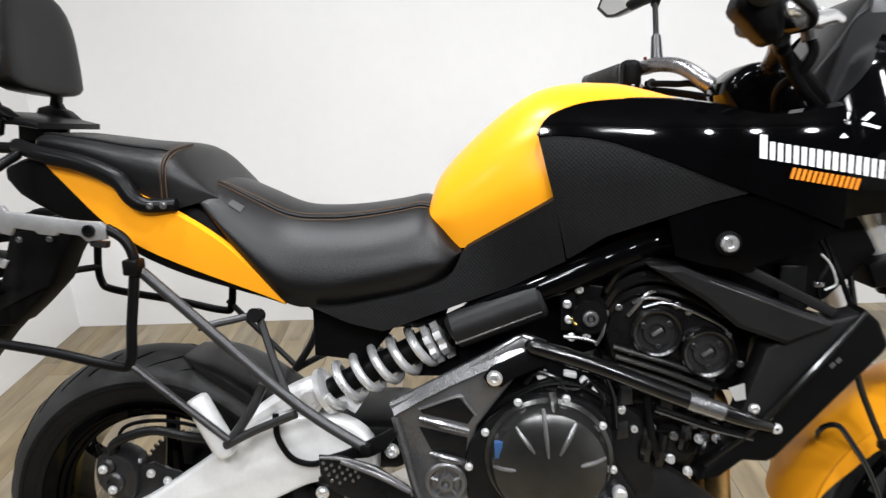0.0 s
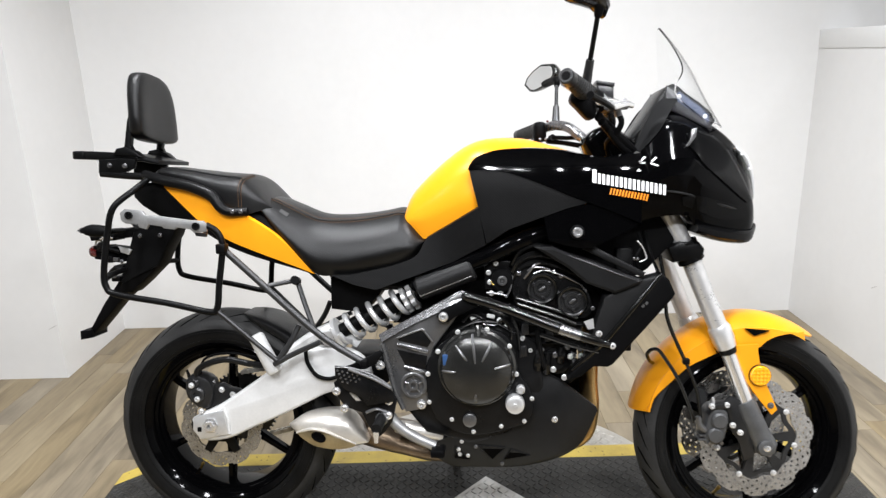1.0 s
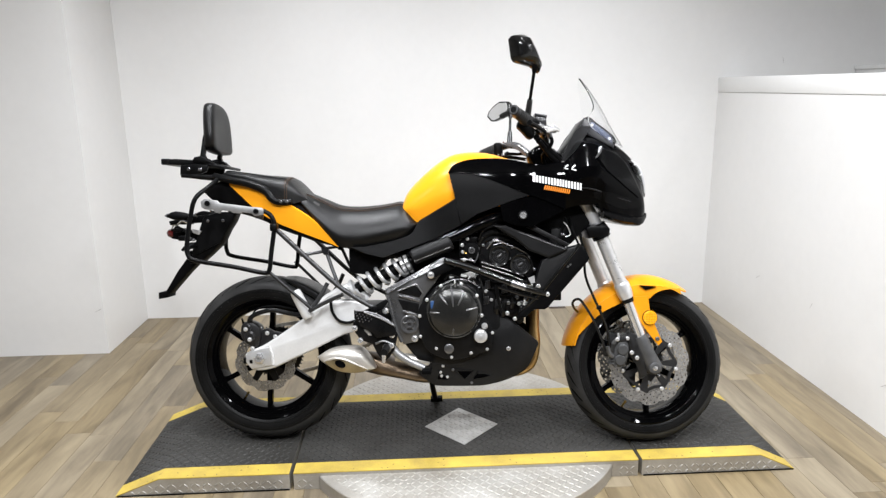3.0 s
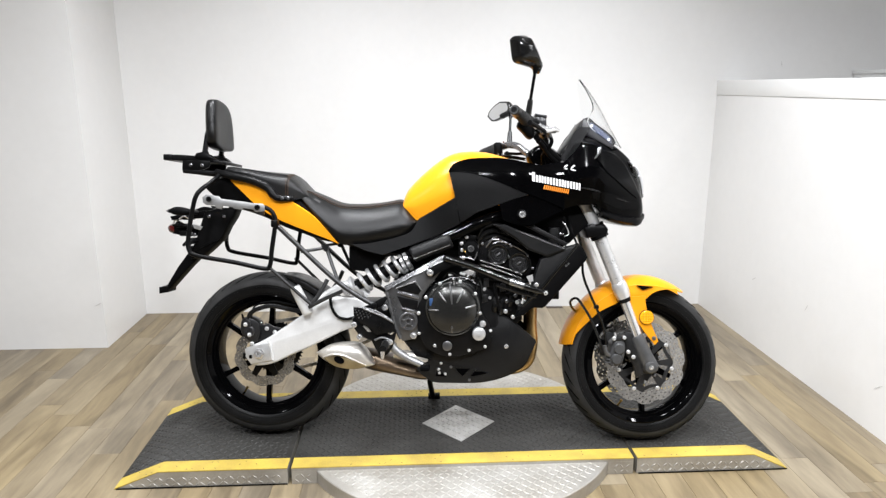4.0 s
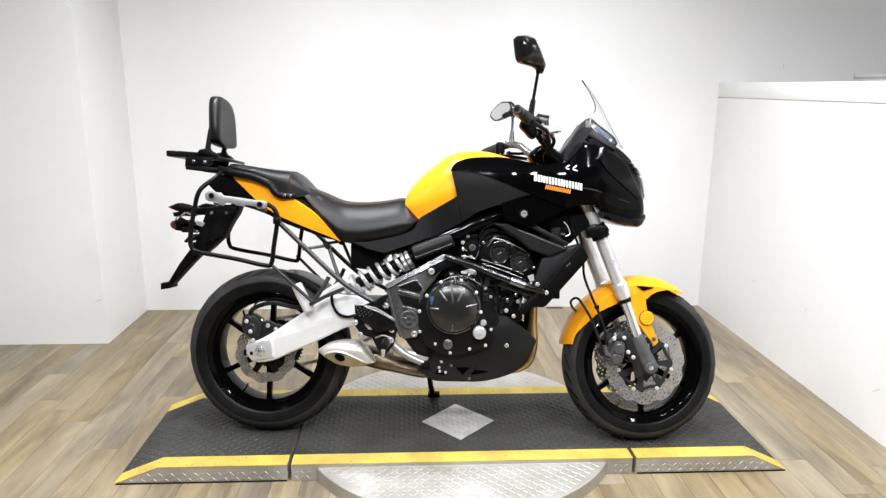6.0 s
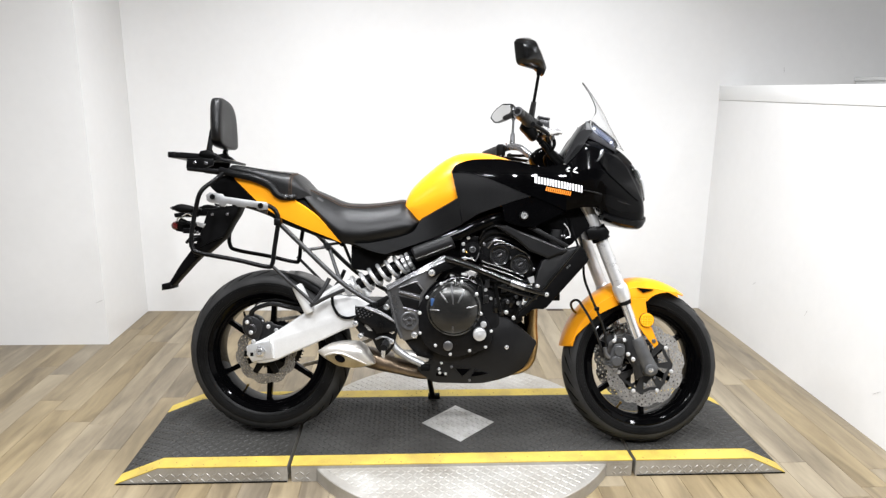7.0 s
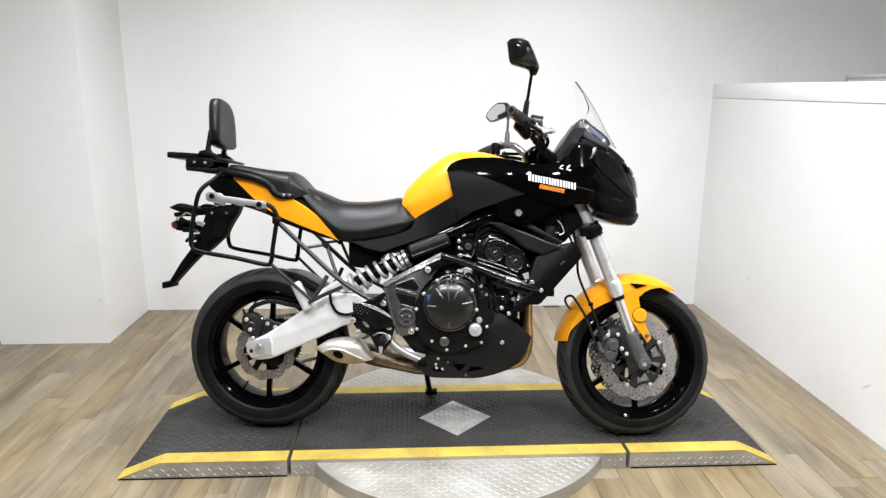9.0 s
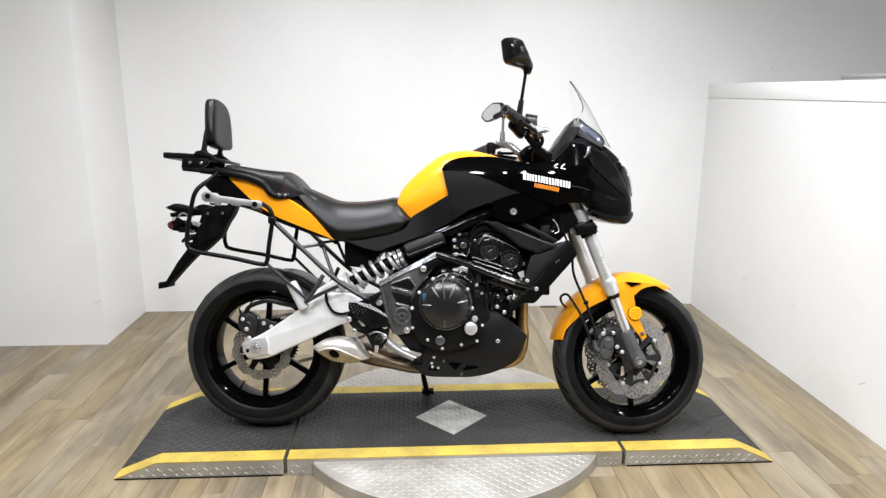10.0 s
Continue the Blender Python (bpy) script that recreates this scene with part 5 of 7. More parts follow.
# pebbled knee panels: the side cover flares under the seat and runs into the knee cover
def side_wide(x, z):
    f = min(1.0, max(0.0, (x + 0.12) / 0.15))
    f = f * f * (3 - 2 * f)
    return (1 - f) * _wb(x) * (0.95 + 0.2 * max(0.0, (0.86 - z) / 0.16)) + f * (flank(x, z) + 0.004)


flanks("side_cover", [(-0.352, 0.737), (-0.30, 0.740), (-0.25, 0.750), (-0.20, 0.761), (-0.15, 0.777), (-0.131, 0.791), (-0.112, 0.830), (-0.04, 0.872), (0.022, 0.909)], [(-0.345, 0.735), (-0.296, 0.713), (-0.239, 0.699), (-0.119, 0.741), (-0.043, 0.768), (0.040, 0.812)], side_wide, 0.008, 0.014, 34, 10, TEXTURED, bike, "pebbled matt black side cover", False)
flanks("knee_cover", [(-0.001, 1.002), (0.045, 1.006), (0.096, 0.996), (0.176, 0.966), (0.285, 0.922)], [(0.0215, 0.9088), (0.0405, 0.8118), (0.095, 0.850), (0.229, 0.902), (0.285, 0.918)], flank, 0.012, 0.014, 34, 14, TEXTURED, bike, "pebbled matt black knee cover", False)

# gloss black shroud running forward into the cowl
fair = flanks("fairing", [(-0.003, 0.999), (0.004, 1.014), (0.019, 1.030), (0.069, 1.046), (0.15, 1.049), (0.229, 1.041), (0.308, 1.024), (0.40, 1.035)], [(0.0, 0.997), (0.03, 0.998), (0.096, 0.988), (0.176, 0.958), (0.24, 0.93), (0.285, 0.912), (0.34, 0.89), (0.40, 0.862)], flank, 0.016, 0.018, 36, 16, GLOSS, bike, "gloss black painted fairing")
flanks("lower_fairing", [(0.178, 0.884), (0.229, 0.903), (0.286, 0.915), (0.34, 0.895), (0.395, 0.866)], [(0.19, 0.826), (0.235, 0.812), (0.283, 0.807), (0.335, 0.83), (0.39, 0.861)], flank, 0.010, 0.014, 20, 10, GLOSS, fair)
COWL_TOP = [(0.385, 1.052), (0.405, 1.075), (0.423, 1.105), (0.455, 1.14), (0.50, 1.15), (0.583, 1.125), (0.638, 1.092), (0.683, 1.045), (0.706, 0.99), (0.719, 0.92), (0.725, 0.875)]
COWL_LOW = [(0.385, 0.862), (0.453, 0.880), (0.531, 0.879), (0.544, 0.85), (0.60, 0.828), (0.66, 0.812), (0.70, 0.81), (0.718, 0.825), (0.725, 0.85)]
COWL_HALF = [(0.385, 0.236), (0.45, 0.233), (0.53, 0.21), (0.60, 0.165), (0.66, 0.12), (0.70, 0.085), (0.718, 0.05), (0.725, 0.02)]


def cowl_shape(u):
    return float(np.interp(u, [0, 0.12, 0.36, 0.5, 0.8, 0.95, 1.0], [0.80, 0.88, 1.0, 0.985, 0.68, 0.36, 0.0]))


_ct, _cl, _ch = curve(COWL_TOP), curve(COWL_LOW), curve(COWL_HALF)


def cowl_wide(x, z):
    """Half width of the cowl at a place on its flank."""
    return _ch(x) * cowl_shape(min(1.0, max(0.0, (z - _cl(x)) / max(0.01, _ct(x) - _cl(x)))))


cowl = body(COWL_TOP, COWL_LOW, COWL_HALF, cowl_shape, 34, 32)
part("cowl", cowl, DEEPBLACK, fair, "gloss black front cowl", 18)
flanks("cowl_lower_panel", [(0.50, 0.927), (0.54, 0.929), (0.608, 0.914), (0.679, 0.897)], [(0.505, 0.905), (0.55, 0.888), (0.61, 0.866), (0.69, 0.868)], cowl_wide, 0.003, 0.007, 22, 6, COWLGREY, fair, "dark grey lower cowl panel")
flanks("cowl_blade", [(0.518, 1.076), (0.582, 1.081), (0.634, 1.04), (0.672, 0.973), (0.698, 0.911)], [(0.518, 1.044), (0.553, 0.997), (0.6, 0.961), (0.644, 0.93), (0.681, 0.907)], cowl_wide, 0.005, 0.009, 20, 6, COWLGREY, fair, "dark grey cowl blade panel")
part("cowl_crease", tube([(x, -cowl_wide(x, z) - 0.001, z) for x, z in ((0.41, 0.945), (0.50, 0.935), (0.60, 0.905), (0.66, 0.89))], [0.001, 0.003, 0.003, 0.0015], 8), DARKGREY, fair)
part("cowl_slot", prism([(0.52, 1.082), (0.532, 1.086), (0.53, 1.066), (0.515, 1.045), (0.508, 1.043), (0.518, 1.06)], -0.196, -0.185, 0.001), GUNMETAL, fair, "bright inner cowl tab")
part("lower_lip", body([(0.54, 0.866), (0.62, 0.85), (0.70, 0.842), (0.727, 0.852)], [(0.54, 0.838), (0.60, 0.814), (0.69, 0.802), (0.727, 0.83)], [(0.54, 0.193), (0.60, 0.165), (0.69, 0.1), (0.727, 0.04)], pill(4), 14, 8), COWLGREY, fair, "dark grey chin panel")
lamp_front = part("headlight", body([(0.655, 1.052), (0.68, 1.035), (0.71, 0.985), (0.727, 0.925)], [(0.655, 0.96), (0.68, 0.93), (0.71, 0.9), (0.727, 0.91)], [(0.655, 0.085), (0.68, 0.08), (0.71, 0.05), (0.727, 0.02)], pill(3), 12, 10), LENS, fair, "clear headlight lens")
part("reflector_bowl", body([(0.645, 1.04), (0.675, 1.025), (0.705, 0.975)], [(0.645, 0.955), (0.675, 0.94), (0.705, 0.92)], [(0.645, 0.07), (0.675, 0.065), (0.705, 0.04)], pill(3), 8, 8), ALU, lamp_front)
part("lens_rim", tube([(0.662, -0.07, 1.043), (0.69, -0.062, 1.018), (0.711, -0.045, 0.975), (0.722, -0.028, 0.925)], [0.002, 0.0045, 0.0045, 0.003], 10), LENSRIM, lamp_front, "pale lens rim")
for yy in (-1, 1):
    part("position_lamp", box(0.669, 0.675, min(yy * 0.078, yy * 0.086), max(yy * 0.078, yy * 0.086), 1.023, 1.029, 0.002), WHITE_DECAL, lamp_front, "small white position lamp")
    part("position_lamp", box(0.694, 0.70, min(yy * 0.062, yy * 0.072), max(yy * 0.062, yy * 0.072), 0.987, 0.993, 0.002), WHITE_DECAL, lamp_front, "small white position lamp")
part("fairing_bolt", lathe([(0.012, -0.228), (0.012, -0.236), (0.010, -0.239), (0.006, -0.239), (0.005, -0.234), (0, -0.234)], 0.2555, 0.848, 24), CHROME, fair, "bright round fairing fastener")
part("grommet", lathe([(0.017, -0.205), (0.017, -0.230), (0.0125, -0.232), (0.0125, -0.205)], 0.2555, 0.848, 24), PLASTIC, fair)
# badge: plain white bars in place of the name, orange bars beneath
def badge(strokes, x0, z0, slope, lean, material, label):
    x = 0.0
    for w, low, high, gap in strokes:
        a, b = x0 + x, z0 - slope * x
        q = [(a, b + low), (a + w, b + low - slope * w), (a + w + lean * (high - low), b + high - slope * w), (a + lean * (high - low), b + high)]
        marks = bmesh.new()
        marks.faces.new([marks.verts.new((u, -(flank(u, v) + 0.0185), v)) for u, v in q])
        part("badge_bar", marks, material, fair, label)
        x += w + gap


badge([(0.009, 0.0, 0.031, 0.0035)] + [(0.0062, 0.0, 0.0235, 0.0036)] * 16, 0.288, 0.9635, 0.19, 0.02, WHITE_DECAL, "plain white badge bar")
badge([(0.0042, 0.0, 0.0145, 0.0026)] * 13, 0.326, 0.936, 0.19, 0.25, ORANGE_DECAL, "plain orange badge bar")
for q in (((0.394, 1.011), (0.414, 1.023), (0.417, 1.020), (0.399, 1.009)), ((0.396, 1.008), (0.414, 1.009), (0.413, 1.005), (0.397, 1.005)), ((0.424, 1.011), (0.435, 1.021), (0.438, 1.018), (0.428, 1.009)), ((0.424, 1.008), (0.438, 1.001), (0.436, 0.998), (0.422, 1.004)), ((0.388, 0.988), (0.393, 0.994), (0.399, 0.988), (0.393, 0.987))):
    marks = bmesh.new()
    marks.faces.new([marks.verts.new((a, -(max(cowl_wide(max(a, 0.386), b), flank(a, b) + 0.016 if a < 0.41 else 0) + 0.0015), b)) for a, b in q])
    part("chevron_badge", marks, WHITE_DECAL, fair, "small silver chevron mark")

# windscreen
SCREEN_MID = along([(0.644, 1.096), (0.603, 1.166), (0.568, 1.229), (0.522, 1.303), (0.487, 1.352)], 24)
SCREEN_EDGE = along([(0.575, 0.115, 1.108), (0.494, 0.15, 1.170), (0.515, 0.13, 1.228), (0.503, 0.085, 1.288), (0.484, 0.02, 1.345)], 24)


def screen_at(u, v, off=0.0):
    x, z = SCREEN_MID[min(24, int(round(v * 24)))]
    ex, ey, ez = SCREEN_EDGE[min(24, int(round(v * 24)))]
    return (x + (ex - x) * u * u - off, u * ey, z + (ez - z) * u * u)


wind = bmesh.new()
sides = []
for off in (0.0, 0.0035):
    sides.append([[wind.verts.new(screen_at(-1 + 2 * i / 16, j / 24, off)) for i in range(17)] for j in range(25)])
for g in sides:
    for a, b in zip(g, g[1:]):
        for k in range(16):
            wind.faces.new([a[k], a[k + 1], b[k + 1], b[k]])
for j in range(24):
    for k in (0, 16):
        wind.faces.new([sides[0][j][k], sides[0][j + 1][k], sides[1][j + 1][k], sides[1][j][k]])
for k in range(16):
    for j in (0, 24):
        wind.faces.new([sides[0][j][k], sides[0][j][k + 1], sides[1][j][k + 1], sides[1][j][k]])
ws = part("windscreen", wind, CLEAR, fair, "clear plastic windscreen")
ws.visible_shadow = False
part("instrument_panel", prism([(0.40, 1.06), (0.425, 1.105), (0.455, 1.15), (0.478, 1.185), (0.505, 1.203), (0.535, 1.18), (0.60, 1.128), (0.595, 1.09), (0.5, 1.06)], -0.085, 0.085, 0.012, round_=2), DARKGREY, fair, "black instrument surround")
for yy in (-1, 1):
    part("screen_mount", prism([(0.485, 1.197), (0.517, 1.174), (0.590, 1.116), (0.595, 1.085), (0.508, 1.130), (0.478, 1.143)], min(yy * 0.087, yy * 0.096), max(yy * 0.087, yy * 0.096), 0.003), GREYPANEL, fair, "dark grey windscreen mount")
part("screen_bracket", prism([(0.507, 1.174), (0.514, 1.181), (0.587, 1.124), (0.586, 1.103), (0.510, 1.158)], -0.098, -0.0965, 0.0005), SLATE, fair, "slate blue windscreen bracket")
bolts("bracket_screw", ((0.514, 1.168), (0.577, 1.119)), -0.098, 0.0042, 0.003, fair, ALU)
flanks("inner_panel", [(0.39, 1.035), (0.42, 1.09), (0.455, 1.15), (0.49, 1.175)], [(0.405, 1.03), (0.445, 1.072), (0.482, 1.118), (0.515, 1.165)], lambda x, z: max(0.17 - 0.55 * (z - 1.03), cowl_wide(x, z) + 0.003), 0, 0.006, 14, 8, PLASTIC, fair)

# radiator side scoops
rad = part("radiator_scoop", prism([(0.155, 0.812), (0.20, 0.812), (0.232, 0.798), (0.292, 0.777), (0.369, 0.746), (0.413, 0.731), (0.405, 0.722), (0.347, 0.699), (0.279, 0.724), (0.234, 0.762)], -0.216, -0.155, 0.014, segs=1), BELLY, bike, "matt dark grey radiator scoop")
part("scoop_edge", tube([(0.235, -0.212, 0.792), (0.292, -0.214, 0.770), (0.369, -0.214, 0.740), (0.405, -0.212, 0.727)], [0.0015, 0.003, 0.003, 0.0015], 8), DARKCAST, rad)
part("shroud", prism([(0.455, 0.748), (0.474, 0.731), (0.489, 0.697), (0.482, 0.684), (0.410, 0.600), (0.345, 0.524), (0.333, 0.517), (0.299, 0.518), (0.266, 0.490), (0.236, 0.484), (0.246, 0.506), (0.302, 0.559), (0.328, 0.583)], -0.206, -0.15, 0.007, segs=3), PLASTIC, rad, "matt black radiator shroud")
part("shroud_edge", tube([(0.455, -0.203, 0.744), (0.39, -0.207, 0.664), (0.329, -0.207, 0.588), (0.302, -0.206, 0.561), (0.246, -0.2, 0.507)], [0.004, 0.0065, 0.0065, 0.006, 0.004], 10), GUARDBLACK, rad, "gloss black edge bead")
for k in range(2):
    part("sticker_bar", prism([(0.409 + 0.008 * k, 0.667 + 0.007 * k), (0.414 + 0.008 * k, 0.673 + 0.007 * k), (0.418 + 0.008 * k, 0.669 + 0.007 * k), (0.413 + 0.008 * k, 0.663 + 0.007 * k)], -0.2075, -0.205, 0), GREY_BADGE, rad)
part("upper_vane", prism([(0.268, 0.806), (0.296, 0.812), (0.42, 0.747), (0.412, 0.735)], -0.2, -0.185, 0.004), BELLY, rad)
part("pale_lead", tube([(0.403, -0.172, 0.822), (0.414, -0.174, 0.81), (0.422, -0.174, 0.794), (0.425, -0.174, 0.778), (0.41, -0.174, 0.770)], 0.0018, 6), ALU, rad)
part("radiator_guard", prism([(0.324, 0.690), (0.402, 0.73), (0.458, 0.744), (0.452, 0.690), (0.385, 0.60), (0.312, 0.518), (0.268, 0.505), (0.296, 0.602)], -0.2, -0.15, 0.008), BELLY, rad, "matt black radiator side guard")
part("radiator_frame", prism([(0.265, 0.76), (0.33, 0.71), (0.315, 0.60), (0.27, 0.60)], -0.135, 0.135, 0.004), PLASTIC, rad)
part("radiator_core", box(0.36, 0.40, -0.14, 0.14, 0.54, 0.80, 0.004), SATIN, rad)
part("guard_bolt", bolt(0.31, -0.205, 0.60, 0.006, 0.006), CHROME, rad)
part("wiring", tube([(0.41, -0.15, 0.84), (0.415, -0.17, 0.81), (0.40, -0.175, 0.78), (0.41, -0.16, 0.75)], 0.0035, 6), PLASTIC, rad)
part("wiring", tube([(0.43, -0.12, 0.84), (0.44, -0.15, 0.79), (0.46, -0.15, 0.74)], 0.004, 6), PLASTIC, rad)
part("inner_fairing", prism([(0.06, 0.70), (0.10, 0.80), (0.18, 0.86), (0.30, 0.90), (0.46, 0.89), (0.51, 0.82), (0.44, 0.745), (0.30, 0.66)], -0.12, -0.1, 0.004), PLASTIC, bike)
part("inner_fairing", prism([(0.29, 0.84), (0.46, 0.89), (0.51, 0.82), (0.44, 0.745), (0.30, 0.75)], 0.1, 0.12, 0.004), PLASTIC, bike)
part("clip", box(0.394, 0.408, -0.178, -0.17, 0.774, 0.782, 0.002), GUNMETAL, bike)

# seat
RIDER = ([(-0.575, 0.93), (-0.53, 0.935), (-0.481, 0.918), (-0.408, 0.889), (-0.34, 0.884), (-0.276, 0.888), (-0.22, 0.896), (-0.185, 0.902), (-0.16, 0.890), (-0.135, 0.86), (-0.118, 0.832)],
         [(-0.575, 0.915), (-0.545, 0.895), (-0.514, 0.857), (-0.457, 0.791), (-0.40, 0.74), (-0.35, 0.734), (-0.31, 0.736), (-0.213, 0.757), (-0.165, 0.772), (-0.14, 0.786), (-0.118, 0.815)],
         [(-0.575, 0.105), (-0.545, 0.122), (-0.5, 0.14), (-0.4, 0.154), (-0.3, 0.159), (-0.2, 0.158), (-0.15, 0.150), (-0.118, 0.125)],
         lambda u: (0.9 + 0.1 * math.sin(math.pi / 2 * min(1, u / 0.3))) * (max(0.0, 1 - max(0.0, (u - 0.14) / 0.86) ** 2.3)) ** 0.5)
seat = part("rider_seat", body(*RIDER, 44, 36), SEAT, bike, "black vinyl rider seat with orange stitching", 50)
on_seat = skin(*RIDER)
for u in (0.935, 0.885):
    part("stitching", tube([on_seat(x, u) for x in np.linspace(-0.535, -0.165, 30)], 0.0006, 6, 2), THREAD, seat, "orange stitched seam")
part("piping", tube([on_seat(x, 0.91) for x in np.linspace(-0.54, -0.16, 30)], 0.0026, 8, 2), SEAT, seat)
tag_bm = bmesh.new()
corners = [on_seat(x, u) for x, u in ((-0.497, 0.70), (-0.476, 0.70), (-0.474, 0.78), (-0.495, 0.78))]
rows = [[tag_bm.verts.new((x, y - lift, z)) for x, y, z in corners] for lift in (-0.002, 0.0016)]
tag_bm.faces.new(rows[1])
for k in range(4):
    tag_bm.faces.new([rows[0][k], rows[0][(k + 1) % 4], rows[1][(k + 1) % 4], rows[1][k]])
part("maker_tag", tag_bm, GREY_BADGE, seat, "small grey sewn tag")
PILLION = ([(-0.85, 1.0), (-0.825, 1.02), (-0.76, 1.014), (-0.686, 1.005), (-0.63, 1.0), (-0.598, 0.997), (-0.576, 0.984), (-0.552, 0.957), (-0.53, 0.93), (-0.515, 0.912)],
           [(-0.85, 0.992), (-0.79, 0.985), (-0.725, 0.962), (-0.654, 0.915), (-0.597, 0.89), (-0.57, 0.895), (-0.55, 0.9), (-0.53, 0.905), (-0.515, 0.905)],
           [(-0.85, 0.07), (-0.81, 0.105), (-0.7, 0.125), (-0.6, 0.138), (-0.55, 0.13), (-0.515, 0.11)],
           lambda u: (max(0.0, 1 - max(0.0, (u - 0.4) / 0.6) ** 4)) ** 0.5)
pil = part("pillion_seat", body(*PILLION, 34, 30), SEAT, bike, "black vinyl pillion seat hump", 50)
on_hump = skin(*PILLION)
for dx in (-0.594, -0.586):
    part("pillion_stitching", tube([on_hump(dx, u) for u in np.linspace(0.18, 0.995, 16)], 0.0006, 6, 2), THREAD, pil, "orange stitched seam")
part("piping", tube([on_hump(x, 0.9) for x in np.linspace(-0.83, -0.595, 16)], 0.0024, 8, 2), SEAT, pil)
part("piping", tube([on_hump(-0.59, u) for u in np.linspace(0.15, 0.995, 14)], 0.0022, 8, 2), SEAT, pil)

# tail
TAIL_LOW = [(-0.803, 0.966), (-0.764, 0.93), (-0.705, 0.876), (-0.66, 0.846), (-0.622, 0.825), (-0.559, 0.799), (-0.477, 0.768), (-0.43, 0.75), (-0.403, 0.738)]
tail = flanks("tail_panel", [(-0.803, 0.972), (-0.743, 0.962), (-0.66, 0.932), (-0.567, 0.889), (-0.494, 0.841), (-0.445, 0.79), (-0.405, 0.742)], TAIL_LOW, flank, 0.014, 0.016, 36, 10, YELLOW, bike, "glossy yellow tail side panel")
flanks("tail_trim", TAIL_LOW, [(x - 0.003, z - float(np.interp(x, [-0.8, -0.55, -0.403], [0.018, 0.014, 0.003]))) for x, z in TAIL_LOW], flank, 0.006, 0.012, 30, 3, PLASTIC, tail, "black lower trim strip")
part("tail_core", body([(-0.915, 0.965), (-0.88, 0.978), (-0.8, 0.99), (-0.7, 0.96), (-0.5, 0.88), (-0.4, 0.78)], [(-0.915, 0.935), (-0.88, 0.905), (-0.8, 0.866), (-0.7, 0.836), (-0.5, 0.755), (-0.4, 0.735)], [(-0.915, 0.06), (-0.88, 0.075), (-0.8, 0.095), (-0.7, 0.115), (-0.5, 0.13), (-0.4, 0.125)], pill(5), 20, 10), PLASTIC, bike)
part("grab_rail", tube([(-0.86, -0.1, 1.0), (-0.80, -0.128, 0.985), (-0.72, -0.142, 0.968), (-0.66, -0.15, 0.943), (-0.635, -0.156, 0.915), (-0.61, -0.158, 0.902), (-0.565, -0.152, 0.902)], [0.012, 0.013, 0.014, 0.015, 0.014, 0.012, 0.011], 12), SATIN, bike, "satin black pillion grab rail")
bolts("rail_bolt", ((-0.60, 0.903), (-0.578, 0.903)), -0.168, 0.0045, 0.004, tail, GUNMETAL)

# rear mudguard, plate holder, lights
fend = part("rear_fender", prism([(-0.925, 0.853), (-0.87, 0.868), (-0.80, 0.868), (-0.815, 0.832), (-0.838, 0.797), (-0.861, 0.751), (-0.911, 0.704), (-0.947, 0.674), (-0.985, 0.672), (-0.97, 0.737), (-0.938, 0.80), (-0.920, 0.83)], -0.055, 0.02, 0.01), PLASTIC, bike, "black plastic rear fender and plate bracket")
part("lamp_arm", prism([(-1.0, 0.85), (-0.91, 0.858), (-0.91, 0.832), (-0.97, 0.826), (-1.0, 0.836)], -0.05, 0.05, 0.005), PLASTIC, fend)
part("lamp_housing", prism([(-1.06, 0.806), (-1.0, 0.80), (-0.94, 0.79), (-0.935, 0.765), (-0.99, 0.758), (-1.058, 0.768)], -0.035, 0.035, 0.005), PLASTIC, fend)
part("plate_lamp", tube([(-1.055, -0.03, 0.806), (-1.048, -0.032, 0.82), (-1.034, -0.032, 0.818), (-1.03, -0.03, 0.804)], 0.003, 8), ALU, fend, "bright wire loop")
part("splash_flap", sheet([(-0.975, 0.70), (-0.945, 0.79), (-0.925, 0.846)], [(-0.862, 0.752), (-0.838, 0.80), (-0.81, 0.86)], lambda x, z: 0.058 + 0.004 * math.sin(40 * x), 0.0, 0.004, 12, 8, True, False), SATIN, fend)
part("hanger", prism([(-0.985, 0.72), (-0.935, 0.71), (-0.953, 0.684), (-0.997, 0.642), (-1.076, 0.555), (-1.092, 0.560), (-1.042, 0.641), (-1.005, 0.69)], -0.03, 0.03, 0.004), PLASTIC, fend)
part("hanger_end", prism([(-1.113, 0.563), (-1.077, 0.568), (-1.078, 0.544), (-1.113, 0.538)], -0.04, 0.04, 0.004), PLASTIC, fend)
part("plate_bracket", prism([(-1.06, 0.835), (-0.93, 0.858), (-0.93, 0.845), (-1.055, 0.82)], -0.05, 0.05, 0.004), PLASTIC, fend)
for bx, bz, s in ((-0.995, 0.83, 0.014), (-1.005, 0.77, 0.016), (-0.975, 0.745, 0.014), (-1.02, 0.8, 0.012), (-0.985, 0.715, 0.012)):
    part("bracket_clip", box(bx - s, bx + s, -0.06, 0.0, bz - s * 0.6, bz + s * 0.6, 0.003), SATIN, fend)
part("tail_lamp", body([(-1.082, 0.795), (-1.07, 0.805), (-1.05, 0.80)], [(-1.082, 0.783), (-1.07, 0.771), (-1.05, 0.77)], [(-1.082, 0.02), (-1.07, 0.035), (-1.05, 0.04)], pill(3), 8, 8), REDLENS, fend, "dark red tail lamp")
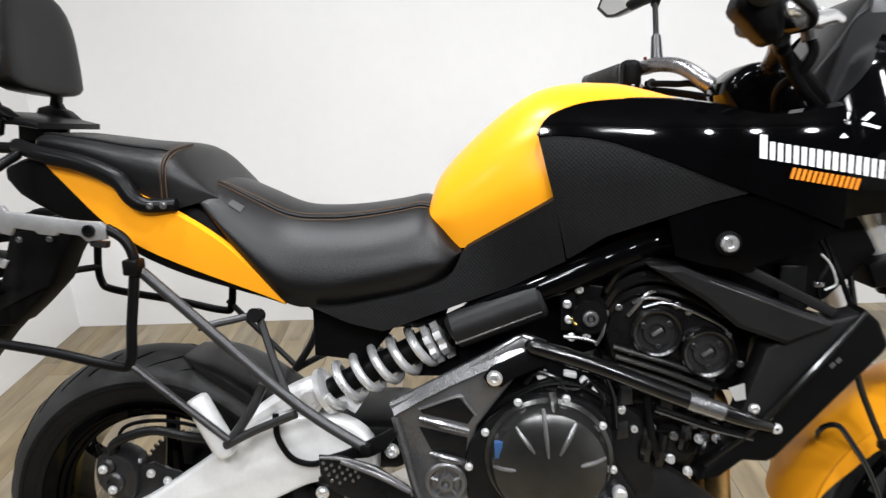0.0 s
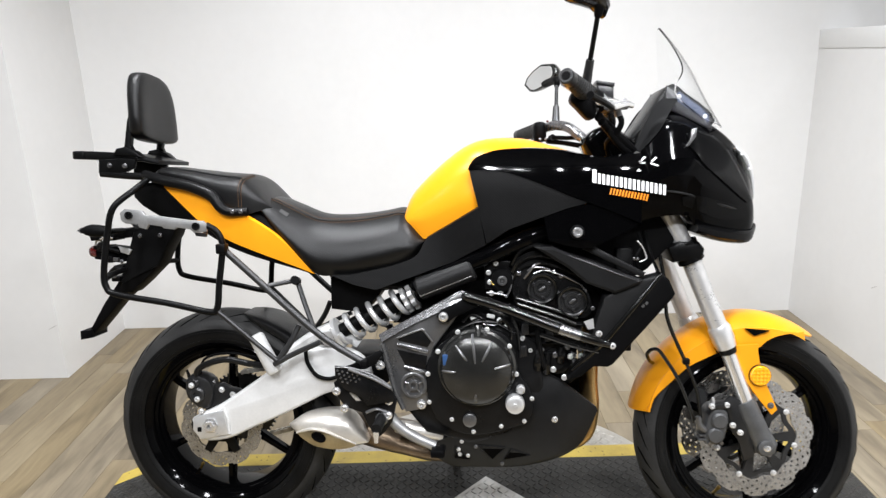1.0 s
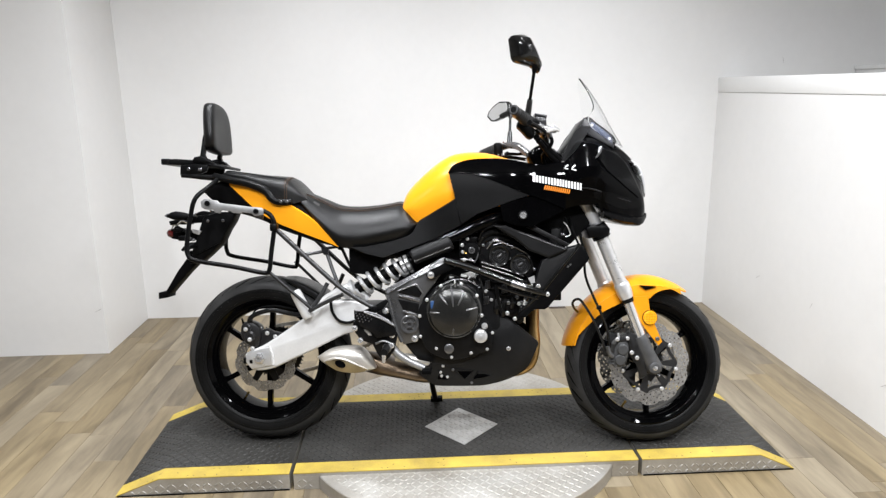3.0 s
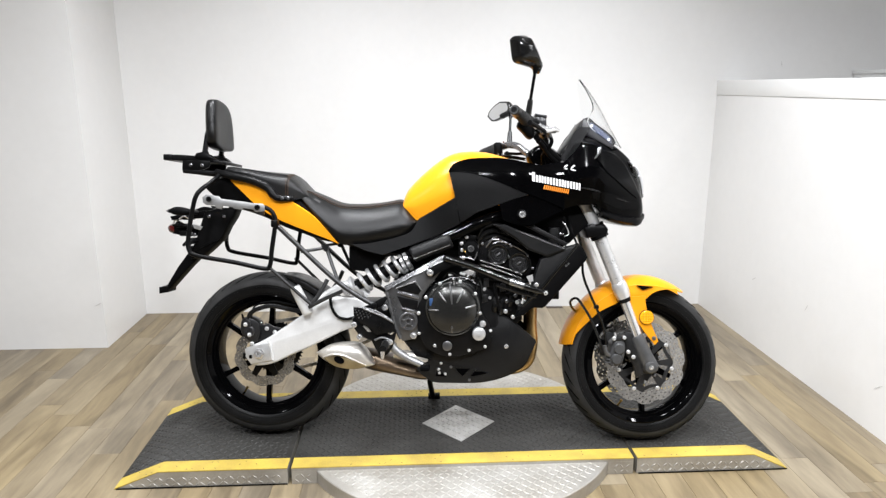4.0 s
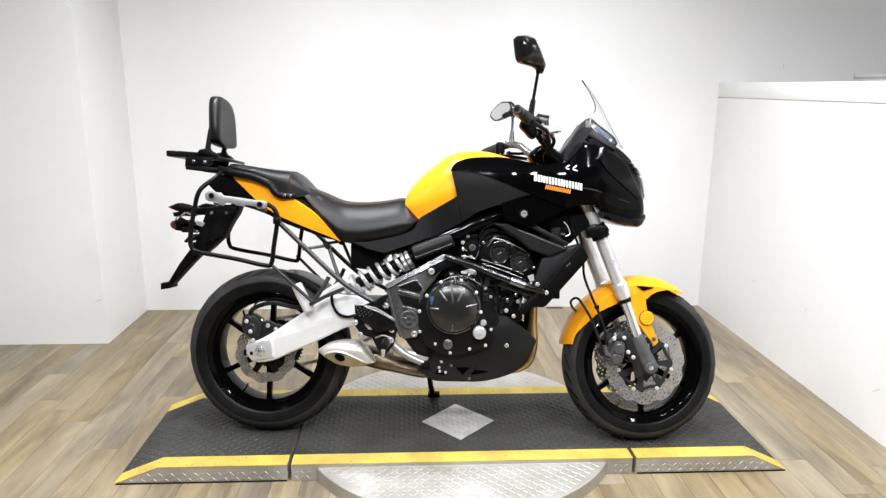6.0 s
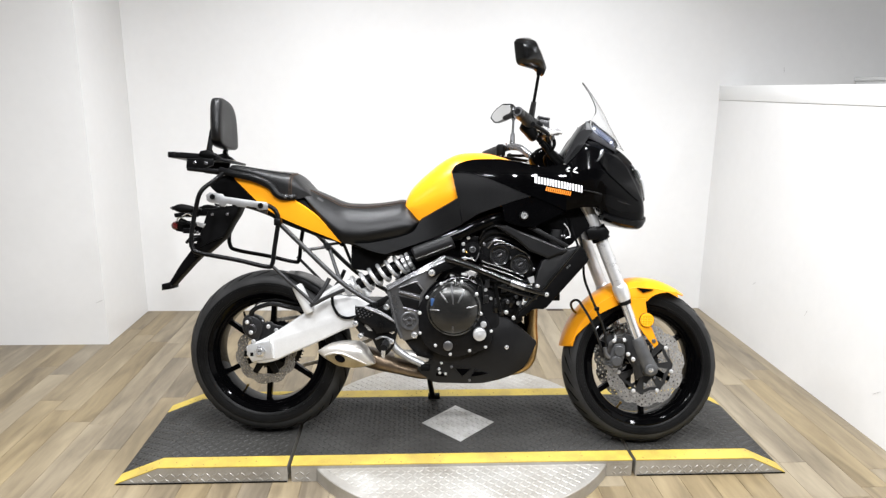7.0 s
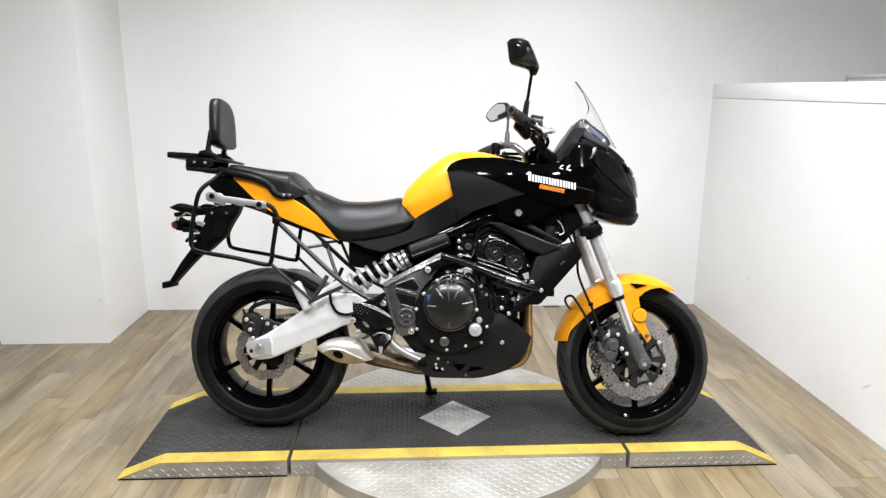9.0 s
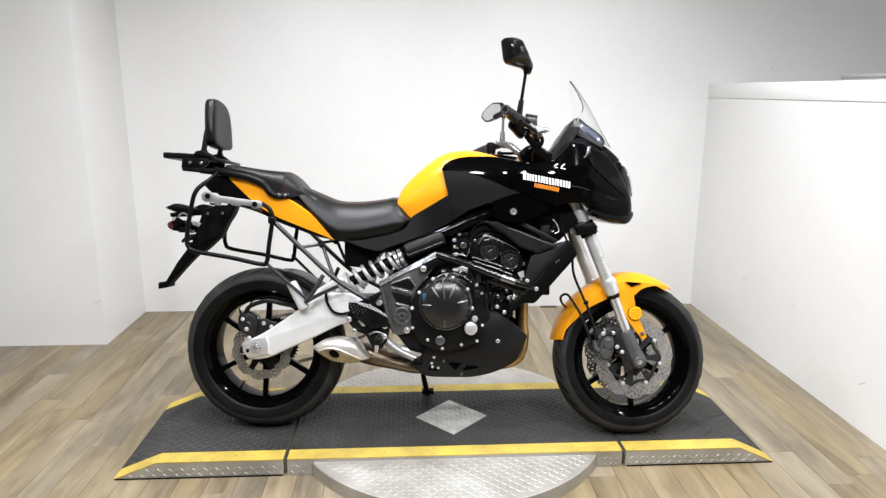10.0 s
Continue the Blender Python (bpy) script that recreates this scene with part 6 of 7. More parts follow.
for yy in (-0.13, 0.13):
    sig = part("turn_signal", body([(-1.028, 0.86), (-1.0, 0.872), (-0.96, 0.866), (-0.94, 0.855)], [(-1.028, 0.852), (-1.0, 0.84), (-0.96, 0.84), (-0.94, 0.848)], [(-1.028, 0.008), (-1.0, 0.022), (-0.96, 0.02), (-0.94, 0.01)], pill(2.5), 10, 10, y0=yy), PLASTIC, fend, "black turn signal with smoked lens")
    part("lens", body([(-1.038, 0.857), (-1.026, 0.864)], [(-1.038, 0.855), (-1.026, 0.848)], [(-1.038, 0.004), (-1.026, 0.012)], pill(2.5), 4, 8, y0=yy), SMOKE, sig)
    part("stalk", tube([(-0.955, yy, 0.852), (-0.95, yy * 0.5, 0.85)], 0.008, 8), RUBBER, sig)
part("lamp_clip", prism([(-0.968, 0.806), (-0.93, 0.797), (-0.94, 0.783), (-0.962, 0.79)], -0.064, -0.056, 0.001), ALU, fend)
part("lamp_clip", prism([(-0.985, 0.776), (-0.97, 0.774), (-0.972, 0.765), (-0.986, 0.766)], -0.064, -0.056, 0.001), CAST, fend)
bolts("plate_screw", ((-0.985, 0.724), (-0.962, 0.765), (-0.848, 0.836), (-0.905, 0.835)), -0.062, 0.0045, 0.005, fend, GUNMETAL)
part("lamp_bracket", tube([(-1.045, -0.03, 0.80), (-1.03, -0.045, 0.812), (-1.0, -0.055, 0.80), (-0.97, -0.055, 0.79)], 0.006, 8), SATIN, fend)
part("lamp_bracket", tube([(-1.01, -0.05, 0.725), (-0.985, -0.058, 0.745), (-0.96, -0.055, 0.74)], 0.006, 8), SATIN, fend)
part("wire_tag", tube([(-1.02, -0.06, 0.825), (-1.0, -0.065, 0.835), (-0.985, -0.06, 0.828)], 0.003, 6), CHROME, fend)

# pannier racks
def rack(sgn):
    y = 0.2 * sgn
    low = -0.013 if sgn > 0 else 0.0
    hoop = tube([(-0.845, y * 0.6, 0.985), (-0.855, y * 0.85, 0.96), (-0.895, y, 0.917), (-0.915, y, 0.85), (-0.93, y, 0.76), (-0.928, y, 0.718 + low), (-0.90, y, 0.697 + low), (-0.766, y, 0.674 + low), (-0.66, y, 0.652 + low), (-0.638, y, 0.662 + low), (-0.63, y, 0.72), (-0.618, y, 0.80), (-0.617, y, 0.83), (-0.63, y, 0.856), (-0.655, y, 0.872)], 0.0082, 12)
    thing = part("pannier_rack", hoop, SATIN, bike, "black tubular pannier rack")
    part("stay", tube([(-0.622, y * 0.97, 0.815), (-0.52, y * 0.93, 0.716), (-0.412, y * 0.93, 0.616), (-0.34, y * 0.97, 0.565), (-0.262, y * 1.02, 0.522)], 0.0088, 12), STAY, thing)
    part("upper_stay", tube([(-0.53, y * 0.93, 0.712), (-0.49, y * 0.85, 0.718), (-0.445, y * 0.76, 0.725)], 0.006, 10, smooth=False), STAY, thing)
    part("rear_stay", tube([(-0.445, y * 0.75, 0.725), (-0.42, y * 0.83, 0.66), (-0.392, y * 0.92, 0.595)], 0.0065, 10, smooth=False), STAY, thing)
    part("lower_stay", tube([(-0.645, y, 0.66), (-0.57, y * 0.95, 0.59), (-0.497, y * 0.9, 0.522)], 0.0062, 10), STAY, thing)
    part("link_stay", tube([(-0.505, y * 0.88, 0.51), (-0.45, y * 0.9, 0.54), (-0.38, y * 0.94, 0.572)], 0.007, 10), STAY, thing)
    part("short_stay", tube([(-0.50, y * 0.88, 0.512), (-0.46, y * 0.85, 0.57), (-0.44, y * 0.8, 0.61)], 0.008, 10), STAY, thing)
    part("end_lug", box(-0.275, -0.257, y * 1.02 - 0.009, y * 1.02 + 0.009, 0.512, 0.533, 0.004), SATIN, thing)
    part("knuckle", tube([(-0.448, y * 0.7, 0.72), (-0.445, y * 0.85, 0.728)], 0.0115, 12), PLASTIC, thing)
    part("clamp", box(-0.63, -0.605, y - 0.014, y + 0.014, 0.8, 0.825, 0.004), SATIN, thing)
    pl = prism([(-0.874, 0.905), (-0.861, 0.915), (-0.815, 0.909), (-0.808, 0.900), (-0.774, 0.896), (-0.693, 0.885), (-0.66, 0.883), (-0.651, 0.875), (-0.652, 0.856), (-0.684, 0.853), (-0.694, 0.862), (-0.728, 0.867), (-0.734, 0.862), (-0.761, 0.865), (-0.767, 0.870), (-0.80, 0.875), (-0.807, 0.863), (-0.826, 0.868), (-0.829, 0.876), (-0.86, 0.878), (-0.872, 0.886)], min(y, y * 1.045), max(y, y * 1.045), 0.002)
    plate_ = part("mount_plate", pl, PLATE, thing, "dull aluminium pannier mount plate")
    for q in (((-0.846, 0.876), (-0.82, 0.871), (-0.822, 0.864), (-0.842, 0.866)), ((-0.685, 0.853), (-0.655, 0.852), (-0.657, 0.842), (-0.682, 0.845))):
        part("plate_tab", prism(q, min(y * 0.96, y * 1.02), max(y * 0.96, y * 1.02), 0.001), DARKCAST, plate_)
    for bx, bz in ((-0.849, 0.899), (-0.677, 0.870)):
        lathe([(0.0095, y * 1.045), (0.0095, y * 1.045 + sgn * 0.006), (0.006, y * 1.045 + sgn * 0.006), (0.005, y * 1.045 + sgn * 0.003), (0, y * 1.045 + sgn * 0.003)], bx, bz, 12, ms := bmesh.new())
        part("plate_bolt", ms, SATIN, plate_)


rack(-1)
rack(1)
part("rack_bridge", tube([(-0.93, -0.2, 0.735), (-0.955, -0.1, 0.74), (-0.955, 0.1, 0.74), (-0.93, 0.2, 0.735)], 0.0075, 10), SATIN, bike)

# top rack and backrest
top = part("luggage_rack", prism([(-1.058, 1.045), (-1.054, 1.062), (-1.012, 1.065), (-0.937, 1.060), (-0.887, 1.052), (-0.825, 1.036), (-0.826, 1.026), (-0.87, 1.034), (-0.985, 1.041), (-1.03, 1.044)], -0.09, 0.09, 0.003), SATIN, bike, "black steel luggage rack plate")
for yy in (-1, 1):
    part("side_bracket", prism([(-0.992, 1.006), (-0.989, 1.041), (-0.93, 1.044), (-0.886, 1.042), (-0.892, 1.018), (-0.915, 1.008)], min(yy * 0.094, yy * 0.082), max(yy * 0.094, yy * 0.082), 0.002), SATIN, top)
    part("grab_bar", tube([(-0.988, yy * 0.088, 1.004), (-0.915, yy * 0.088, 0.998), (-0.85, yy * 0.09, 0.994), (-0.80, yy * 0.1, 0.99)], [0.008, 0.0095, 0.0095, 0.008], 10), SATIN, top)
    for bx, bz in ((-0.957, 1.026), (-0.915, 1.024)):
        part("rack_bolt", lathe([(0.0065, yy * 0.094), (0.0065, yy * 0.099), (0.004, yy * 0.1), (0, yy * 0.1)], bx, bz, 10), GUNMETAL, top)
part("end_block", box(-1.062, -1.03, -0.094, 0.094, 1.044, 1.066, 0.004), SATIN, top)
for yy in (-0.085, 0.085):
    part("post_foot", prism([(-0.945, 1.055), (-0.935, 1.07), (-0.912, 1.074), (-0.884, 1.062), (-0.866, 1.046)], yy - 0.016, yy + 0.016, 0.004), SATIN, top)


def pad_ring(v, grow):
    """Cross-section of the backrest pad, v from its foot (0) to its top (1); it leans back and bows round the rider."""
    cx = -0.888 - 0.004 * v
    cz = 1.095 + 0.175 * v
    ring_ = []
    for k in range(28):
        a = 2 * math.pi * k / 28
        c, s = math.cos(a), math.sin(a)
        yy = 0.112 * grow * math.copysign(abs(c) ** 0.55, c) * (1 - 0.12 * v)
        ring_.append((cx + 0.026 * (0.6 + 0.4 * grow) * math.copysign(abs(s) ** 0.7, s) + 0.014 * (yy / 0.112) ** 2, yy, cz - 0.065 * yy))
    return ring_


pads = [pad_ring(v, g) for v, g in ((-0.02, 0.6), (0.0, 0.8), (0.03, 0.92), (0.08, 1.0), (0.3, 1.02), (0.55, 1.02), (0.72, 0.99), (0.84, 0.92), (0.92, 0.82), (0.97, 0.68), (1.0, 0.5))]
rest = part("backrest", loft(pads), SEAT, bike, "black padded vinyl passenger backrest", 60)
for yy in (-0.085, 0.085):
    part("post", prism([(-0.904, 1.141), (-0.896, 1.165), (-0.888, 1.16), (-0.894, 1.104), (-0.899, 1.078), (-0.888, 1.055), (-0.875, 1.04), (-0.935, 1.05), (-0.918, 1.066), (-0.914, 1.083)], yy - 0.010, yy + 0.010, 0.003), SATIN, rest, "black steel backrest post")

# ---- front end ----
for sgn in (-1, 1):
    y = 0.105 * sgn
    back = 0.02 if sgn > 0 else 0.0
    fork = part("fork_leg", tube([(0.462, y, 0.94), (0.545, y, 0.776), (0.628, y, 0.575)], 0.0235, 20, smooth=False), ALU, bike, "silver telescopic fork leg")
    part("collar", tube([(0.618, y, 0.60), (0.622, y, 0.592), (0.634, y, 0.562), (0.642, y, 0.543)], [0.0245, 0.028, 0.028, 0.024], 20, smooth=False), ALU, fork)
    part("slider", tube([(0.634, y, 0.56), (0.70, y, 0.385)], 0.0185, 18, smooth=False), CHROME, fork, "polished fork stanchion")
    part("dust_seal", tube([(0.6395, y, 0.5495), (0.6475, y, 0.5285)], [0.0235, 0.0205], 18, smooth=False), RUBBER, fork, "black rubber dust seal")
    part("fork_bottom", tube([(0.688, y, 0.405), (0.694, y, 0.395), (0.724, y, 0.327), (0.745, y, 0.285), (0.752, y, 0.27)], [0.022, 0.026, 0.027, 0.03, 0.02], 18, smooth=False), CASTING, fork, "grey cast axle lug")
    axle = lathe([(0.02, y - sgn * 0.0), (0.02, y + sgn * 0.032), (0.015, y + sgn * 0.034), (0.009, y + sgn * 0.034), (0.008, y + sgn * 0.028), (0, y + sgn * 0.028)], 0.737, 0.292, 24)
    part("axle_cap", axle, CASTING, fork)
    bolts("pinch_bolt", ((0.738, 0.292),), y - 0.03, 0.008, 0.006, fork, CHROME)
    fork.location = (-back, 0, -back)
clamp = part("triple_clamp", prism([(0.485, 0.80), (0.515, 0.815), (0.562, 0.812), (0.575, 0.795), (0.57, 0.768), (0.50, 0.762)], -0.138, 0.138, 0.01), SATIN, bike, "black lower fork clamp")
part("clamp_collar", tube([(0.529, -0.105, 0.81), (0.551, -0.105, 0.763)], 0.033, 18), SATIN, clamp)
part("upper_clamp", prism([(0.43, 0.975), (0.50, 0.985), (0.50, 0.96), (0.44, 0.95)], -0.13, 0.13, 0.008), SATIN, clamp)
part("steering_stem", tube([(0.52, 0, 0.79), (0.44, 0, 0.97)], 0.03, 16), SATIN, clamp)

# front fender: arch over the wheel with stays down to the lugs
def crown(th):
    """Radius of the fender's ridge over the wheel's centre."""
    return float(np.interp(th, [54, 60, 67, 80, 91, 103, 115, 130, 165], [0.321, 0.322, 0.327, 0.333, 0.334, 0.331, 0.322, 0.316, 0.302]))


ARCH_X, ARCH_Z = 0.716, 0.284


def polar(th, r):
    return (ARCH_X + r * math.cos(radians(th)), ARCH_Z + r * math.sin(radians(th)))


def arch(th, s, off=0.0):
    x, z = polar(th, crown(th) + off - 0.03 * abs(s) ** 2.2)
    return (x, 0.086 * s, z)


fb = bmesh.new()
lay = []
for off in (0.0, -0.004):
    g = []
    for i in range(41):
        wide = np.interp(164 - 104.5 * i / 40, [56, 62, 74, 90], [0.25, 0.6, 0.95, 1.0])
        row = []
        for k in range(15):
            s = -1 + 2 * k / 14
            end = 167.5 - 4.8 * abs(s) ** 1.6
            p = arch(end - (end - 59.5) * i / 40, s * wide, off)
            row.append(fb.verts.new(p))
        g.append(row)
    lay.append(g)
for g in lay:
    for a, b in zip(g, g[1:]):
        for k in range(14):
            fb.faces.new([a[k], a[k + 1], b[k + 1], b[k]])
for i in range(40):
    for k in (0, 14):
        fb.faces.new([lay[0][i][k], lay[0][i + 1][k], lay[1][i + 1][k], lay[1][i][k]])
for k in range(14):
    for i in (0, 40):
        fb.faces.new([lay[0][i][k], lay[0][i][k + 1], lay[1][i][k + 1], lay[1][i][k]])
fender = part("front_fender", fb, YELLOW, bike, "glossy yellow front fender", 50)
flanks("rear_side", [polar(th, crown(th) - 0.027) for th in (162.4, 150, 138, 125, 112)], [polar(th, r) for th, r in ((161, 0.279), (152, 0.270), (142, 0.260), (128, 0.257), (111, 0.254))], lambda x, z: 0.087 - 0.04 * max(0.0, math.hypot(x - ARCH_X, z - ARCH_Z) - 0.29), 0.0, 0.006, 20, 8, YELLOW, fender)
flanks("front_side", [polar(th, crown(th) - 0.027) for th in (113, 103, 93, 79, 68, 63)], [(0.628, 0.524), (0.655, 0.53), (0.722, 0.535), (0.744, 0.554), (0.778, 0.569), (0.846, 0.574)], lambda x, z: 0.092 - 0.15 * max(0.0, math.hypot(x - ARCH_X, z - ARCH_Z) - 0.275) - 0.35 * max(0.0, x - 0.78), 0.0, 0.006, 22, 8, YELLOW, fender)
flanks("stay", [(0.63, 0.545), (0.664, 0.505), (0.704, 0.436), (0.756, 0.369)], [(0.722, 0.55), (0.724, 0.522), (0.736, 0.469), (0.770, 0.384)], lambda x, z: 0.099 + 0.05 * max(0.0, 0.5 - z), 0.004, 0.006, 16, 6, YELLOW, fender)
vent_bm = prism([(0.690, 0.588), (0.75, 0.583), (0.712, 0.570)], -0.097, -0.088, 0)
# solid wedge, black in place of the vent's inner shade
part("vent", vent_bm, HOLLOW_SHADE, fender, "fender vent, painted as a black wedge")
for sgn in (-1, 1):
    y = 0.104 * sgn
    refl = part("side_reflector", lathe([(0.026, y), (0.026, y + sgn * 0.008), (0.0235, y + sgn * 0.012), (0.0, y + sgn * 0.013)], 0.725, 0.471, 32), AMBER, fender, "round amber side reflector")
    part("bezel", lathe([(0.0272, y - sgn * 0.001), (0.0272, y + sgn * 0.006), (0.0262, y + sgn * 0.006), (0.0262, y - sgn * 0.001)], 0.725, 0.471, 32), SATIN, refl)
part("stay_bolt", bolt(0.752, -0.112, 0.395, 0.006, 0.005), CAST, fender)

# front calipers
for sgn in (-1, 1):
    y0, y1 = (-0.122, -0.05) if sgn < 0 else (0.05, 0.122)
    cal = part("front_caliper", prism([(0.587, 0.302), (0.594, 0.352), (0.602, 0.377), (0.618, 0.387), (0.64, 0.384), (0.648, 0.362), (0.640, 0.31), (0.626, 0.294), (0.602, 0.292)], y0, y1, 0.007, round_=2), CASTING, bike, "grey cast front brake caliper")
    outer = y0 if sgn < 0 else y1
    for cx, cz in ((0.624, 0.357), (0.615, 0.319)):
        lathe([(0.0205, outer - sgn * 0.002), (0.0205, outer + sgn * 0.005), (0.0165, outer + sgn * 0.010), (0, outer + sgn * 0.0105)], cx, cz, 22, lug := bmesh.new())
        part("piston_housing", lug, CASTING, cal)
    prism([(0.633, 0.40), (0.652, 0.418), (0.676, 0.41), (0.692, 0.385), (0.704, 0.335), (0.716, 0.262), (0.69, 0.248), (0.676, 0.30), (0.654, 0.332), (0.648, 0.372)], outer - sgn * 0.02, outer - sgn * 0.006, 0.003, lug := bmesh.new())
    part("mount_arm", lug, DARKCAST, cal)
    prism([(0.598, 0.372), (0.614, 0.40), (0.64, 0.404), (0.652, 0.397), (0.64, 0.388), (0.612, 0.386)], outer - sgn * 0.03, outer + sgn * 0.003, 0.002, lug := bmesh.new())
    part("pad_spring", lug, DARKCAST, cal)
    for k in range(4):
        part("cooling_rib", box(0.574 + 0.002 * k, 0.594, min(outer, outer - sgn * 0.03), max(outer, outer - sgn * 0.03), 0.303 + 0.011 * k, 0.308 + 0.011 * k, 0.001), CASTING, cal)
    for k in range(2):
        part("pad_pin", tube([(0.60 + 0.03 * k, outer, 0.298 + 0.002 * k), (0.60 + 0.03 * k, outer + sgn * 0.006, 0.298 + 0.002 * k)], 0.0045, 10), GUNMETAL, cal)
    bolts("caliper_bolt", ((0.641, 0.398), (0.657, 0.346), (0.676, 0.327), (0.605, 0.395)), outer if sgn < 0 else outer - 0.005, 0.0058, 0.008, cal, ALU)
    part("hose_banjo", tube([(0.588, outer + sgn * 0.002, 0.332), (0.575, outer + sgn * 0.005, 0.346), (0.570, outer + sgn * 0.006, 0.37)], [0.007, 0.008, 0.006], 12), CAST, cal, "grey metal hose union")
    part("bleed_nipple", tube([(0.612, outer - sgn * 0.01, 0.396), (0.609, outer - sgn * 0.008, 0.415)], [0.005, 0.003], 8), ALU, cal)
part("lug_carrier", lathe([(0.036, -0.082), (0.033, -0.09), (0.028, -0.092), (0.02, -0.09), (0.02, -0.06), (0.036, -0.07), (0.036, -0.082)], FX + 0.008, FZ + 0.006, 30), DARKCAST, bike)
part("brake_hose", tube([(0.47, -0.12, 0.78), (0.483, -0.125, 0.70), (0.488, -0.13, 0.625), (0.515, -0.13, 0.555), (0.545, -0.128, 0.49), (0.567, -0.125, 0.43), (0.577, -0.124, 0.365)], 0.0048, 10), HOSE, bike)
part("sensor_lead", tube([(0.474, -0.045, 0.484), (0.455, -0.09, 0.503), (0.444, -0.115, 0.526), (0.452, -0.123, 0.540), (0.468, -0.127, 0.541), (0.485, -0.128, 0.52), (0.517, -0.128, 0.468), (0.55, -0.124, 0.39), (0.56, -0.12, 0.35)], 0.0046, 10), HOSE, bike)
part("hose_clip", box(0.528, 0.545, -0.138, -0.12, 0.505, 0.52, 0.003), SATIN, bike)

# handlebar
bar = part("handlebar", tube([(0.213, -0.38, 1.177), (0.27, -0.27, 1.16), (0.315, -0.2, 1.152), (0.345, -0.12, 1.112), (0.346, -0.05, 1.075), (0.335, 0, 1.064), (0.308, 0.05, 1.074), (0.268, 0.10, 1.111), (0.236, 0.15, 1.122), (0.212, 0.2, 1.12), (0.15, 0.36, 1.115)], 0.0138, 14), GUNMETAL, bike, "grey metal handlebar with black rubber grips")
part("bar_riser", prism([(0.284, 1.055), (0.30, 1.085), (0.325, 1.10), (0.352, 1.10), (0.38, 1.08), (0.40, 1.0), (0.33, 0.985)], -0.09, 0.03, 0.02, round_=2, segs=3), RIM, bar, "gloss black handlebar riser")
for sgn, ends in ((-1, ((0.217, -0.39, 1.181), (0.246, -0.325, 1.169), (0.278, -0.255, 1.158))), (1, ((0.14, 0.375, 1.11), (0.168, 0.30, 1.112), (0.192, 0.24, 1.115)))):
    a, b, c = (Vector(q) for q in ends)
    out = (a - b).normalized()
    part("grip", tube([a - out * 0.01, b, c], [0.0165, 0.0185, 0.0225], 18), TREAD, bar, "worn black rubber grip")
    for k in range(9):
        q = a.lerp(c, 0.12 + 0.09 * k)
        part("grip_ring", tube([q - out * 0.0012, q + out * 0.0012], 0.0176 + 0.0006 * k, 16), TREAD, bar)
    part("bar_end", tube([a + out * 0.016, a + out * 0.013, a - out * 0.012], [0.014, 0.0168, 0.0168], 18, smooth=False), DARKCAST, bar)
    # no real bore: a black disc paints the shade inside the hole
    part("bar_end_hole", tube([a + out * 0.0168, a + out * 0.012], 0.0095, 14), PLASTIC, bar)
    y0, y1 = c.y - sgn * 0.075, c.y - sgn * 0.002
    if sgn < 0:
        part("switch_housing", prism([(0.230, 1.148), (0.245, 1.176), (0.268, 1.180), (0.285, 1.150), (0.288, 1.112), (0.27, 1.104), (0.246, 1.128)], -0.30, -0.24, 0.013, round_=3, segs=3), PLASTIC, bar, "black throttle housing")
    part("switch_housing", box(c.x - 0.018, c.x + 0.018, min(y0, y1), max(y0, y1), c.z - 0.036, c.z + 0.02, 0.014, segs=3), PLASTIC, bar, "black switch housing")
    part("housing_seam", box(c.x - 0.0195, c.x + 0.0195, (y0 + y1) / 2 - 0.002, (y0 + y1) / 2 + 0.002, c.z - 0.0375, c.z + 0.0215, 0.012), SATIN, bar)
    bolts("housing_screw", ((c.x, c.z - 0.03), (c.x + 0.016, c.z - 0.03)), min(y0, y1), 0.003, 0.003, bar, CAST)
    part("lever", tube([(c.x + 0.035, y0, c.z - 0.025), (c.x + 0.05, c.y + sgn * 0.0, c.z - 0.03), (c.x + 0.025, c.y + sgn * 0.075, c.z - 0.025), (c.x - 0.015, c.y + sgn * 0.125, c.z - 0.012)], [0.009, 0.007, 0.0065, 0.009], 10), SATIN, bar)
part("lever_perch", tube([(0.304, -0.23, 1.151), (0.328, -0.215, 1.148), (0.352, -0.205, 1.141), (0.372, -0.195, 1.138)], [0.009, 0.012, 0.011, 0.007], 14), CHROME, bar, "polished lever perch")
part("lever_clamp", tube([(0.283, -0.306, 1.140), (0.288, -0.306, 1.141), (0.304, -0.296, 1.140), (0.308, -0.294, 1.139)], [0.006, 0.0095, 0.0095, 0.007], 14), CHROME, bar, "polished clamp end")
part("lever_pivot", tube([(0.312, -0.28, 1.131), (0.337, -0.262, 1.134), (0.36, -0.248, 1.139), (0.377, -0.24, 1.135)], [0.009, 0.011, 0.009, 0.0055], 14), CHROME, bar, "polished lever pivot")
bolts("perch_bolt", ((0.31, -0.235, 1.156), (0.343, -0.222, 1.134), (0.362, -0.21, 1.148)), 0, 0.006, 0.01, bar, CHROME)
part("brake_reservoir", prism([(0.301, 1.158), (0.297, 1.188), (0.336, 1.181), (0.337, 1.153)], -0.226, -0.174, 0.005), GREYPANEL, bar, "grey brake fluid reservoir")
part("reservoir_lid", prism([(0.296, 1.188), (0.297, 1.196), (0.338, 1.189), (0.337, 1.181)], -0.229, -0.171, 0.002), GREYPANEL, bar)
part("throttle_tube", tube([(0.262, -0.29, 1.162), (0.285, -0.245, 1.152), (0.305, -0.205, 1.148)], [0.02, 0.026, 0.024], 16), PLASTIC, bar)
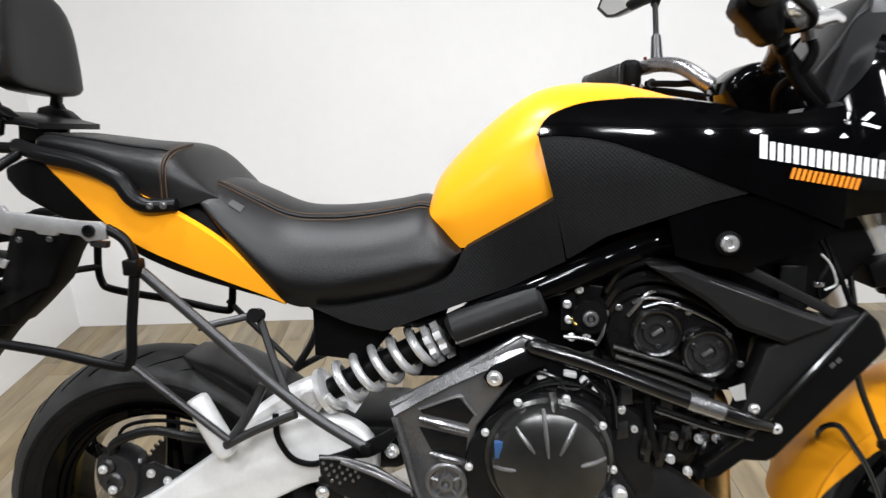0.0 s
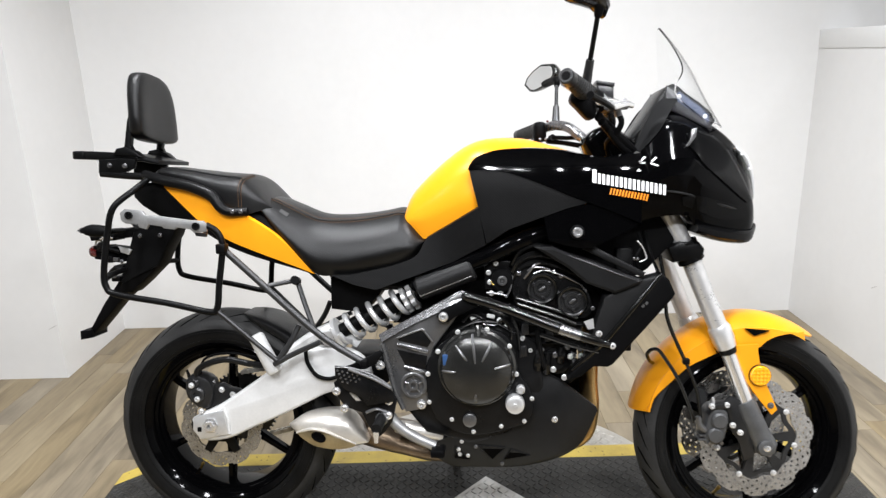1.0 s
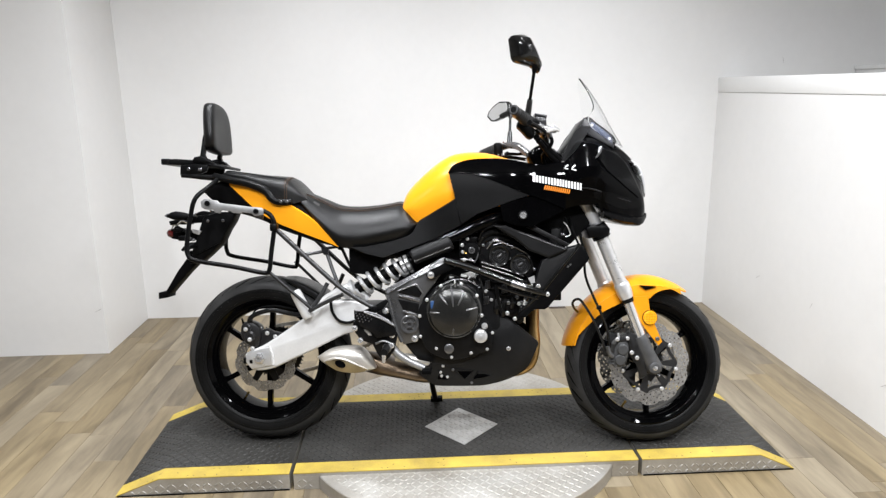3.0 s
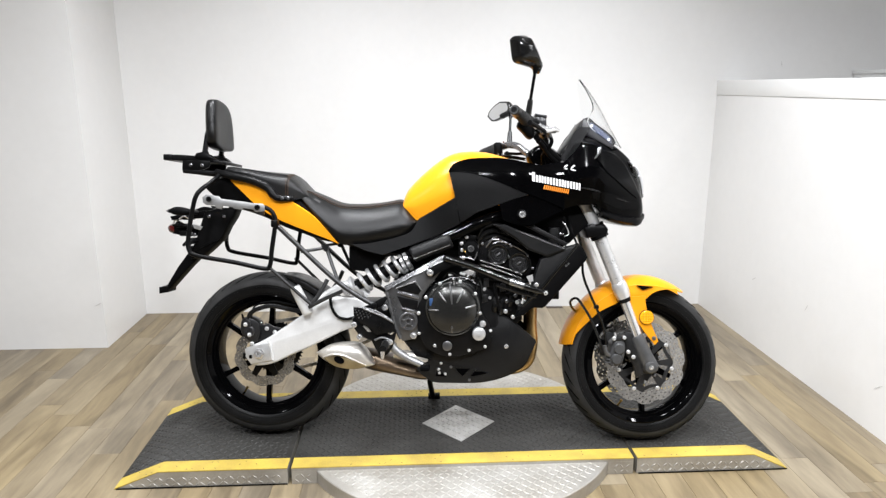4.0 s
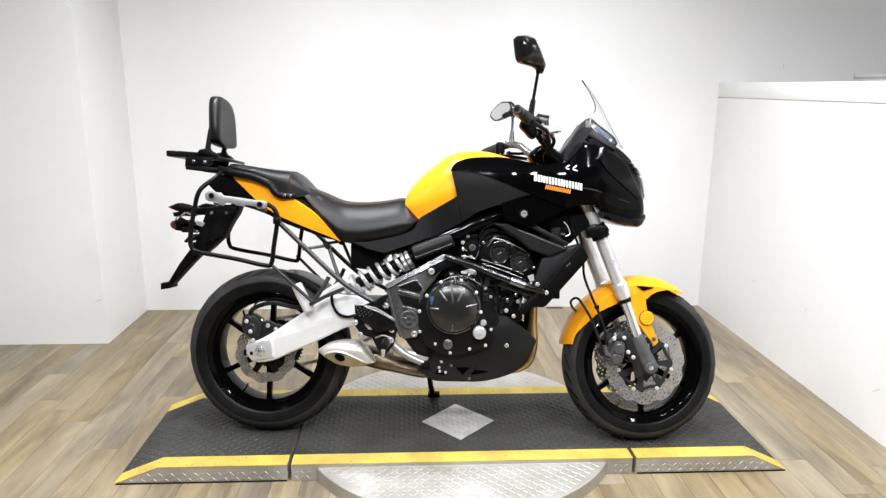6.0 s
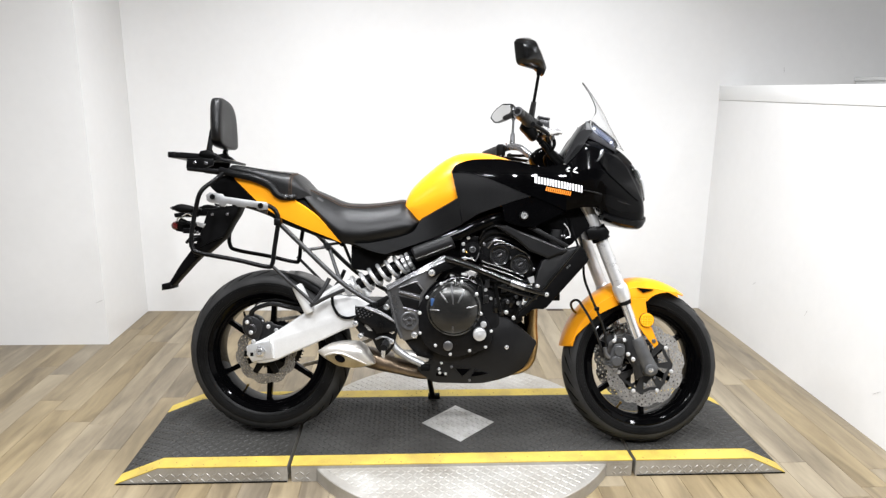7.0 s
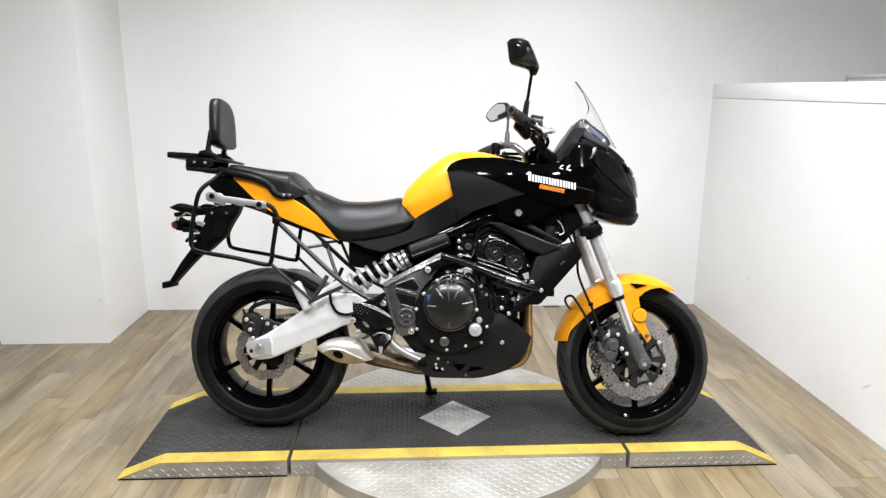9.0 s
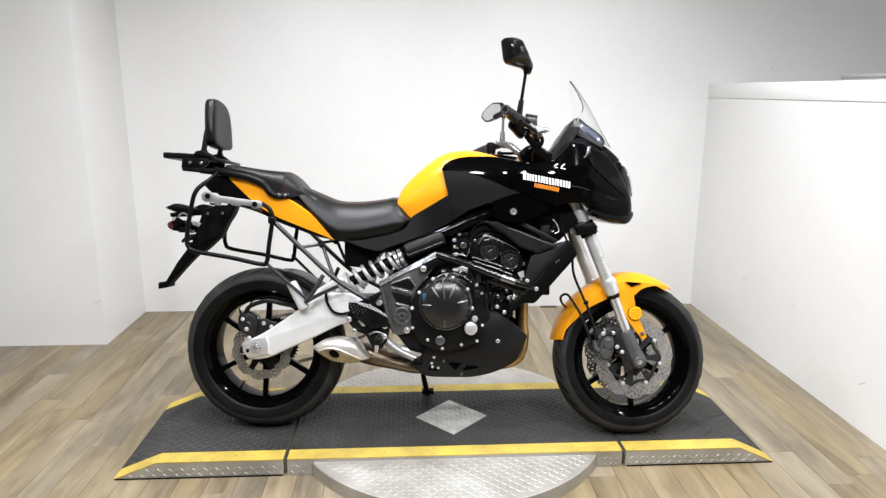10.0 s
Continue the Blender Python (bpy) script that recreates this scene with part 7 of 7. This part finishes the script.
part("throttle_cable", tube([(0.298, -0.255, 1.112), (0.322, -0.21, 1.098), (0.351, -0.2, 1.07), (0.381, -0.18, 1.045), (0.42, -0.13, 1.01)], 0.0105, 10), PLASTIC, bar)
part("throttle_cable", tube([(0.305, -0.25, 1.10), (0.325, -0.215, 1.085), (0.35, -0.2, 1.055), (0.38, -0.18, 1.03), (0.42, -0.13, 1.0)], 0.0085, 10), PLASTIC, bar)
part("brake_hose", tube([(0.347, -0.212, 1.126), (0.356, -0.214, 1.10), (0.343, -0.205, 1.072), (0.33, -0.17, 1.05), (0.36, -0.1, 0.99)], 0.007, 10), PLASTIC, bar)
part("hose_ferrule", tube([(0.346, -0.212, 1.132), (0.350, -0.213, 1.114)], 0.009, 10), CAST, bar)
part("master_cylinder", tube([(0.30, -0.235, 1.152), (0.318, -0.205, 1.154), (0.334, -0.175, 1.15)], 0.012, 12), SATIN, bar)
part("cable", tube([(0.22, 0.18, 1.09), (0.26, 0.13, 1.085), (0.30, 0.09, 1.075), (0.36, 0.06, 1.0)], 0.006, 8), PLASTIC, bar)
part("cable", tube([(0.215, 0.2, 1.08), (0.27, 0.15, 1.07), (0.33, 0.1, 1.05), (0.38, 0.07, 1.0)], 0.007, 8), PLASTIC, bar)
part("start_switch", box(0.209, 0.216, 0.158, 0.163, 1.132, 1.138, 0.002), REDLENS, bar, "small red switch")
part("ignition_cover", body([(0.30, 1.065), (0.36, 1.10), (0.42, 1.06)], [(0.30, 1.02), (0.36, 1.0), (0.42, 1.0)], [(0.30, 0.06), (0.36, 0.1), (0.42, 0.1)], pill(4), 8, 8), RIM, bar)

# mirrors
OUT = [(-0.086, -0.024), (-0.076, -0.002), (-0.043, 0.021), (0.003, 0.041), (0.064, 0.042), (0.081, 0.03), (0.083, 0.009), (0.037, -0.023), (-0.023, -0.042), (-0.05, -0.043)]
for sgn, at, turn_z, tilt in ((-1, (0.246, -0.36, 1.372), -62, 14), (1, (0.205, 0.36, 1.284), 30, 8)):
    m = Matrix.Translation(at) @ pose(0, 0, 0, 0, 0, turn_z) @ pose(0, 0, 0, sgn * tilt, 0, 0)
    pts = along([(p[0] * -sgn, p[1]) for p in OUT + OUT[:1]], 32, False)[:-1]
    if sgn < 0:
        # seen from behind: a tall shell that tapers down to its ball joint
        m = Matrix.Translation((0.246, -0.362, 1.368)) @ pose(0, 0, 0, 0, 0, -52)
        side_ = [(-0.062, 0.035), (-0.05, 0.047), (-0.012, 0.056), (0.006, 0.052), (0.036, 0.014), (0.068, -0.042), (0.06, -0.056), (0.028, -0.04), (-0.042, -0.034), (-0.052, -0.022)]
        pts = along([(p[0], p[1]) for p in side_ + side_[:1]], 32, False)[:-1]
    ringed = []
    for d, g in ((-0.004, 1.0), (0.0, 1.03), (0.012, 0.98), (0.03, 0.8), (0.042, 0.4)):
        ringed.append([m @ Vector((d, q[0] * g, q[1] * g)) for q in pts])
    shell_ = loft(ringed)
    mir = part("mirror", shell_, GUARDBLACK, bike, "black angular rear-view mirror")
    gl = bmesh.new()
    gl.faces.new([gl.verts.new(m @ Vector((-0.0055, q[0] * 0.86, q[1] * 0.86))) for q in pts])
    got = bmesh.ops.extrude_face_region(gl, geom=gl.faces[:])
    bmesh.ops.translate(gl, verts=[v for v in got["geom"] if isinstance(v, bmesh.types.BMVert)], vec=m.to_3x3() @ Vector((0.003, 0, 0)))
    part("glass", gl, MIRROR, mir, "mirror glass")
    if sgn < 0:
        joint = Vector((0.283, -0.34, 1.318))
        foot = Vector((0.266, -0.265, 1.168))
    else:
        joint = Vector((0.246, 0.25, 1.25))
        foot = Vector((0.237, 0.175, 1.128))
    part("stem", tube([foot, foot.lerp(joint, 0.5), joint], 0.0055, 10, smooth=False), SATIN, mir)
    part("stem_boot", tube([foot, foot.lerp(joint, 0.12), foot.lerp(joint, 0.42)], [0.012, 0.011, 0.009], 12, smooth=False), DARKCAST, mir)
    part("ball_joint", tube([joint + Vector((0, 0, -0.006)), joint + Vector((0.0, sgn * 0.012, 0.014)), (Vector(at) + Vector((0.012, -sgn * 0.01, -0.02))) if sgn > 0 else Vector((0.272, -0.352, 1.342))], [0.008, 0.012, 0.012], 12), PLASTIC, mir)

# ---- floor planks ----
PW, PL = 0.105, 0.92


def plank_bm(length, bm=None, x=0.0, y=0.0):
    own = box(-PW / 2 + 0.0005, PW / 2 - 0.0005, 0, length - 0.001, -0.0039, 0.0, 0)
    top_edges = [e for e in own.edges if all(v.co.z > -0.001 for v in e.verts)]
    bmesh.ops.bevel(own, geom=top_edges, offset=0.0007, segments=1, affect="EDGES")
    bmesh.ops.translate(own, verts=own.verts[:], vec=(x, y, 0))
    return merge(bm, own)


PLANK_MESHES = {}
rng = random.Random(4)
others = bmesh.new()
for col in range(int((RECESS - FAR_LEFT) / PW)):
    x = FAR_LEFT + (col + 0.5) * PW
    y = FRONT - rng.uniform(0.0, 0.9)
    while y < BACK:
        y0, y1 = max(y, FRONT), min(y + PL, BACK + 0.01)
        if y1 - y0 > 0.05:
            if -2.9 < x < RIGHT and y1 > -1.5:
                key = round(y1 - y0, 2)
                if key not in PLANK_MESHES:
                    bm = plank_bm(key)
                    PLANK_MESHES[key] = bpy.data.meshes.new("plank")
                    bm.to_mesh(PLANK_MESHES[key])
                    bm.free()
                    PLANK_MESHES[key].materials.append(PLANK)
                ob = new("plank", PLANK_MESHES[key])
                ob.location = (x, y0, 0)
                ob.parent = floor
            else:
                plank_bm(y1 - y0, others, x, y0)
        y += PL
tagged(part("far_planks", others, PLANK, floor), kind="stuff")
